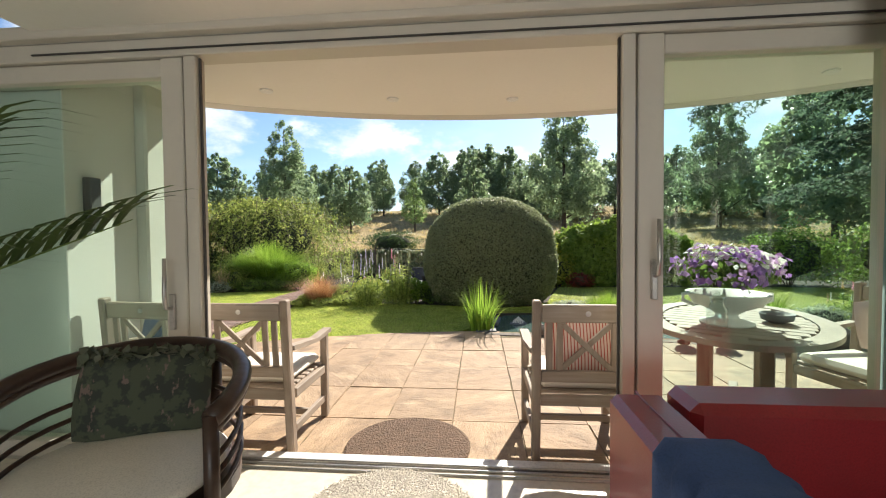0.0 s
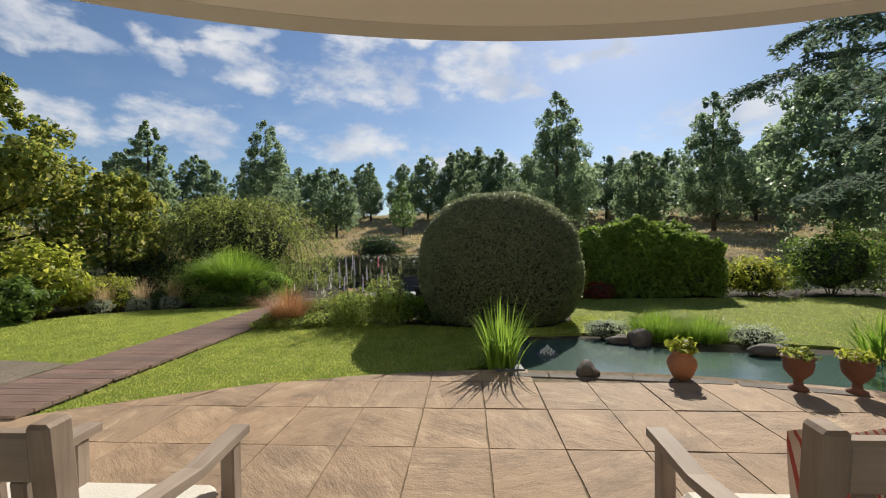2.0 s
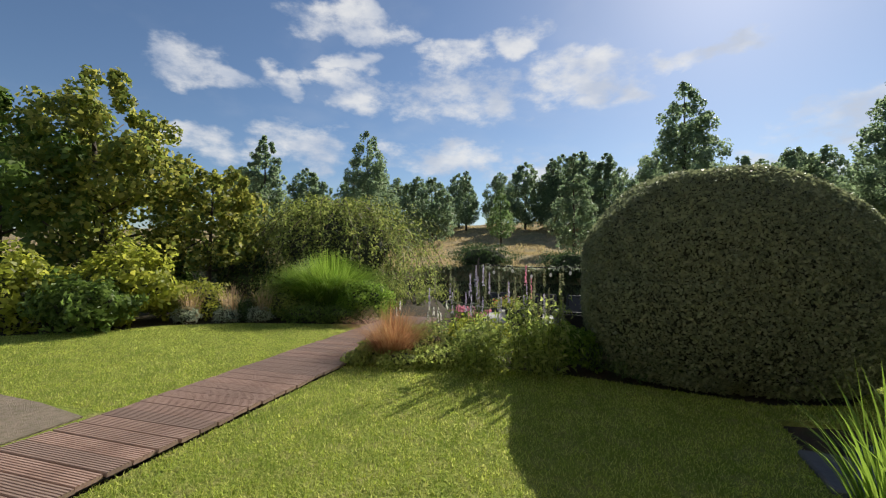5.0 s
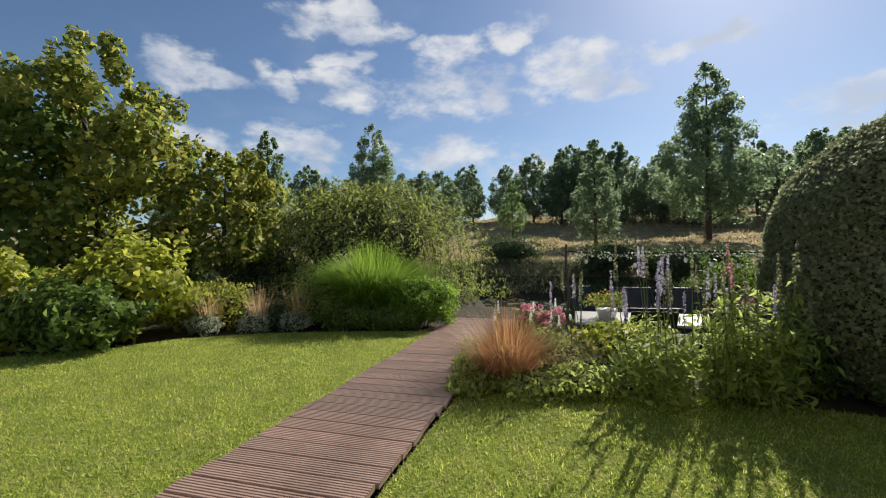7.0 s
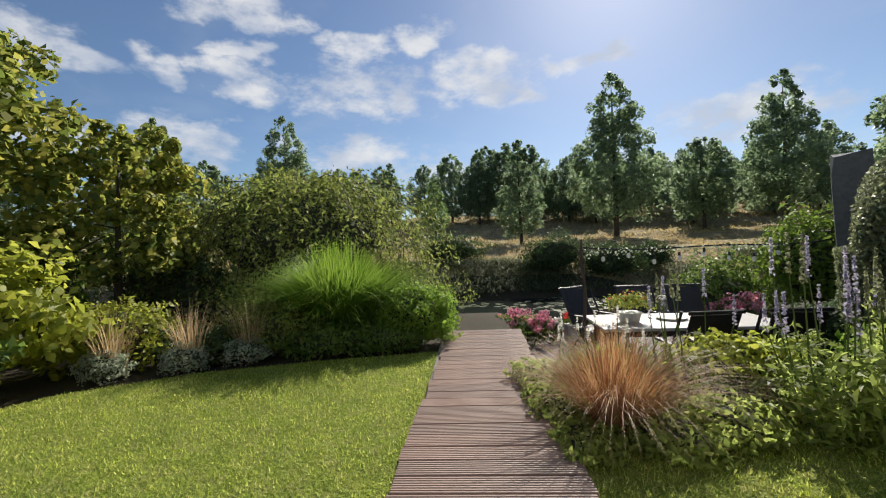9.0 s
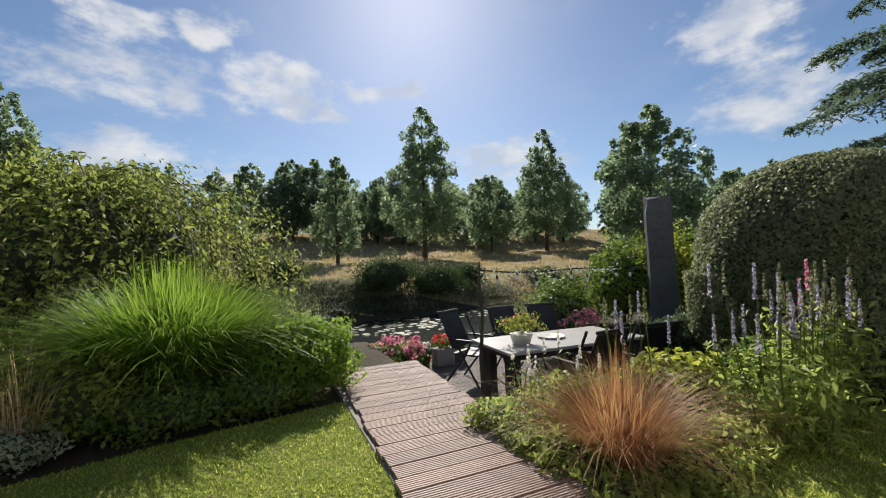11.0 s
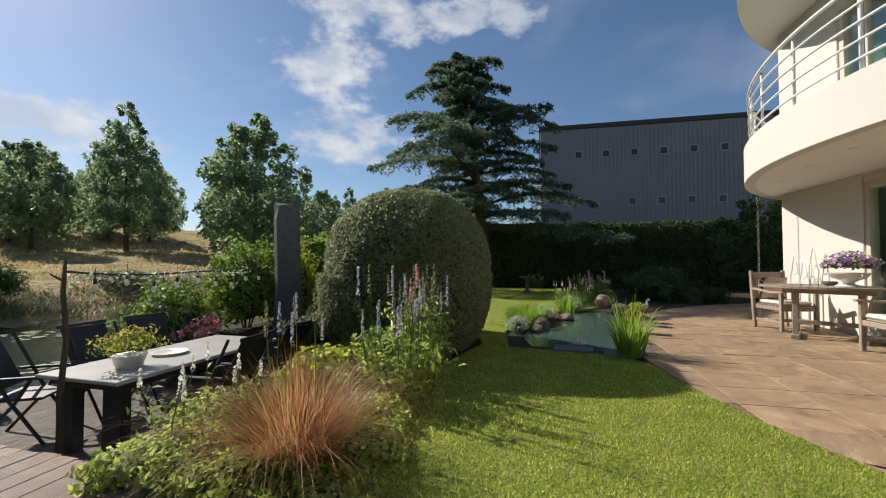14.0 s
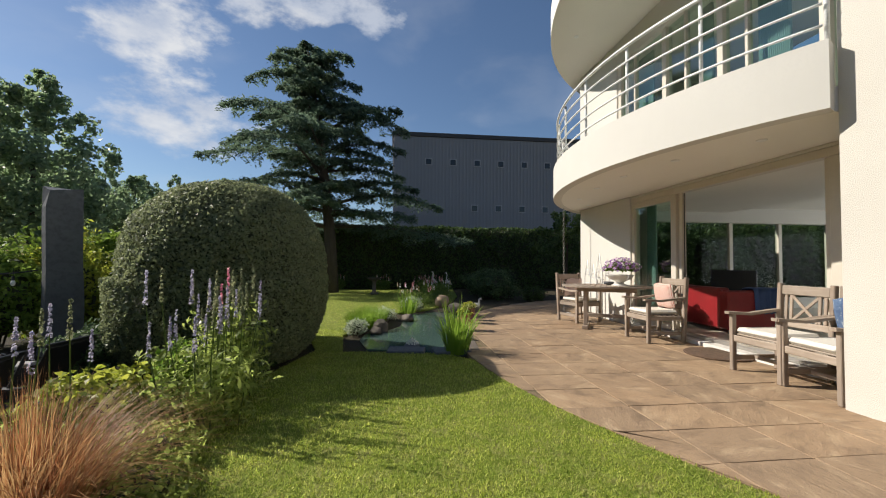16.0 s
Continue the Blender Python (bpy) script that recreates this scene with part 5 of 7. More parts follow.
# ---- lower deck ----
def monolith():
    b = Build()
    rows = []
    for i in range(9):
        t = i / 8
        w, d = 0.205 - 0.02 * t, 0.075
        o = 0.02 * math.sin(5 * t)
        rows.append([(-w + o, -d, 2.20 * t), (w + o + 0.01 * math.sin(9 * t), -d, 2.20 * t), (w + o, d, 2.20 * t), (-w + o, d, 2.20 * t)])
    rows[-1][0] = (rows[-1][0][0] + 0.03, -0.075, 2.14)
    verts = [p for r in rows for p in r]
    faces = [(3, 2, 1, 0), (32, 33, 34, 35)]
    for i in range(8):
        for k in range(4):
            faces.append((4 * i + k, 4 * i + (k + 1) % 4, 4 * i + 4 + (k + 1) % 4, 4 * i + 4 + k))
    ob = tagged(part("standing_stone", b.add(verts, faces), "slate"), "tall dark grey upright slate slab", "stone")
    ob.matrix_basis = pose(0.62, 11.22, -0.05, 0, 0, -38)


monolith()


def terrace_table():
    ob = thing("garden_table", "black garden table with a pale grey top on the deck", "table", at=pose(-1.66, 11.04, DECK_Z, 0, 0, -2))
    part("tabletop", Build().box((-1.04, -0.50, 0.70), (1.04, 0.50, 0.735), 0.006), "tabletop", ob)
    part("apron", Build().box((-0.95, -0.42, 0.62), (0.95, 0.42, 0.698), 0.005), "black", ob)
    for x in (-0.88, 0.88):
        for y in (-0.29, 0.29):
            part("leg", Build().box((x - 0.05, y - 0.11, 0), (x + 0.05, y + 0.11, 0.62), 0.006), "black", ob)


terrace_table()


def deck_chair(at):
    ob = thing("folding_chair", "black folding garden chair with a slatted back", "chair", "chairs round the deck table", at=at)
    for x in (-0.26, 0.26):
        part("back_leg", Build().tube([(x, 0.30, 0.0), (x, 0.02, 0.44), (x, -0.26, 1.02)], 0.016, 6), "black", ob)
        part("front_leg", Build().tube([(x * 0.93, -0.28, 0.0), (x * 0.93, 0.05, 0.40), (x * 0.93, 0.18, 0.64)], 0.016, 6), "black", ob)
        part("armrest", Build().box((x - 0.025, -0.20, 0.635), (x + 0.025, 0.26, 0.66), 0.006), "black", ob)
    part("seat", Build().box((-0.235, -0.16, 0.425), (0.235, 0.27, 0.45), 0.008), "black", ob)
    m = Matrix.Translation((0, -0.125, 0.46)) @ pose(0, 0, 0, 25.8, 0, 0)
    part("backrest", Build().box((-0.245, -0.008, 0.05), (0.245, 0.008, 0.60), 0.006, m), "black", ob)
    part("top_rail", Build().box((-0.27, -0.012, 0.605), (0.27, 0.012, 0.645), 0.006, m), "black", ob)
    return ob


first_deck_chair = deck_chair(pose(-2.42, 12.12, DECK_Z, 0, 0, -150))
for x, y, r in ((-1.72, 11.98, 180), (-1.02, 11.95, 172), (-1.92, 10.22, 3), (-1.08, 10.24, -5)):
    copy_thing(first_deck_chair, pose(x, y, DECK_Z, 0, 0, r))


def deck_pots():
    spots = [("planter", "square pale grey planter of red geraniums", -2.40, 13.20, "zincpot", "redflower", 0.17, 0.30, 1), ("planter", "brown pot with a pale flowering plant", -2.72, 13.25, "terracotta", "whiteflower", 0.11, 0.18, 0),
             ("planter", "small dark pot with a leafy plant", -2.05, 13.30, "slate", "mid", 0.11, 0.20, 0)]
    for name, label, x, y, mat, flower, r, h, square in spots:
        ob = thing(name, label, "flower pot", at=pose(x, y, DECK_Z))
        if square:
            part("pot", Build().box((-r, -r * 0.8, 0), (r, r * 0.8, h), 0.012), mat, ob)
        else:
            part("pot", Build().lathe([(r * 0.7, 0), (r, h * 0.9), (r * 1.08, h), (r * 0.9, h)], 20), mat, ob, "", True)
        p, d = shell_points(260, (r * 1.25, r * 1.2, 0.13), 1, -0.3, 0.5, 0.2)
        part("foliage", leaf_mesh("foliage", p + np.array([0, 0, h + 0.06]), d, 0.06, "mid", 0.6), "mid", ob)
        p, d = shell_points(170, (r * 1.3, r * 1.2, 0.16), 1, 0.15, 0.3, 0.2)
        part("blossom", leaf_mesh("blossom", p + np.array([0, 0, h + 0.09]), d, 0.04, flower, 0.9), flower, ob)
    ob = thing("flower_bowl", "white wicker bowl with a bushy plant on the deck table", "flower pot", at=pose(-2.28, 10.98, DECK_Z + 0.735))
    part("pot", Build().lathe([(0.10, 0), (0.11, 0.005), (0.145, 0.12), (0.15, 0.125), (0.12, 0.12)], 20), "marble", ob, "", True)
    p, d = shell_points(700, (0.32, 0.27, 0.17), 1, -0.3, 0.6, 0.3)
    part("foliage", leaf_mesh("foliage", p + np.array([0, 0, 0.22]), d, 0.042, "yellow", 0.6), "yellow", ob)
    p, d = shell_points(34, (0.28, 0.24, 0.20), 1, 0.2, 0.3, 0.3)
    part("blossom", leaf_mesh("blossom", p + np.array([0, 0, 0.22]), d, 0.030, "redflower", 0.9), "redflower", ob)
    ob = thing("tray", "round pale tray on the deck table", "tray", at=pose(-1.72, 11.10, DECK_Z + 0.735))
    part("tray", Build().lathe([(0.001, 0.006), (0.15, 0.006), (0.18, 0.03), (0.185, 0.028), (0.155, 0.0)], 28), "marble", ob, "", True)


deck_pots()


def light_string():
    ob = thing("string_lights", "dark cable with clear bulbs strung over the deck", "string lights")
    a, b = Vector((-2.80, 11.06, 1.08)), Vector((0.50, 11.42, 1.06))
    pts = [a.lerp(b, t) + Vector((0, 0, -0.05 * math.sin(math.pi * t) - 0.02 * math.sin(9 * t))) for t in [i / 24 for i in range(25)]]
    part("cable", Build().tube(pts, 0.010, 5), "blackplastic", ob)
    for k in range(9):
        p = a.lerp(b, 0.08 + 0.10 * k) + Vector((0, 0, -0.05 * math.sin(math.pi * (0.08 + 0.10 * k)) - 0.01 - (0.05, 0.0, 0.08, 0.04, 0.0, 0.06, 0.09, 0.03, 0.05)[k]))
        part("hanger", Build().tube([p + Vector((0, 0, 0.10)), p], 0.003, 4), "blackplastic", ob)
        bulb = part("socket", Build().tube([p, p - Vector((0, 0, 0.05))], 0.016, 6), "blackplastic", ob)
        part("bulb", Build().lathe([(0.012, 0), (0.023, -0.022), (0.025, -0.042), (0.016, -0.065), (0.001, -0.07)], 12, Matrix.Translation(p - Vector((0, 0, 0.048)))), "bulb", bulb, "", True)
    q = RNG.normal(size=(340, 3)) * np.array([0.10, 0.035, 0.028])
    c = np.array([list(a.lerp(b, 0.05 + 0.115 * (i % 7))) for i in range(340)]) + np.array([0, 0, -0.06])
    tagged(part("garland", leaf_mesh("garland", c + q, q, 0.034, "silver", 0.6, 0.8), "silver", ob), "pale silvery leaf garland", kind="stuff")
    ob = thing("branch_post", "crooked bare branch that carries the light string", "post", at=pose(-2.82, 11.05, DECK_Z))
    part("branch", Build().tube([(0.02, 0, 0), (0.0, 0.01, 0.6), (0.035, 0, 1.1), (0.0, 0, 1.5), (0.01, 0, 1.78)], [0.028, 0.025, 0.022, 0.02, 0.013], 7), "bark", ob, "", True)
    part("side_branch", Build().tube([(0.0, 0, 1.60), (-0.10, 0.0, 1.66)], [0.012, 0.007], 5), "bark", ob)


light_string()


# ---- neighbouring hall ----
def grey_hall():
    ob = thing("warehouse", "long dark grey clad hall with small square windows", "building", at=pose(29.2, 0, 0))
    part("wall", Build().box((0, -34, -1), (16, 7, 11.9), 0.02), "cladding", ob)
    part("roof_edge", Build().box((-0.12, -34.1, 11.9), (16.1, 7.12, 12.25), 0.02), "roofedge", ob)
    b = Build()
    for k in range(136):
        y = -33.9 + 0.3 * k
        b.box((-0.03, y, -1), (-0.001, y + 0.13, 11.88), 0.008)
    tagged(part("cladding_ribs", b, "cladding", ob), kind="stuff")
    for row, z, start in ((0, 9.75, 4.0), (1, 5.85, 0.0)):
        for k in range(12 if row == 0 else 9):
            y = start - 2.1 * k
            w = part("window", Build().box((-0.07, y - 0.30, z - 0.30), (-0.032, y + 0.30, z + 0.30), 0.01), "windowrim", ob)
            part("pane", Build().box((-0.08, y - 0.23, z - 0.23), (-0.071, y + 0.23, z + 0.23), 0.002), "dark_glass", w)


grey_hall()


# ---- plants ----
def leaf_ball(name, radius, n, size, mat, parent, lo=-0.6, depth=0.25, lump=0.2, at=(0, 0, 0), tilt=0.6, aspect=0.55, freq=1.7, seed=0.0, core=0.8):
    """A leafy mass: a shell of leaves over a solid core coloured dark as inner shade."""
    p, d = shell_points(n, radius, 1.0, lo, depth, lump, freq, seed)
    part(name, leaf_mesh(name, p + np.array(at), d, size, mat, aspect, tilt), mat, parent)
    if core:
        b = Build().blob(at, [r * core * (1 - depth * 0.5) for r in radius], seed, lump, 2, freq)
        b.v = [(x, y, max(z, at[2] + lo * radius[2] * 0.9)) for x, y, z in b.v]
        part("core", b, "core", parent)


def shrub(label, x, y, w, d, h, mat, n=2500, size=0.07, z=0.0, category="shrub", name="shrub", seed=1.0, lump=0.28, aspect=0.5, group="", lo=-0.75, tilt=0.6):
    ob = thing(name, label, category, group, at=pose(x, y, z - 0.03))
    rise = h * 0.56
    leaf_ball("foliage", (w / 2, d / 2, rise), n, size, mat, ob, lo, 0.35, lump, (0, 0, h - rise), tilt, aspect, 2.2, seed, 0.74)
    b = Build()
    for k in range(5):
        a = 2.4 * k + seed
        b.tube([(0.04 * math.cos(a), 0.04 * math.sin(a), -0.12), (w * 0.16 * math.cos(a), d * 0.16 * math.sin(a), h * 0.45)], [0.018, 0.009], 5)
    part("stem", b, "twig", ob)
    return ob


def build_dome():
    ob = thing("dome_hedge", "large clipped evergreen dome with small glossy leaves", "topiary", at=pose(0.26, 8.90, -0.02))
    n = 120000
    d = unit(RNG.normal(size=(n * 2, 3)))
    d = d[d[:, 2] > -0.82][:n]
    # squarish dome: fuller shoulders than a ball
    e = np.where(d[:, 2] < 0, 3.1, 2.25)
    r = (np.abs(d[:, 0]) ** e + np.abs(d[:, 1]) ** e + np.abs(d[:, 2]) ** e) ** (-1 / e)
    lump = np.array([noise.noise(Vector(p) * 3.0) for p in d])
    p = d * (r * (1 + 0.035 * lump + RNG.normal(0, 0.010, len(d))))[:, None] * np.array([1.37, 1.10, 1.18]) + np.array([0, 0, 1.02])
    p[:, 2] = np.maximum(p[:, 2], RNG.uniform(0.0, 0.12, len(p)))
    part("clipped_leaves", leaf_mesh("clipped_leaves", p, d, 0.037, "box", 0.62, 0.75), "box", ob)
    # solid filler, its dark colour painted as shade between the leaves
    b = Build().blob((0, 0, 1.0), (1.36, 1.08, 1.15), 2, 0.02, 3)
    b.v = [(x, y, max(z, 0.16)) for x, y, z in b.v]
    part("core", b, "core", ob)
    part("trunk", Build().tube([(0, 0, -0.12), (0, 0, 0.5)], [0.12, 0.1], 8), "bark", ob)


build_dome()


def build_block_hedge(name, label, x0, y0, x1, y1, h, mat, n, size, lump=0.05, z=0.0, tilt=0.6, face=None, soft=0.0):
    """A clipped block hedge: leaves over the four sides and the top."""
    ob = thing(name, label, "hedge", at=pose((x0 + x1) / 2, (y0 + y1) / 2, z))
    w, d = (x1 - x0) / 2, (y1 - y0) / 2
    areas = np.array([w * h * 2, w * h * 2, d * h * 2, d * h * 2, w * d * 4])
    if face is not None:
        areas = areas * np.array(face)
    pick = RNG.choice(5, n, p=areas / areas.sum())
    u, v = RNG.uniform(-1, 1, n), RNG.uniform(0, 1, n)
    nor = np.array([(0, -1, 0), (0, 1, 0), (-1, 0, 0), (1, 0, 0), (0, 0, 1)], float)[pick]
    p = np.stack([np.where(pick < 2, u * w, np.where(pick == 2, -w, np.where(pick == 3, w, u * w))),
                  np.where(pick == 0, -d, np.where(pick == 1, d, np.where(pick == 4, (2 * v - 1) * d, u * d))),
                  np.where(pick == 4, h, v * h)], 1)
    p[:, 2] *= 1 - soft * (np.abs(p[:, 0] / w) ** 4 + 0.6 * np.abs(p[:, 1] / d) ** 4)
    k = np.array([noise.noise(Vector(q) * 1.3) + 0.5 * noise.noise(Vector(q) * 4.0) for q in p])
    p += nor * (k * lump * 2 + RNG.normal(0, lump * 0.35, n))[:, None]
    part("clipped_leaves", leaf_mesh("clipped_leaves", p, nor, size, mat, 0.5, tilt), mat, ob)
    # dark box behind the leaves, shade put into its colour
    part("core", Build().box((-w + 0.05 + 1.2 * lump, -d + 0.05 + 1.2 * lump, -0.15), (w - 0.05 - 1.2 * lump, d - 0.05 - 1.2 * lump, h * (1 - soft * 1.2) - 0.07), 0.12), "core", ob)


build_block_hedge("laurel_hedge", "broad clipped laurel hedge with glossy leaves", 2.35, 11.45, 5.65, 12.75, 1.60, "laurel", 26000, 0.11, 0.15, soft=0.16)
build_block_hedge("boundary_hedge", "tall dark clipped boundary hedge in shade", 13.4, -9.0, 15.0, 13.0, 2.80, "deep", 30000, 0.13, 0.06, 0.0, 0.6, (0.1, 0.3, 1.0, 0.1, 0.8))


def branch_tree(ob, h, trunk_h, r0, spread, seed, bark="bark", limbs=9, lean=0.0):
    """Tapered trunk with limbs; gives back where the limbs end."""
    rnd = random.Random(seed)
    b = Build()
    pts = [(lean * t * t, 0.06 * math.sin(3 * t + seed), h * 0.92 * t - 0.2) for t in (0, 0.2, 0.4, 0.6, 0.8, 1.0)]
    b.tube(pts, [r0, r0 * 0.85, r0 * 0.65, r0 * 0.45, r0 * 0.28, r0 * 0.1], 9)
    part("trunk", b, bark, ob, smooth=True)
    ends = []
    for k in range(limbs):
        t = trunk_h / h + (0.95 - trunk_h / h) * (k + rnd.random() * 0.6) / limbs
        a = 2.4 * k + rnd.random()
        reach = spread * (1.15 - 0.75 * t) * rnd.uniform(0.75, 1.1)
        start = Vector((lean * t * t, 0, h * 0.92 * t - 0.2))
        end = start + Vector((math.cos(a) * reach, math.sin(a) * reach, reach * rnd.uniform(0.35, 0.75)))
        mid = (start + end) / 2 + Vector((0, 0, -0.06 * reach))
        part("limb", Build().tube([start, mid, end], [r0 * 0.36 * (1.1 - t), r0 * 0.22 * (1.1 - t), 0.012], 6), bark, ob, smooth=True)
        ends.append((mid, end))
    return ends


def crown(ob, h, trunk_h, width, n, size, mat, seed, clumps=46, shape="oval", aspect=0.6, fat=1.0):
    """A crown of many leaf clumps with gaps and an uneven outline."""
    rnd = random.Random(seed)
    pts, nor = [], []
    k = 0
    while k < clumps:
        t = rnd.random()
        if shape == "oval":
            prof = math.sin(math.pi * min(1, 0.16 + 0.84 * t)) ** 0.65 * (1 - 0.25 * t)
        elif shape == "tall":
            prof = (1 - t) ** 0.70 * min(1, 0.5 + 2.2 * t) * 1.15 + 0.03
        elif shape == "cone":
            prof = (1 - t) ** 0.75 * (0.55 + 0.45 * min(1, t * 6)) + 0.06
        else:
            prof = math.sqrt(max(0.05, 1 - (1.7 * t - 0.75) ** 2))
        # more clumps where the crown is wide
        if rnd.random() > prof:
            continue
        k += 1
        a, r = rnd.random() * 2 * math.pi, width / 2 * prof * math.sqrt(rnd.uniform(0.05, 1.15))
        cz = trunk_h + (h - trunk_h) * t * 0.96
        c = np.array([r * math.cos(a), r * math.sin(a), cz])
        cr = fat * width * rnd.uniform(0.09, 0.17) * (1.15 - 0.60 * t)
        m = max(12, int(n / clumps * rnd.uniform(0.6, 1.4)))
        d = unit(RNG.normal(size=(m, 3)))
        pts.append(c + d * (cr * RNG.uniform(0.35, 1.1, m) ** 0.6)[:, None] * np.array([1, 1, 1.15]))
        nor.append(d + np.array([0, 0, 0.3]))
    part("crown", leaf_mesh("crown", np.concatenate(pts), np.concatenate(nor), size, mat, aspect, 0.7), mat, ob)


def field_tree(label, h, trunk_h, width, mat, seed, n=5200, shape="oval", size=0.26):
    ob = thing("field_tree", label, "tree", "trees in the meadow")
    branch_tree(ob, h, trunk_h, 0.014 * h + 0.03, width * 0.36, seed)
    crown(ob, h, trunk_h, width, n, size, mat, seed, 260, shape, 0.6, 0.56)
    return ob


def plant_field():
    """Five kinds of meadow tree, each planted several times."""
    kinds = [field_tree("tall leafy tree standing in the meadow", 11.0, 1.3, 5.9, "tree", 3, 18000, "tall", 0.20),
             field_tree("rounded dark green tree standing in the meadow", 6.2, 0.9, 4.2, "tree", 5, 10000, "oval", 0.19),
             field_tree("slender pointed tree standing in the meadow", 8.0, 0.9, 3.6, "tree", 8, 10000, "tall", 0.18),
             field_tree("young pale green tree with a tree stake", 4.8, 0.8, 2.2, "tree_light", 11, 5000, "tall", 0.13),
             field_tree("broad full crowned tree standing in the meadow", 9.0, 0.8, 6.4, "tree", 14, 15000, "oval", 0.24)]
    # kind, x, y, height
    spots = [(0, 8.5, 41.7, 14.6), (1, -16.85, 52.8, 9.2), (3, -7.6, 48.3, 6.6), (2, -0.4, 35.8, 7.9), (0, 25.0, 45.0, 14.6), (4, 25.0, 31.0, 13.4), (1, 17.7, 45.3, 8.9),
             (0, -21.5, 44.0, 13.2), (2, -30.0, 38.3, 12.4), (2, -15.5, 66.0, 9.6), (4, -6.5, 67.0, 10.5), (4, 1.5, 66.0, 11.5), (2, -2.4, 64.0, 11.0), (1, 33.4, 29.6, 8.0),
             (4, -26.0, 64.0, 9.0), (1, -36.0, 58.0, 9.0), (4, -44.0, 52.0, 12.0), (2, -38.0, 44.0, 10.0), (0, -52.0, 48.0, 13.0), (4, 12.0, 68.0, 9.5), (1, 20.0, 62.0, 9.5),
             (4, 29.0, 63.0, 10.0), (2, 36.0, 55.0, 10.0), (4, 43.0, 48.0, 11.0), (1, 38.0, 40.0, 9.0), (0, 52.0, 44.0, 12.0), (4, 58.0, 32.0, 12.0), (2, 47.0, 33.0, 10.0),
             (1, 7.0, 71.0, 9.0), (4, -18.0, 72.0, 9.5), (4, 19.0, 73.0, 9.5), (1, 37.0, 66.0, 9.0), (4, -32.0, 70.0, 10.0), (1, 33.0, 36.0, 8.5), (2, 13.6, 56.0, 8.5), (1, 21.5, 54.0, 8.0), (4, -11.0, 72.0, 9.0), (4, 26.0, 72.0, 9.0), (4, 4.5, 63.0, 11.0), (4, -1.0, 69.0, 11.5), (4, 9.5, 62.0, 9.0), (4, 16.0, 66.0, 10.5), (1, 24.5, 60.0, 9.5), (4, -21.5, 60.0, 9.0), (4, -28.0, 56.0, 9.5), (4, -40.0, 60.0, 11.0), (4, 33.0, 58.0, 10.5), (1, 12.5, 60.0, 8.5), (4, 41.0, 60.0, 11.0), (4, 50.0, 55.0, 12.0), (4, 62.0, 45.0, 12.0)]
    used = [False] * 5
    for i, (k, x, y, h) in enumerate(spots):
        base = [11.0, 6.2, 8.0, 4.8, 9.0][k]
        m = pose(x, y, float(terrain(np.array(x), np.array(y))), 0, 0, 67 * i) @ Matrix.Scale(h / base, 4)
        if used[k]:
            copy_thing(kinds[k], m)
        else:
            used[k] = True
            kinds[k]["first"] = i
    for k, (ob) in enumerate(kinds):
        i = ob["first"]
        del ob["first"]
        kk, x, y, h = spots[i]
        ob.matrix_basis = pose(x, y, float(terrain(np.array(x), np.array(y))), 0, 0, 67 * i) @ Matrix.Scale(h / [11.0, 6.2, 8.0, 4.8, 9.0][k], 4)


plant_field()


def garden_trees():
    ob = thing("maple_tree", "tall tree with large yellowing leaves beside the lawn", "tree", at=pose(-11.5, 10.6, -0.1))
    branch_tree(ob, 5.6, 0.8, 0.14, 2.0, 21, limbs=14, lean=-0.3)
    crown(ob, 5.7, 1.3, 3.7, 12000, 0.125, "yellow", 22, 120, "oval", 0.8, 0.75)
    ob = thing("maple_tree", "small bushy tree with yellow green leaves", "tree", at=pose(-10.0, 12.2, -0.1))
    branch_tree(ob, 3.6, 1.0, 0.08, 1.0, 23, limbs=9)
    crown(ob, 3.75, 1.0, 2.4, 8000, 0.115, "yellow", 24, 95, "round", 0.8, 0.75)
    ob = thing("garden_tree", "dark leafy tree at the border", "tree", at=pose(-12.8, 9.4, -0.1))
    branch_tree(ob, 4.6, 0.8, 0.12, 1.8, 25, limbs=9)
    crown(ob, 4.7, 0.7, 3.6, 5600, 0.16, "mid", 26, 60, "round", 0.7)
    ob = thing("garden_tree", "green bushy tree near the house corner", "tree", at=pose(8.2, 0.9, -0.1))
    branch_tree(ob, 3.2, 0.8, 0.07, 0.8, 27, limbs=9)
    crown(ob, 3.3, 0.9, 2.0, 3600, 0.10, "deep", 28, 46, "round", 0.7)


garden_trees()


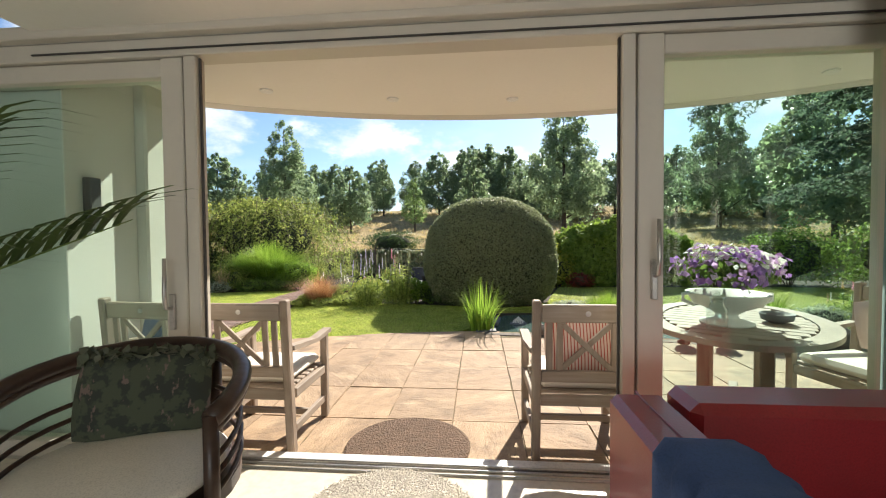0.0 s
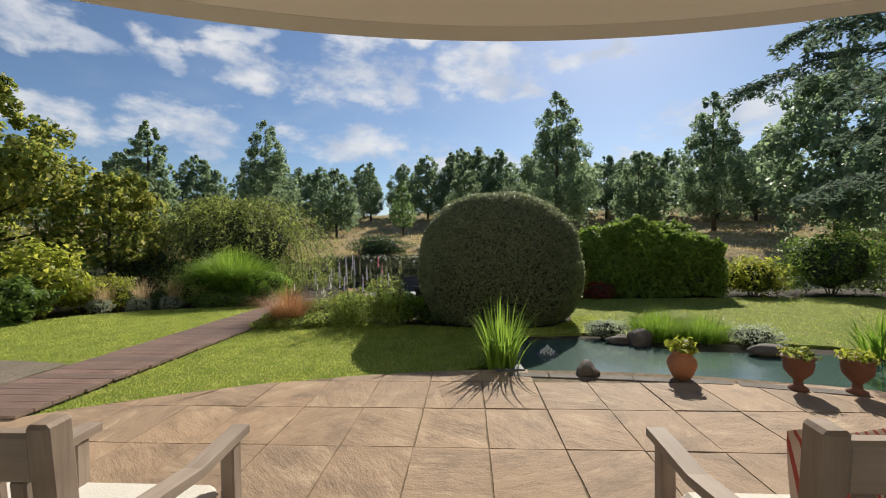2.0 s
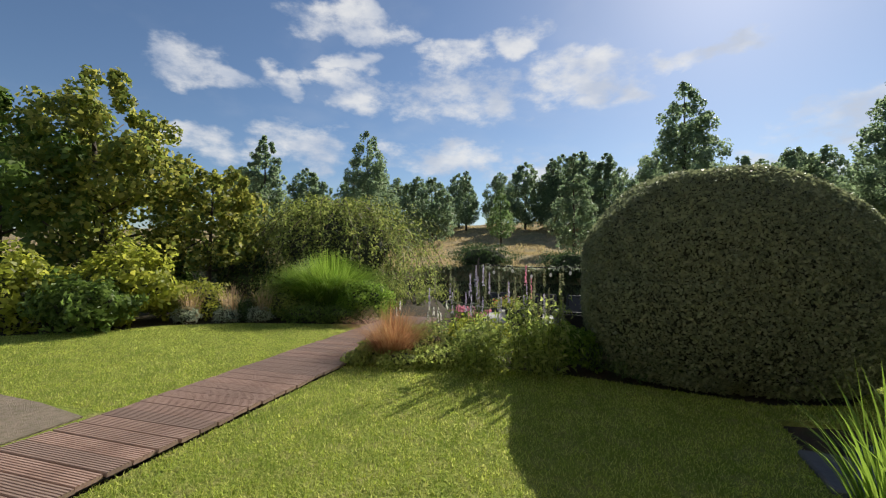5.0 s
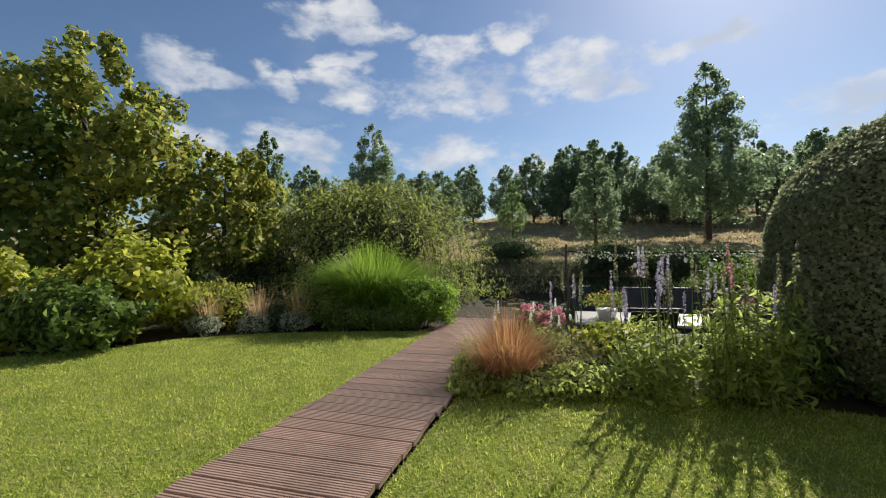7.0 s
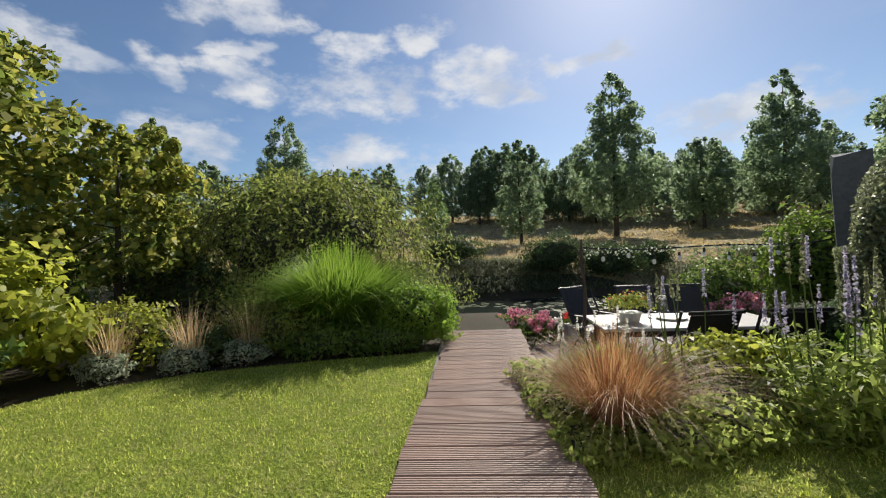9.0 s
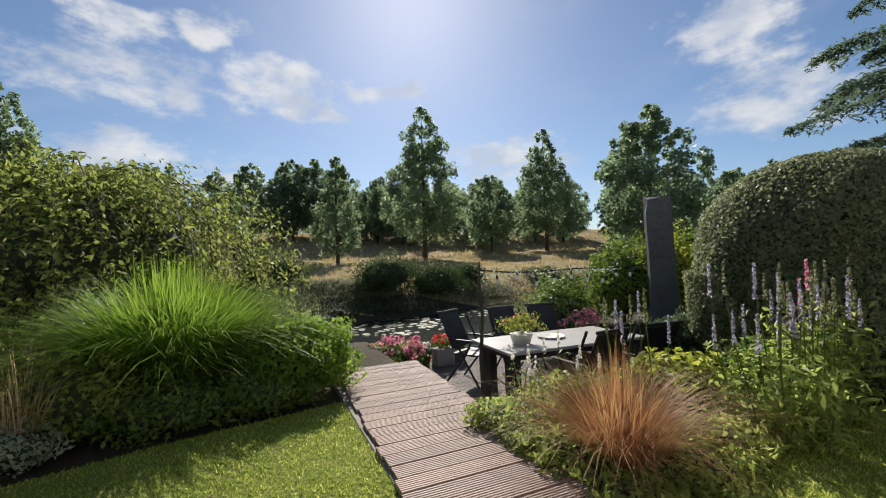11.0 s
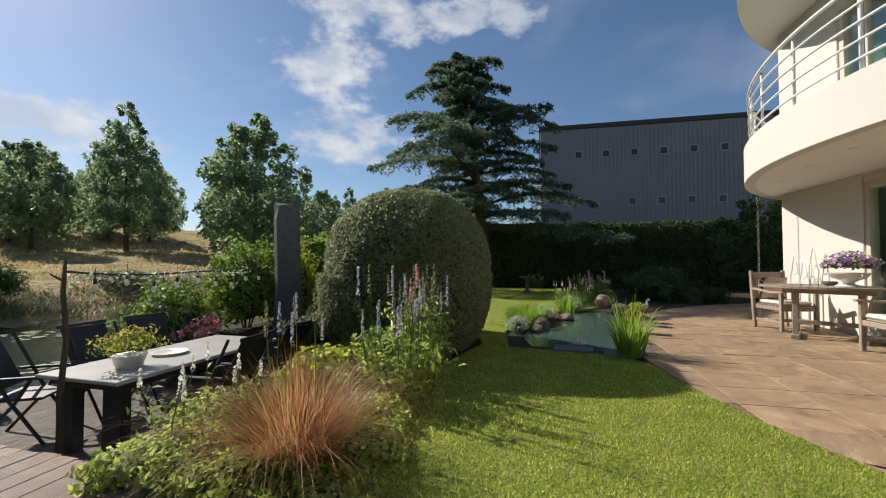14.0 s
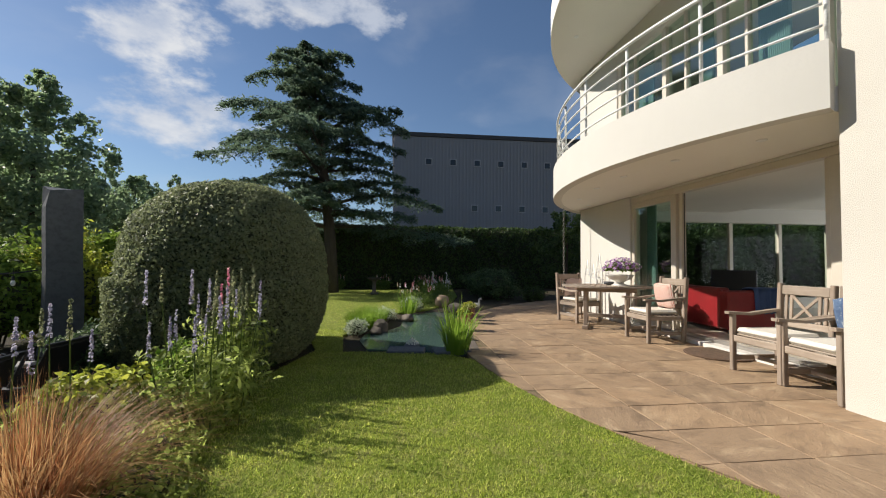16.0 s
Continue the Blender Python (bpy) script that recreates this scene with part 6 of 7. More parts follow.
def weeping_tree():
    ob = thing("weeping_tree", "low weeping tree with curtains of drooping twigs", "tree", at=pose(-7.9, 14.7, -0.1))
    rnd = random.Random(4)
    part("trunk", Build().tube([(0, 0, -0.1), (0.1, 0, 1.2), (0.0, 0.1, 3.0)], [0.13, 0.1, 0.07], 8), "bark", ob, smooth=True)
    pts, nor = [], []
    for k in range(380):
        a = rnd.random() * 2 * math.pi
        reach, top = 3.45 * rnd.uniform(0.30, 1.08), 2.35 + rnd.uniform(-0.4, 0.45)
        fall = rnd.uniform(1.2, 2.2) + 0.62 * reach
        line = []
        for i in range(9):
            t = i / 8
            r = reach * math.sin(min(1, t * 1.25) * math.pi / 2)
            z = top + 0.30 * math.sin(t * math.pi * 0.9) * reach * 0.5 - fall * t ** 2.0
            line.append(Vector((r * math.cos(a) + 0.1 * math.sin(5 * t + k), 0.8 * r * math.sin(a) + 0.1 * math.cos(4 * t + k), max(z, 0.12))))
        if k % 3 == 0:
            part("twig", Build().tube(line, [0.016, 0.013, 0.011, 0.009, 0.008, 0.007, 0.006, 0.005, 0.003], 4), "twig", ob)
        for i in range(2, 9):
            m = 15
            q = np.array(line[i - 1]) + (np.array(line[i]) - np.array(line[i - 1])) * RNG.uniform(0, 1, (m, 1))
            pts.append(q + RNG.normal(0, 0.06, (m, 3)))
            nor.append(np.tile([math.cos(a), math.sin(a), 0.5], (m, 1)))
    part("crown", leaf_mesh("crown", np.concatenate(pts), np.concatenate(nor), 0.09, "olive", 0.42, 0.7), "olive", ob)
    # dark blob for the shade under the drooping twigs
    part("core", Build().blob((0, 0, 1.5), (1.7, 1.3, 1.2), 5, 0.25, 2), "core", ob)


weeping_tree()


def cedar():
    ob = thing("cedar_tree", "large blue green cedar with layered level branches", "tree", at=pose(10.9, 9.2, -0.1))
    rnd = random.Random(9)
    H, low = 9.9, 2.7
    def axis(z):
        return 1.15 * (max(z, 0) / H) ** 1.5
    part("trunk", Build().tube([(0, axis(z), z) for z in (-0.1, 2, 4, 6, 8, H)], [0.27, 0.23, 0.18, 0.13, 0.08, 0.02], 10), "bark", ob, smooth=True)
    pts, nor = [], []
    k = 0
    z = low
    while z < H - 0.25:
        t = (z - low) / (H - low)
        for j in range(4 if t < 0.85 else 3):
            a = 2.4 * k + rnd.uniform(-0.35, 0.35)
            k += 1
            reach = 5.4 * (1 - t) ** 0.82 * rnd.uniform(0.50, 1.12) * (1 - (0.14 * math.sin(a) + 0.14 * math.cos(a)) * (1 - t)) + 0.4
            rise = rnd.uniform(0.02, 0.26) * reach * (0.5 + t)
            zz = z + rnd.uniform(-0.15, 0.15)
            line = [Vector((math.cos(a) * reach * s, axis(z) + math.sin(a) * reach * s, zz + rise * math.sin(s * 2.4) - 0.10 * reach * s ** 2)) for s in (0.04, 0.25, 0.5, 0.75, 1.0)]
            part("branch", Build().tube(line, [0.075 * (1.1 - t), 0.06 * (1.1 - t), 0.04 * (1.1 - t), 0.022, 0.008], 5), "bark", ob, smooth=True)
            out, side = np.array([math.cos(a), math.sin(a), 0]), np.array([-math.sin(a), math.cos(a), 0])
            m = int(300 * reach) + 110
            s = RNG.uniform(0.22, 1.03, m)
            idx = np.clip((s * 4).astype(int), 0, 3)
            L_ = np.array([list(p) for p in line])
            fr = (s * 4 - idx)[:, None]
            base = L_[idx] * (1 - fr) + L_[idx + 1] * fr
            half = 0.29 * reach * np.sin(np.clip(s, 0, 1) * 2.75) + 0.10
            u = RNG.uniform(-1, 1, m)
            # sprays hang in finger-like bunches
            u = u * (0.72 + 0.28 * np.sin(s * 26 + k))
            q = base + side * (u * half)[:, None] + out * (-np.abs(u) * half * 0.35)[:, None]
            q[:, 2] += 0.06 - np.abs(u) * half * 0.30 + RNG.normal(0, 0.05, m)
            pts.append(q)
            nor.append(np.tile([0, 0, 1.0], (m, 1)))
        z += 0.30 + 0.14 * (1 - t)
    part("needle_sprays", leaf_mesh("needle_sprays", np.concatenate(pts), np.concatenate(nor), 0.19, "cedar", 0.30, 0.40), "cedar", ob)


cedar()


def tuft(name, label, x, y, n, height, lean, width, mat, radius, seg=5, z=0.0, category="grass", droop=1.0, group="", split=False):
    ob = thing(name, label, category, group, at=pose(x, y, z - 0.02))
    a, r = RNG.uniform(0, 2 * math.pi, n), radius * np.sqrt(RNG.uniform(0, 1, n))
    roots = np.stack([r * np.cos(a), r * np.sin(a), np.zeros(n)], 1)
    hs = height * RNG.uniform(0.55, 1.05, n)
    ln = lean * np.clip(r / radius + RNG.normal(0, 0.25, n), 0.05, 1.5)
    if split:
        for i in range(n):
            s = slice(i, i + 1)
            part("leaf_blade", blade_mesh("leaf_blade", roots[s], a[s] + RNG.normal(0, 0.5), hs[s], ln[s], width * RNG.uniform(0.7, 1.2, 1), mat, seg, droop), mat, ob)
        return ob
    if n > 900:
        sector = (a / (2 * math.pi) * 5).astype(int)
        w = width * RNG.uniform(0.7, 1.2, n)
        turn = a + RNG.normal(0, 0.5, n)
        for k in range(5):
            s = sector == k
            part("clump", blade_mesh("clump", roots[s], turn[s], hs[s], ln[s], w[s], mat, seg, droop), mat, ob)
        return ob
    part("foliage", blade_mesh("foliage", roots, a + RNG.normal(0, 0.5, n), hs, ln, width * RNG.uniform(0.7, 1.2, n), mat, seg, droop), mat, ob)
    return ob


tuft("fountain_grass", "big mound of bright green arching ornamental grass", -6.05, 11.35, 6800, 1.40, 0.82, 0.020, "fountain", 0.48, 6)
tuft("copper_sedge", "copper red sedge tuft beside the boardwalk", -3.36, 8.42, 1900, 0.77, 0.98, 0.005, "carex", 0.20, 6)
tuft("iris_clump", "clump of bright green sword leaves at the pond", 0.06, 5.98, 150, 0.82, 0.52, 0.026, "fountain", 0.17, 6, split=True)
tuft("pond_grass", "tuft of fine bright green grass at the pond", 2.3, 7.35, 1300, 0.46, 0.6, 0.008, "fountain", 0.30, 4)
tuft("pond_grass", "tuft of fine bright green grass at the pond", 2.85, 7.25, 1000, 0.42, 0.6, 0.008, "fountain", 0.28, 4)


# ---- borders ----
def flower_spikes(label, x, y, n, h, mats, spread, z=0.0, leafmat="mid", name="perennials", category="flowers", leaves=1500, leafsize=0.07, spike=0.22, leafy=0.86):
    """Upright leafy stems that end in slim flower spikes."""
    ob = thing(name, label, category, at=pose(x, y, z - 0.03))
    rnd = random.Random(int(x * 100 + y * 7))
    pts, nor = [], []
    fl = {m: ([], []) for m in mats}
    for k in range(n):
        a, r = rnd.random() * 6.283, spread * math.sqrt(rnd.random())
        hh = h * rnd.uniform(0.62, 1.05)
        base, top = Vector((r * math.cos(a) * 0.75, r * math.sin(a) * 0.75, 0)), Vector((r * math.cos(a) * 1.1 + rnd.uniform(-0.07, 0.07), r * math.sin(a) * 1.1 + rnd.uniform(-0.07, 0.07), hh))
        mid = base.lerp(top, 0.55) + Vector((rnd.uniform(-0.03, 0.03), rnd.uniform(-0.03, 0.03), 0))
        part("stem", Build().tube([base, mid, top], [0.006, 0.005, 0.003], 4), "stem", ob)
        m = max(4, leaves // n)
        t = RNG.uniform(0.05, leafy, m)[:, None]
        q = np.array(base) * (1 - t) + np.array(top) * t + RNG.normal(0, 0.045, (m, 3)) * np.array([1.5, 1.5, 0.5])
        pts.append(q)
        nor.append(np.tile([math.cos(a) * 0.4, math.sin(a) * 0.4, 1.0], (m, 1)))
        mat = mats[k % len(mats)]
        m = int(60 * spike / 0.22)
        s = RNG.uniform(0, 1, m)
        ang = RNG.uniform(0, 6.283, m)
        rr = 0.011 * (1.15 - s)
        fl[mat][0].append(np.array(top) + np.stack([rr * np.cos(ang), rr * np.sin(ang), (s - 0.15) * spike], 1))
        fl[mat][1].append(np.stack([np.cos(ang), np.sin(ang), np.full(m, 0.4)], 1))
    part("foliage", leaf_mesh("foliage", np.concatenate(pts), np.concatenate(nor), leafsize, leafmat, 0.28, 0.6), leafmat, ob)
    for mat, (p, d) in fl.items():
        for q, e in zip(p, d):
            part("flower_spike", leaf_mesh("flower_spike", q, e, 0.021, mat, 0.8, 0.4), mat, ob)
    return ob


def borders():
    # west border, seen across the lawn
    shrub("dense shrub with golden green leaves in the border", -9.1, 9.35, 2.2, 1.5, 1.30, "lime", 4600, 0.115, seed=2.0, lump=0.4, aspect=0.6)
    shrub("leafy green shrub at the lawn edge", -8.75, 8.55, 1.6, 1.1, 0.85, "mid", 3600, 0.10, seed=3.1, lump=0.4)
    shrub("leafy green shrub at the lawn edge", -10.3, 8.3, 2.0, 1.4, 1.25, "lime", 3800, 0.11, seed=4.2, lump=0.4, aspect=0.6)
    shrub("low shrub in the border", -8.2, 10.2, 1.3, 1.0, 0.75, "lime", 3000, 0.06, seed=5.5)
    shrub("dark green shrub under the small trees", -11.6, 12.0, 2.6, 1.8, 1.7, "mid", 3600, 0.10, seed=6.1)
    shrub("dark green shrub beside the weeping tree", -9.6, 13.0, 2.0, 1.6, 1.35, "deep", 3000, 0.09, seed=7.4)
    shrub("large dark shrub at the back of the border", -11.2, 14.6, 2.4, 1.8, 1.8, "deep", 3000, 0.10, seed=7.9)
    shrub("low spreading shrub with reddish tips", -6.55, 10.55, 1.3, 0.8, 0.62, "olive", 3000, 0.05, seed=8.2)
    shrub("low dark edging plants along the lawn", -5.9, 10.42, 1.4, 0.6, 0.36, "mid", 3000, 0.05, seed=8.8)
    shrub("low dark edging plants along the lawn", -7.3, 10.2, 1.2, 0.6, 0.40, "deep", 2400, 0.05, seed=9.3)
    shrub("fresh green bushy shrub at the end of the boardwalk", -4.95, 10.80, 1.20, 0.95, 0.76, "fresh", 8000, 0.048, seed=1.5, lump=0.22)
    shrub("low green edging plants along the lawn", -5.25, 10.45, 0.9, 0.5, 0.34, "mid", 2200, 0.045, seed=9.9)
    for x, y in ((-7.9, 9.72), (-7.25, 9.98), (-6.75, 10.25)):
        ob = tuft("feather_grass", "tuft of pale feather grass in the border", x, y, 190, 0.80, 0.42, 0.009, "straw", 0.11, 4)
        shrub("mound of silver grey foliage", x + 0.02, y - 0.14, 0.55, 0.40, 0.30, "silver", 1100, 0.035, seed=x)
    tuft("fern", "clump of bright green fern", -8.6, 10.35, 90, 0.75, 1.0, 0.09, "lime", 0.12, 5, category="fern")
    # bed beside the lower deck
    for i, (x, y, w, h) in enumerate(((-3.35, 9.02, 0.9, 0.26), (-2.85, 8.75, 1.0, 0.30), (-3.62, 8.55, 0.5, 0.20), (-2.6, 8.55, 0.8, 0.24), (-3.55, 9.6, 0.5, 0.24), (-3.70, 9.15, 0.5, 0.22), (-3.15, 9.15, 0.8, 0.32), (-3.62, 8.15, 0.4, 0.14), (-3.1, 8.15, 0.7, 0.16), (-2.75, 8.25, 0.6, 0.22), (-3.72, 8.8, 0.35, 0.18))):
        shrub("low lime green ground cover beside the boardwalk", x, y, w, 0.6, h, "perennial", 1500, 0.045, z=-0.3 if y > 9.5 else 0.0, seed=i + 0.3, name="ground_cover", category="ground cover")
    flower_spikes("tall leafy perennials with lilac flower spikes", -2.1, 8.20, 20, 0.93, ["lilac", "lilac", "bud"], 0.40, leafy=0.62, spike=0.24, leaves=2400, leafmat="perennial", leafsize=0.080)
    flower_spikes("tall leafy perennials with lilac and rose spikes", -1.62, 8.22, 24, 0.96, ["bud", "bud", "bud", "bud", "lilac", "bud", "bud", "bud", "bud", "bud", "bud", "pink"], 0.27, leaves=2100, leafmat="perennial", leafsize=0.080)
    flower_spikes("slim perennials with white flower spikes", -3.3, 9.3, 9, 0.50, ["whiteflower"], 0.40, leaves=260, spike=0.12)
    flower_spikes("slim perennials with faded lilac spikes", -2.65, 8.85, 8, 0.85, ["lilac", "bud"], 0.30, leaves=500, leafy=0.5)
    shrub("bushy green perennials in the border", -1.35, 8.65, 0.9, 0.6, 0.50, "fresh", 2600, 0.06, seed=2.7)
    shrub("bushy lime green perennials in the border", -2.35, 8.85, 0.9, 0.6, 0.48, "lime", 2200, 0.065, seed=3.7)
    shrub("dark green ground plants under the dome", -0.55, 8.5, 1.2, 0.7, 0.42, "deep", 2600, 0.05, seed=4.7)
    shrub("grey blue low conifer beside the standing stone", -0.55, 10.0, 0.9, 0.8, 0.55, "juniper", 2600, 0.05, seed=5.7)
    shrub("lime green shrub behind the standing stone", 1.0, 12.3, 1.8, 1.2, 1.55, "laurel", 5200, 0.085, seed=1.1)
    shrub("lime green shrub behind the standing stone", 1.7, 11.9, 1.3, 1.1, 1.65, "lime", 3400, 0.085, seed=1.9)
    shrub("green leafy shrub beside the deck", -0.15, 12.75, 1.5, 1.1, 1.55, "mid", 4200, 0.075, z=DECK_Z, seed=2.2)
    for x, y, w, h, z in ((-3.50, 12.75, 1.0, 0.62, DECK_Z + 0.02), (-0.35, 12.05, 0.9, 0.88, DECK_Z), (-3.12, 13.05, 0.7, 0.52, DECK_Z + 0.02)):
        ob = shrub("hydrangea bush in full pink bloom", x, y, w, 0.6, h, "mid", 900, 0.07, z=z, name="hydrangea", seed=x)
        p, d = shell_points(46, (w / 2, 0.30, h * 0.5), 1, -0.05, 0.1, 0.2)
        for c in p + np.array([0, 0, h * 0.55]):
            q = unit(RNG.normal(size=(34, 3)))
            part("flower_head", leaf_mesh("flower_head", c + q * 0.055, q, 0.036, "pink", 0.95, 0.3), "pink", ob)
    # east side
    shrub("bright yellow green shrub beside the dome", 2.35, 11.55, 0.8, 0.7, 0.95, "lime", 2000, 0.07, seed=1.7)
    shrub("low dark red barberry beside the laurel hedge", 2.75, 11.25, 0.75, 0.6, 0.42, "redleaf", 1700, 0.04, seed=2.5)
    shrub("light green shrub at the back of the lawn", 6.6, 11.9, 1.6, 1.2, 0.95, "lime", 3000, 0.075, seed=3.3)
    shrub("large leafy shrub at the back of the lawn", 8.6, 12.1, 2.6, 1.8, 1.65, "mid", 4600, 0.085, seed=4.4)
    shrub("large leafy shrub at the back of the lawn", 11.2, 12.0, 2.6, 1.8, 1.8, "mid", 4200, 0.09, seed=5.4)
    shrub("wide spreading juniper beside the terrace", 8.7, 3.4, 2.8, 1.7, 0.95, "juniper", 5200, 0.085, seed=1.3, lump=0.35)
    shrub("wide spreading juniper beside the terrace", 10.8, 3.2, 2.4, 1.7, 0.85, "juniper", 4000, 0.085, seed=2.3, lump=0.35)
    shrub("small dark conifer beside the terrace", 7.3, 2.4, 0.9, 0.8, 0.5, "deep", 1800, 0.06, seed=3.9)
    for i, (x, y) in enumerate(((5.6, 6.3), (6.6, 6.0), (7.6, 5.5), (8.9, 5.3), (10.2, 5.2), (11.6, 5.6), (12.6, 7.4), (12.6, 9.4))):
        flower_spikes("mixed border flowers in white and pink", x, y, 16, 0.55 + 0.06 * (i % 3), ["whiteflower", "straw", "pink"], 0.42, leaves=1100, spike=0.12)
    shrub("low mound of small white flowers", 5.0, 6.35, 0.8, 0.6, 0.35, "silver", 1500, 0.04, seed=6.6)
    shrub("low mound of grey green leaves at the pond", 1.65, 7.45, 0.7, 0.4, 0.26, "silver", 1300, 0.035, seed=7.7)
    shrub("low mound of small white flowers", 3.35, 7.0, 0.7, 0.5, 0.26, "silver", 1200, 0.035, seed=8.7)
    tuft("iris_clump", "clump of green sword leaves at the pond", 4.4, 6.5, 90, 0.6, 0.7, 0.025, "fountain", 0.2, 5)
    # far bank of the ditch
    for i, (x, y, w, d, h) in enumerate(((-5.0, 23.4, 3.3, 1.8, 1.3), (-0.9, 21.9, 2.9, 1.5, 1.5), (1.2, 21.9, 2.9, 1.4, 1.4), (3.1, 23.1, 2.2, 1.3, 1.1))):
        shrub("dense dark bush on the far bank of the ditch", x, y, w, d, h, "deep", 4200, 0.09, z=float(terrain(np.array(x), np.array(y))) - 0.05, seed=i + 3.3)
    # behind the house, seen through the rooms
    for i in range(6):
        shrub("sunlit leafy shrub beside the house", 5.9 + 0.3 * (i % 2), 0.2 - 1.5 * i, 1.8, 1.8, 3.0, "deep", 4200, 0.12, seed=i + 0.7)


M["fresh"] = leaf("fresh_green_leaf", (0.130, 0.225, 0.028), (0.165, 0.260, 0.038), (0.25, 0.33, 0.06), 0.5, 0.6)
borders()


# ---- reeds, water plants, turf ----
def scatter_blades(name, label, n, x0, x1, y0, y1, height, lean, width, mat, poly=None, seg=2, level=None, avoid=None, clump=None):
    x, y = RNG.uniform(x0, x1, n), RNG.uniform(y0, y1, n)
    keep = np.ones(n, bool)
    if poly:
        keep &= inside(x, y, poly)
    if avoid is not None:
        keep &= ~avoid(x, y)
    if clump:
        k = np.array([noise.noise(Vector((a * clump, b * clump, 0.3))) for a, b in zip(x, y)])
        keep &= k > RNG.uniform(-0.2, 0.2, n)
    x, y = x[keep], y[keep]
    if name == "bank_reeds":
        y = y + np.clip(x / 9.0, 0, 1) * 4.0
    z = terrain(x, y) if level is None else np.full(len(x), level)
    dry = z > WATER_Z - 0.15
    x, y, z = x[dry], y[dry], z[dry]
    m = len(x)
    mesh = blade_mesh(name, np.stack([x, y, z - 0.01], 1), RNG.uniform(0, 6.283, m), height * RNG.uniform(0.5, 1.1, m), lean * RNG.uniform(0.3, 1.3, m), width * RNG.uniform(0.7, 1.3, m), mat, seg)
    return tagged(new(name, mesh), label, "grass", "", "stuff")


scatter_blades("lawn_grass", "short mown lawn grass", 190000, -9.5, -4.6, 5.9, 10.4, 0.044, 1.0, 0.010, "turf_blade", LAWN_WEST, 1, -0.012, lambda x, y: y < 6.12)
scatter_blades("lawn_grass", "short mown lawn grass", 240000, -3.82, 2.0, 4.6, 9.0, 0.044, 1.0, 0.010, "turf_blade", LAWN_EAST, 1, -0.012)
scatter_blades("lawn_grass", "short mown lawn grass", 70000, 1.6, 12.0, 5.0, 11.2, 0.05, 1.0, 0.012, "turf_blade", LAWN_EAST, 1, -0.012)
scatter_blades("bank_reeds", "dark reeds and sedge on the ditch bank", 46000, -30, 30, 20.6, 23.0, 0.52, 1.9, 0.022, "reed", None, 3, None, None, 0.28)
scatter_blades("meadow_grass", "tufts of dry meadow grass", 100000, -40, 45, 22.2, 42.0, 0.32, 1.1, 0.036, "meadow_blade", None, 2, None, None, 0.6)
scatter_blades("meadow_grass", "tufts of dry meadow grass", 60000, -60, 65, 42.0, 76.0, 0.42, 1.1, 0.09, "meadow_blade", None, 2, None, None, 0.5)
scatter_blades("near_bank_grass", "green grass on the near bank of the ditch", 16000, -30, 30, 13.0, 14.2, 0.42, 0.8, 0.016, "reed", None, 3, None, lambda x, y: (x > -5.6) & (x < 1.0), 0.7)


def lilies():
    n = 2600
    x, y = RNG.uniform(-14, 14, n), RNG.uniform(14.2, 20.4, n)
    k = np.array([noise.noise(Vector((a * 0.35, b * 0.5, 1.7))) for a, b in zip(x, y)])
    x, y = x[k > -0.12], y[k > -0.12]
    r = RNG.uniform(0.045, 0.11, len(x))
    a = np.linspace(0, 2 * math.pi, 9)[:-1]
    verts = np.stack([x[:, None] + r[:, None] * np.cos(a), y[:, None] + r[:, None] * np.sin(a), np.full((len(x), 8), WATER_Z + 0.008) + RNG.uniform(0, 0.012, (len(x), 1))], -1)
    b = Build()
    for row in verts:
        b.add([tuple(p) for p in row], [tuple(range(8))])
    tagged(part("lily_pads", b, "lily"), "floating water lily pads", "water plants", "", "stuff")


lilies()


# ---- pieces: boards and paving ----
def ribbed_board(length, width=0.137, thick=0.028, ribs=7):
    """A deck board with fine lengthwise ribs."""
    prof = [(0, -thick)]
    for k in range(ribs):
        y0 = width * k / ribs
        prof += [(y0 + 0.002, -0.006), (y0 + 0.0045, 0.0), (y0 + width / ribs - 0.0045, 0.0), (y0 + width / ribs - 0.002, -0.006)]
    prof.append((width, -thick))
    n = len(prof)
    verts = [(0, y, z) for y, z in prof] + [(length, y, z) for y, z in prof]
    faces = [(i, i + 1, n + i + 1, n + i)[::-1] for i in range(n - 1)] + [(0, n - 1, 2 * n - 1, n), tuple(range(n)), tuple(range(n, 2 * n))[::-1]]
    return Build().add(verts, faces)


def boardwalk():
    ob = thing("boardwalk", "straight boardwalk of ribbed brown hardwood boards", "boardwalk", kind="structure")
    part("joist", Build().box((-4.62, 4.5, -0.08), (-4.52, 11.36, -0.001), 0.005), "deck", ob)
    part("joist", Build().box((-3.98, 4.5, -0.08), (-3.88, 11.36, -0.001), 0.005), "deck", ob)
    me = ribbed_board(0.94).mesh("board", "board")
    rnd = random.Random(2)
    k = 0
    while 4.55 + 0.1465 * k < 11.28:
        part("board", me, "board", ob, at=pose(-4.765 + 0.036 * (0.1465 * k) + rnd.uniform(-0.012, 0.012), 4.55 + 0.1465 * k, 0.029 + rnd.uniform(-0.002, 0.002), 0, rnd.uniform(-0.1, 0.1), rnd.uniform(-0.15, 0.15)))
        k += 1


boardwalk()


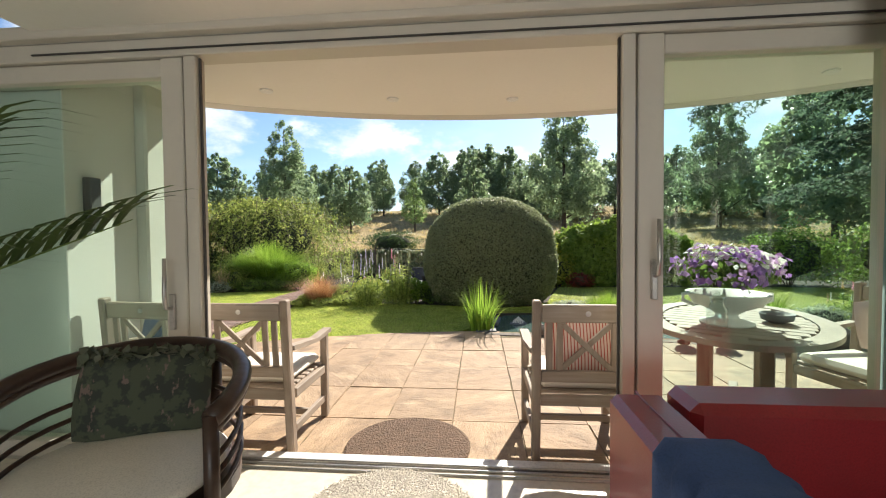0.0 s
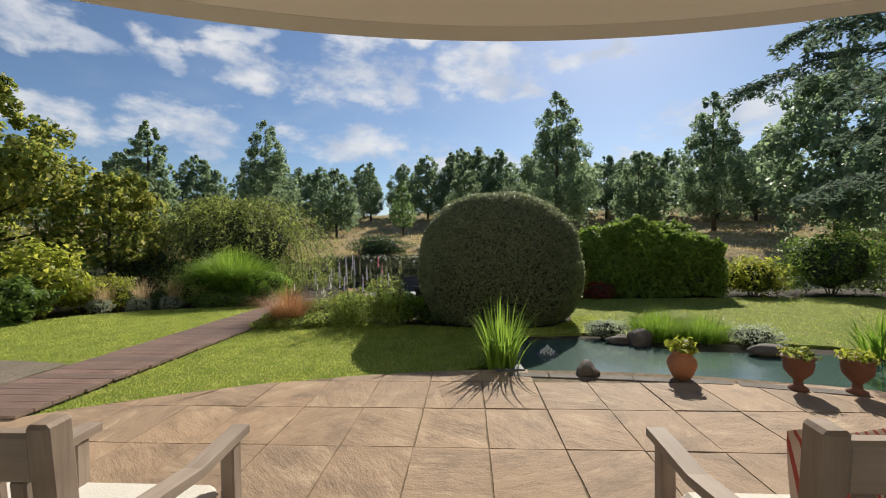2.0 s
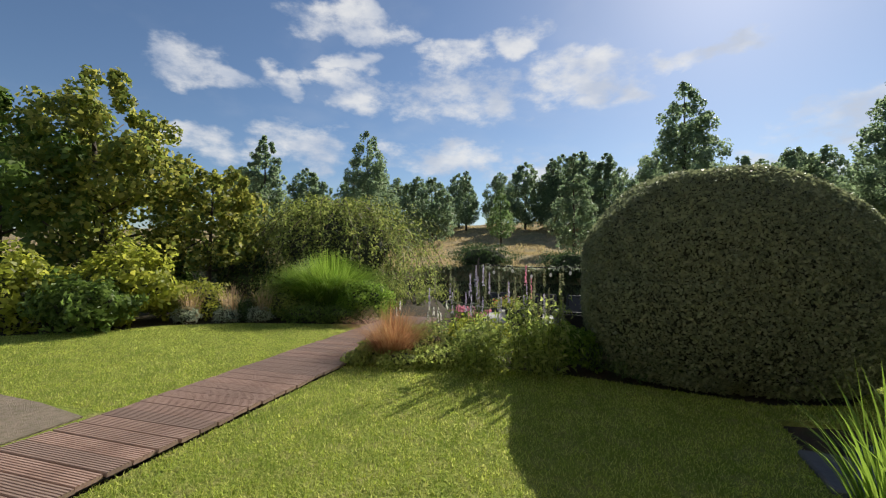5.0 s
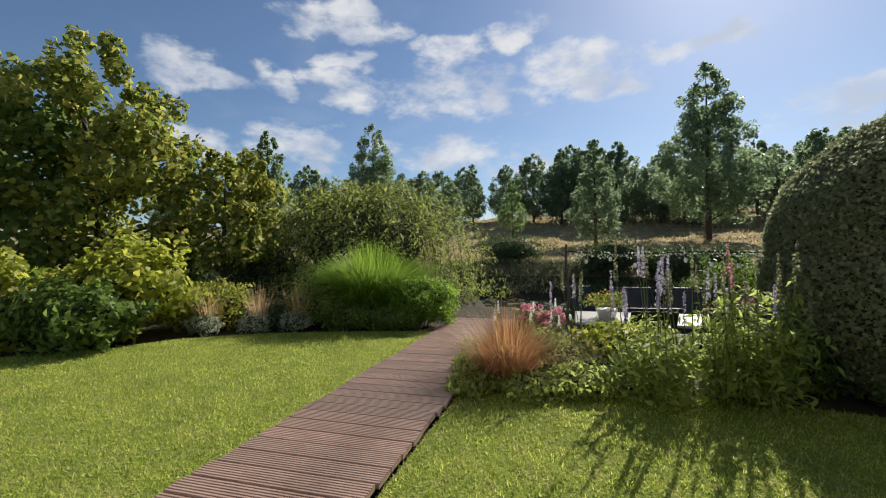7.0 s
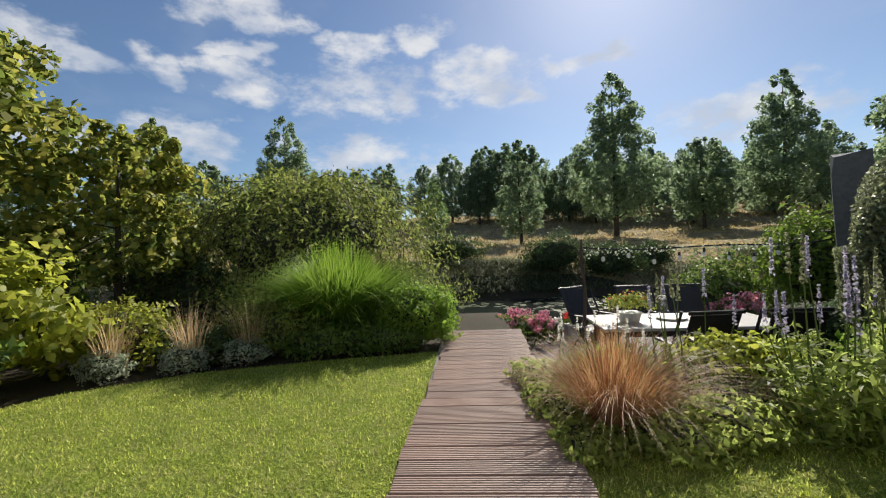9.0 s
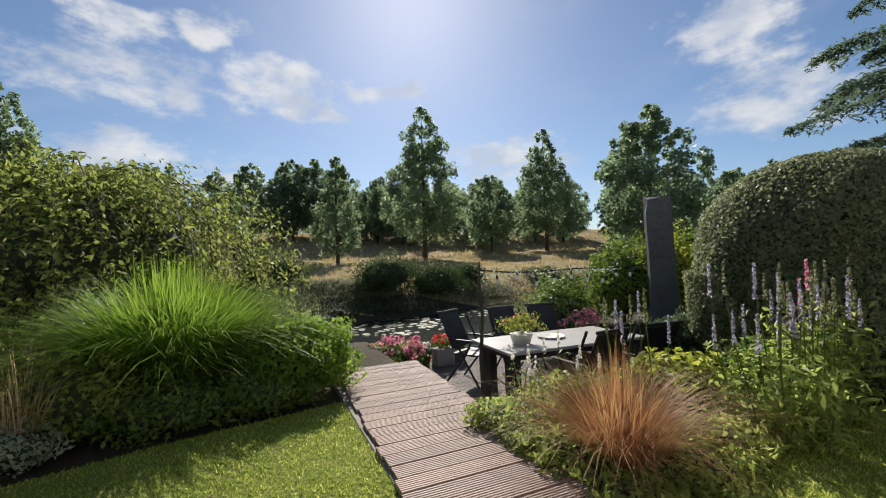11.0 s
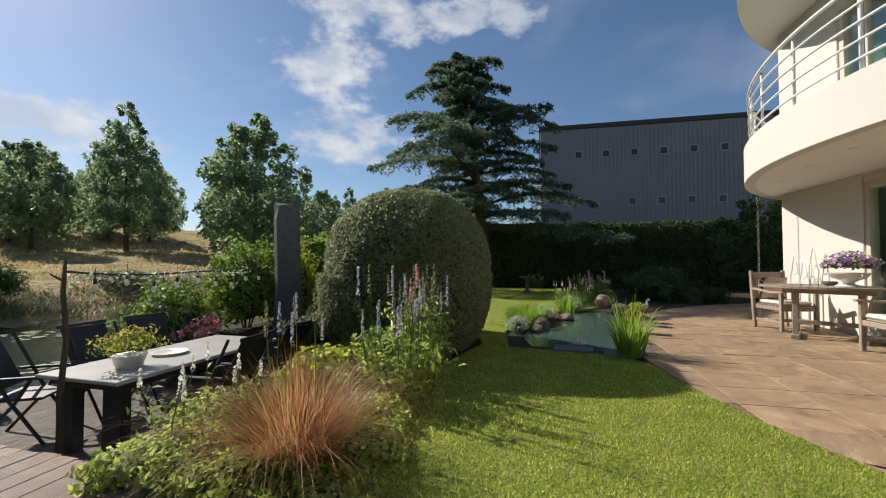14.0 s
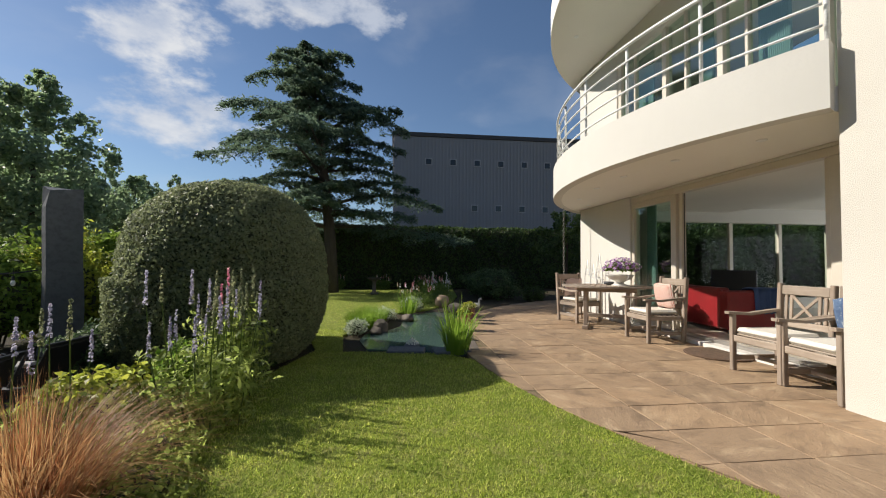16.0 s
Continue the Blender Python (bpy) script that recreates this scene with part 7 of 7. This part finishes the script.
def lower_deck():
    ob = thing("lower_deck", "lower deck of weathered grey boards at the water", "deck", kind="structure")
    for x in (-3.6, -2.2, -0.8, 0.4):
        part("joist", Build().box((x, 9.62, -1.1), (x + 0.08, 14.0, DECK_Z - 0.03), 0.005), "deck", ob)
    me = ribbed_board(4.25).mesh("board", "deck")
    rnd = random.Random(3)
    for k in range(30):
        part("board", me, "deck", ob, at=pose(-3.66 + rnd.uniform(-0.01, 0.01), 9.62 + 0.147 * k, DECK_Z + rnd.uniform(-0.003, 0.0), 0, 0, 0))
    part("fascia", Build().box((-3.685, 9.3, DECK_Z - 0.3), (-3.665, 11.36, -0.002), 0.004), "board", ob)


lower_deck()


def paving():
    rnd = random.Random(5)
    W, D = 0.4915, 0.631
    count = 0
    for j in range(-6, 10):
        y0 = 2.335 + D * j
        for i in range(-14, 17):
            x0 = -0.66 + W * i
            g = rnd.uniform(0.002, 0.0045)
            xa, xb, ya, yb = x0 + g, x0 + W - g, y0 + g, y0 + D - g
            if yb < DOOR_Y + 0.3 and -3.2 < xa and xb < EAST_X:
                continue
            if (xa + xb) / 2 < -3.0 and yb < 2.3:
                continue
            if xb < -5.6 or ya < -1.6:
                continue
            pts = []
            for (ax, ay), (bx, by) in (((xa, ya), (xb, ya)), ((xb, ya), (xb, yb)), ((xb, yb), (xa, yb)), ((xa, yb), (xa, ya))):
                for t in (0, 0.25, 0.5, 0.75):
                    pts.append(Vector((ax + (bx - ax) * t, ay + (by - ay) * t)))
            c2 = Vector((CENTRE.x, CENTRE.y))
            if all((p - c2).length > R_PATIO for p in pts):
                continue
            pts = [c2 + (p - c2) * min(1, R_PATIO / (p - c2).length) for p in pts]
            if inside(np.array([p.x for p in pts]), np.array([p.y for p in pts]), POND).sum() > 6:
                continue
            area = 0.5 * sum(p.x * q.y - q.x * p.y for p, q in zip(pts, pts[1:] + pts[:1]))
            if area < 0.02:
                continue
            cx, cy = sum(p.x for p in pts) / 16, sum(p.y for p in pts) / 16
            jit = [(p.x + rnd.uniform(-0.004, 0.004), p.y + rnd.uniform(-0.004, 0.004)) for p in pts]
            top = rnd.uniform(-0.003, 0.003)
            verts = [(x - cx, y - cy, -0.035) for x, y in jit] + [(x - cx, y - cy, top - 0.006) for x, y in jit] + [((x - cx) * 0.992, (y - cy) * 0.992, top) for x, y in jit]
            faces = [tuple(range(32, 48))]
            for k in range(16):
                n = (k + 1) % 16
                faces += [(k, n, 16 + n, 16 + k), (16 + k, 16 + n, 32 + n, 32 + k)]
            part("paving_slab", Build().add(verts, faces), "slab", patio, at=pose(cx, cy, 0))
            count += 1


paving()
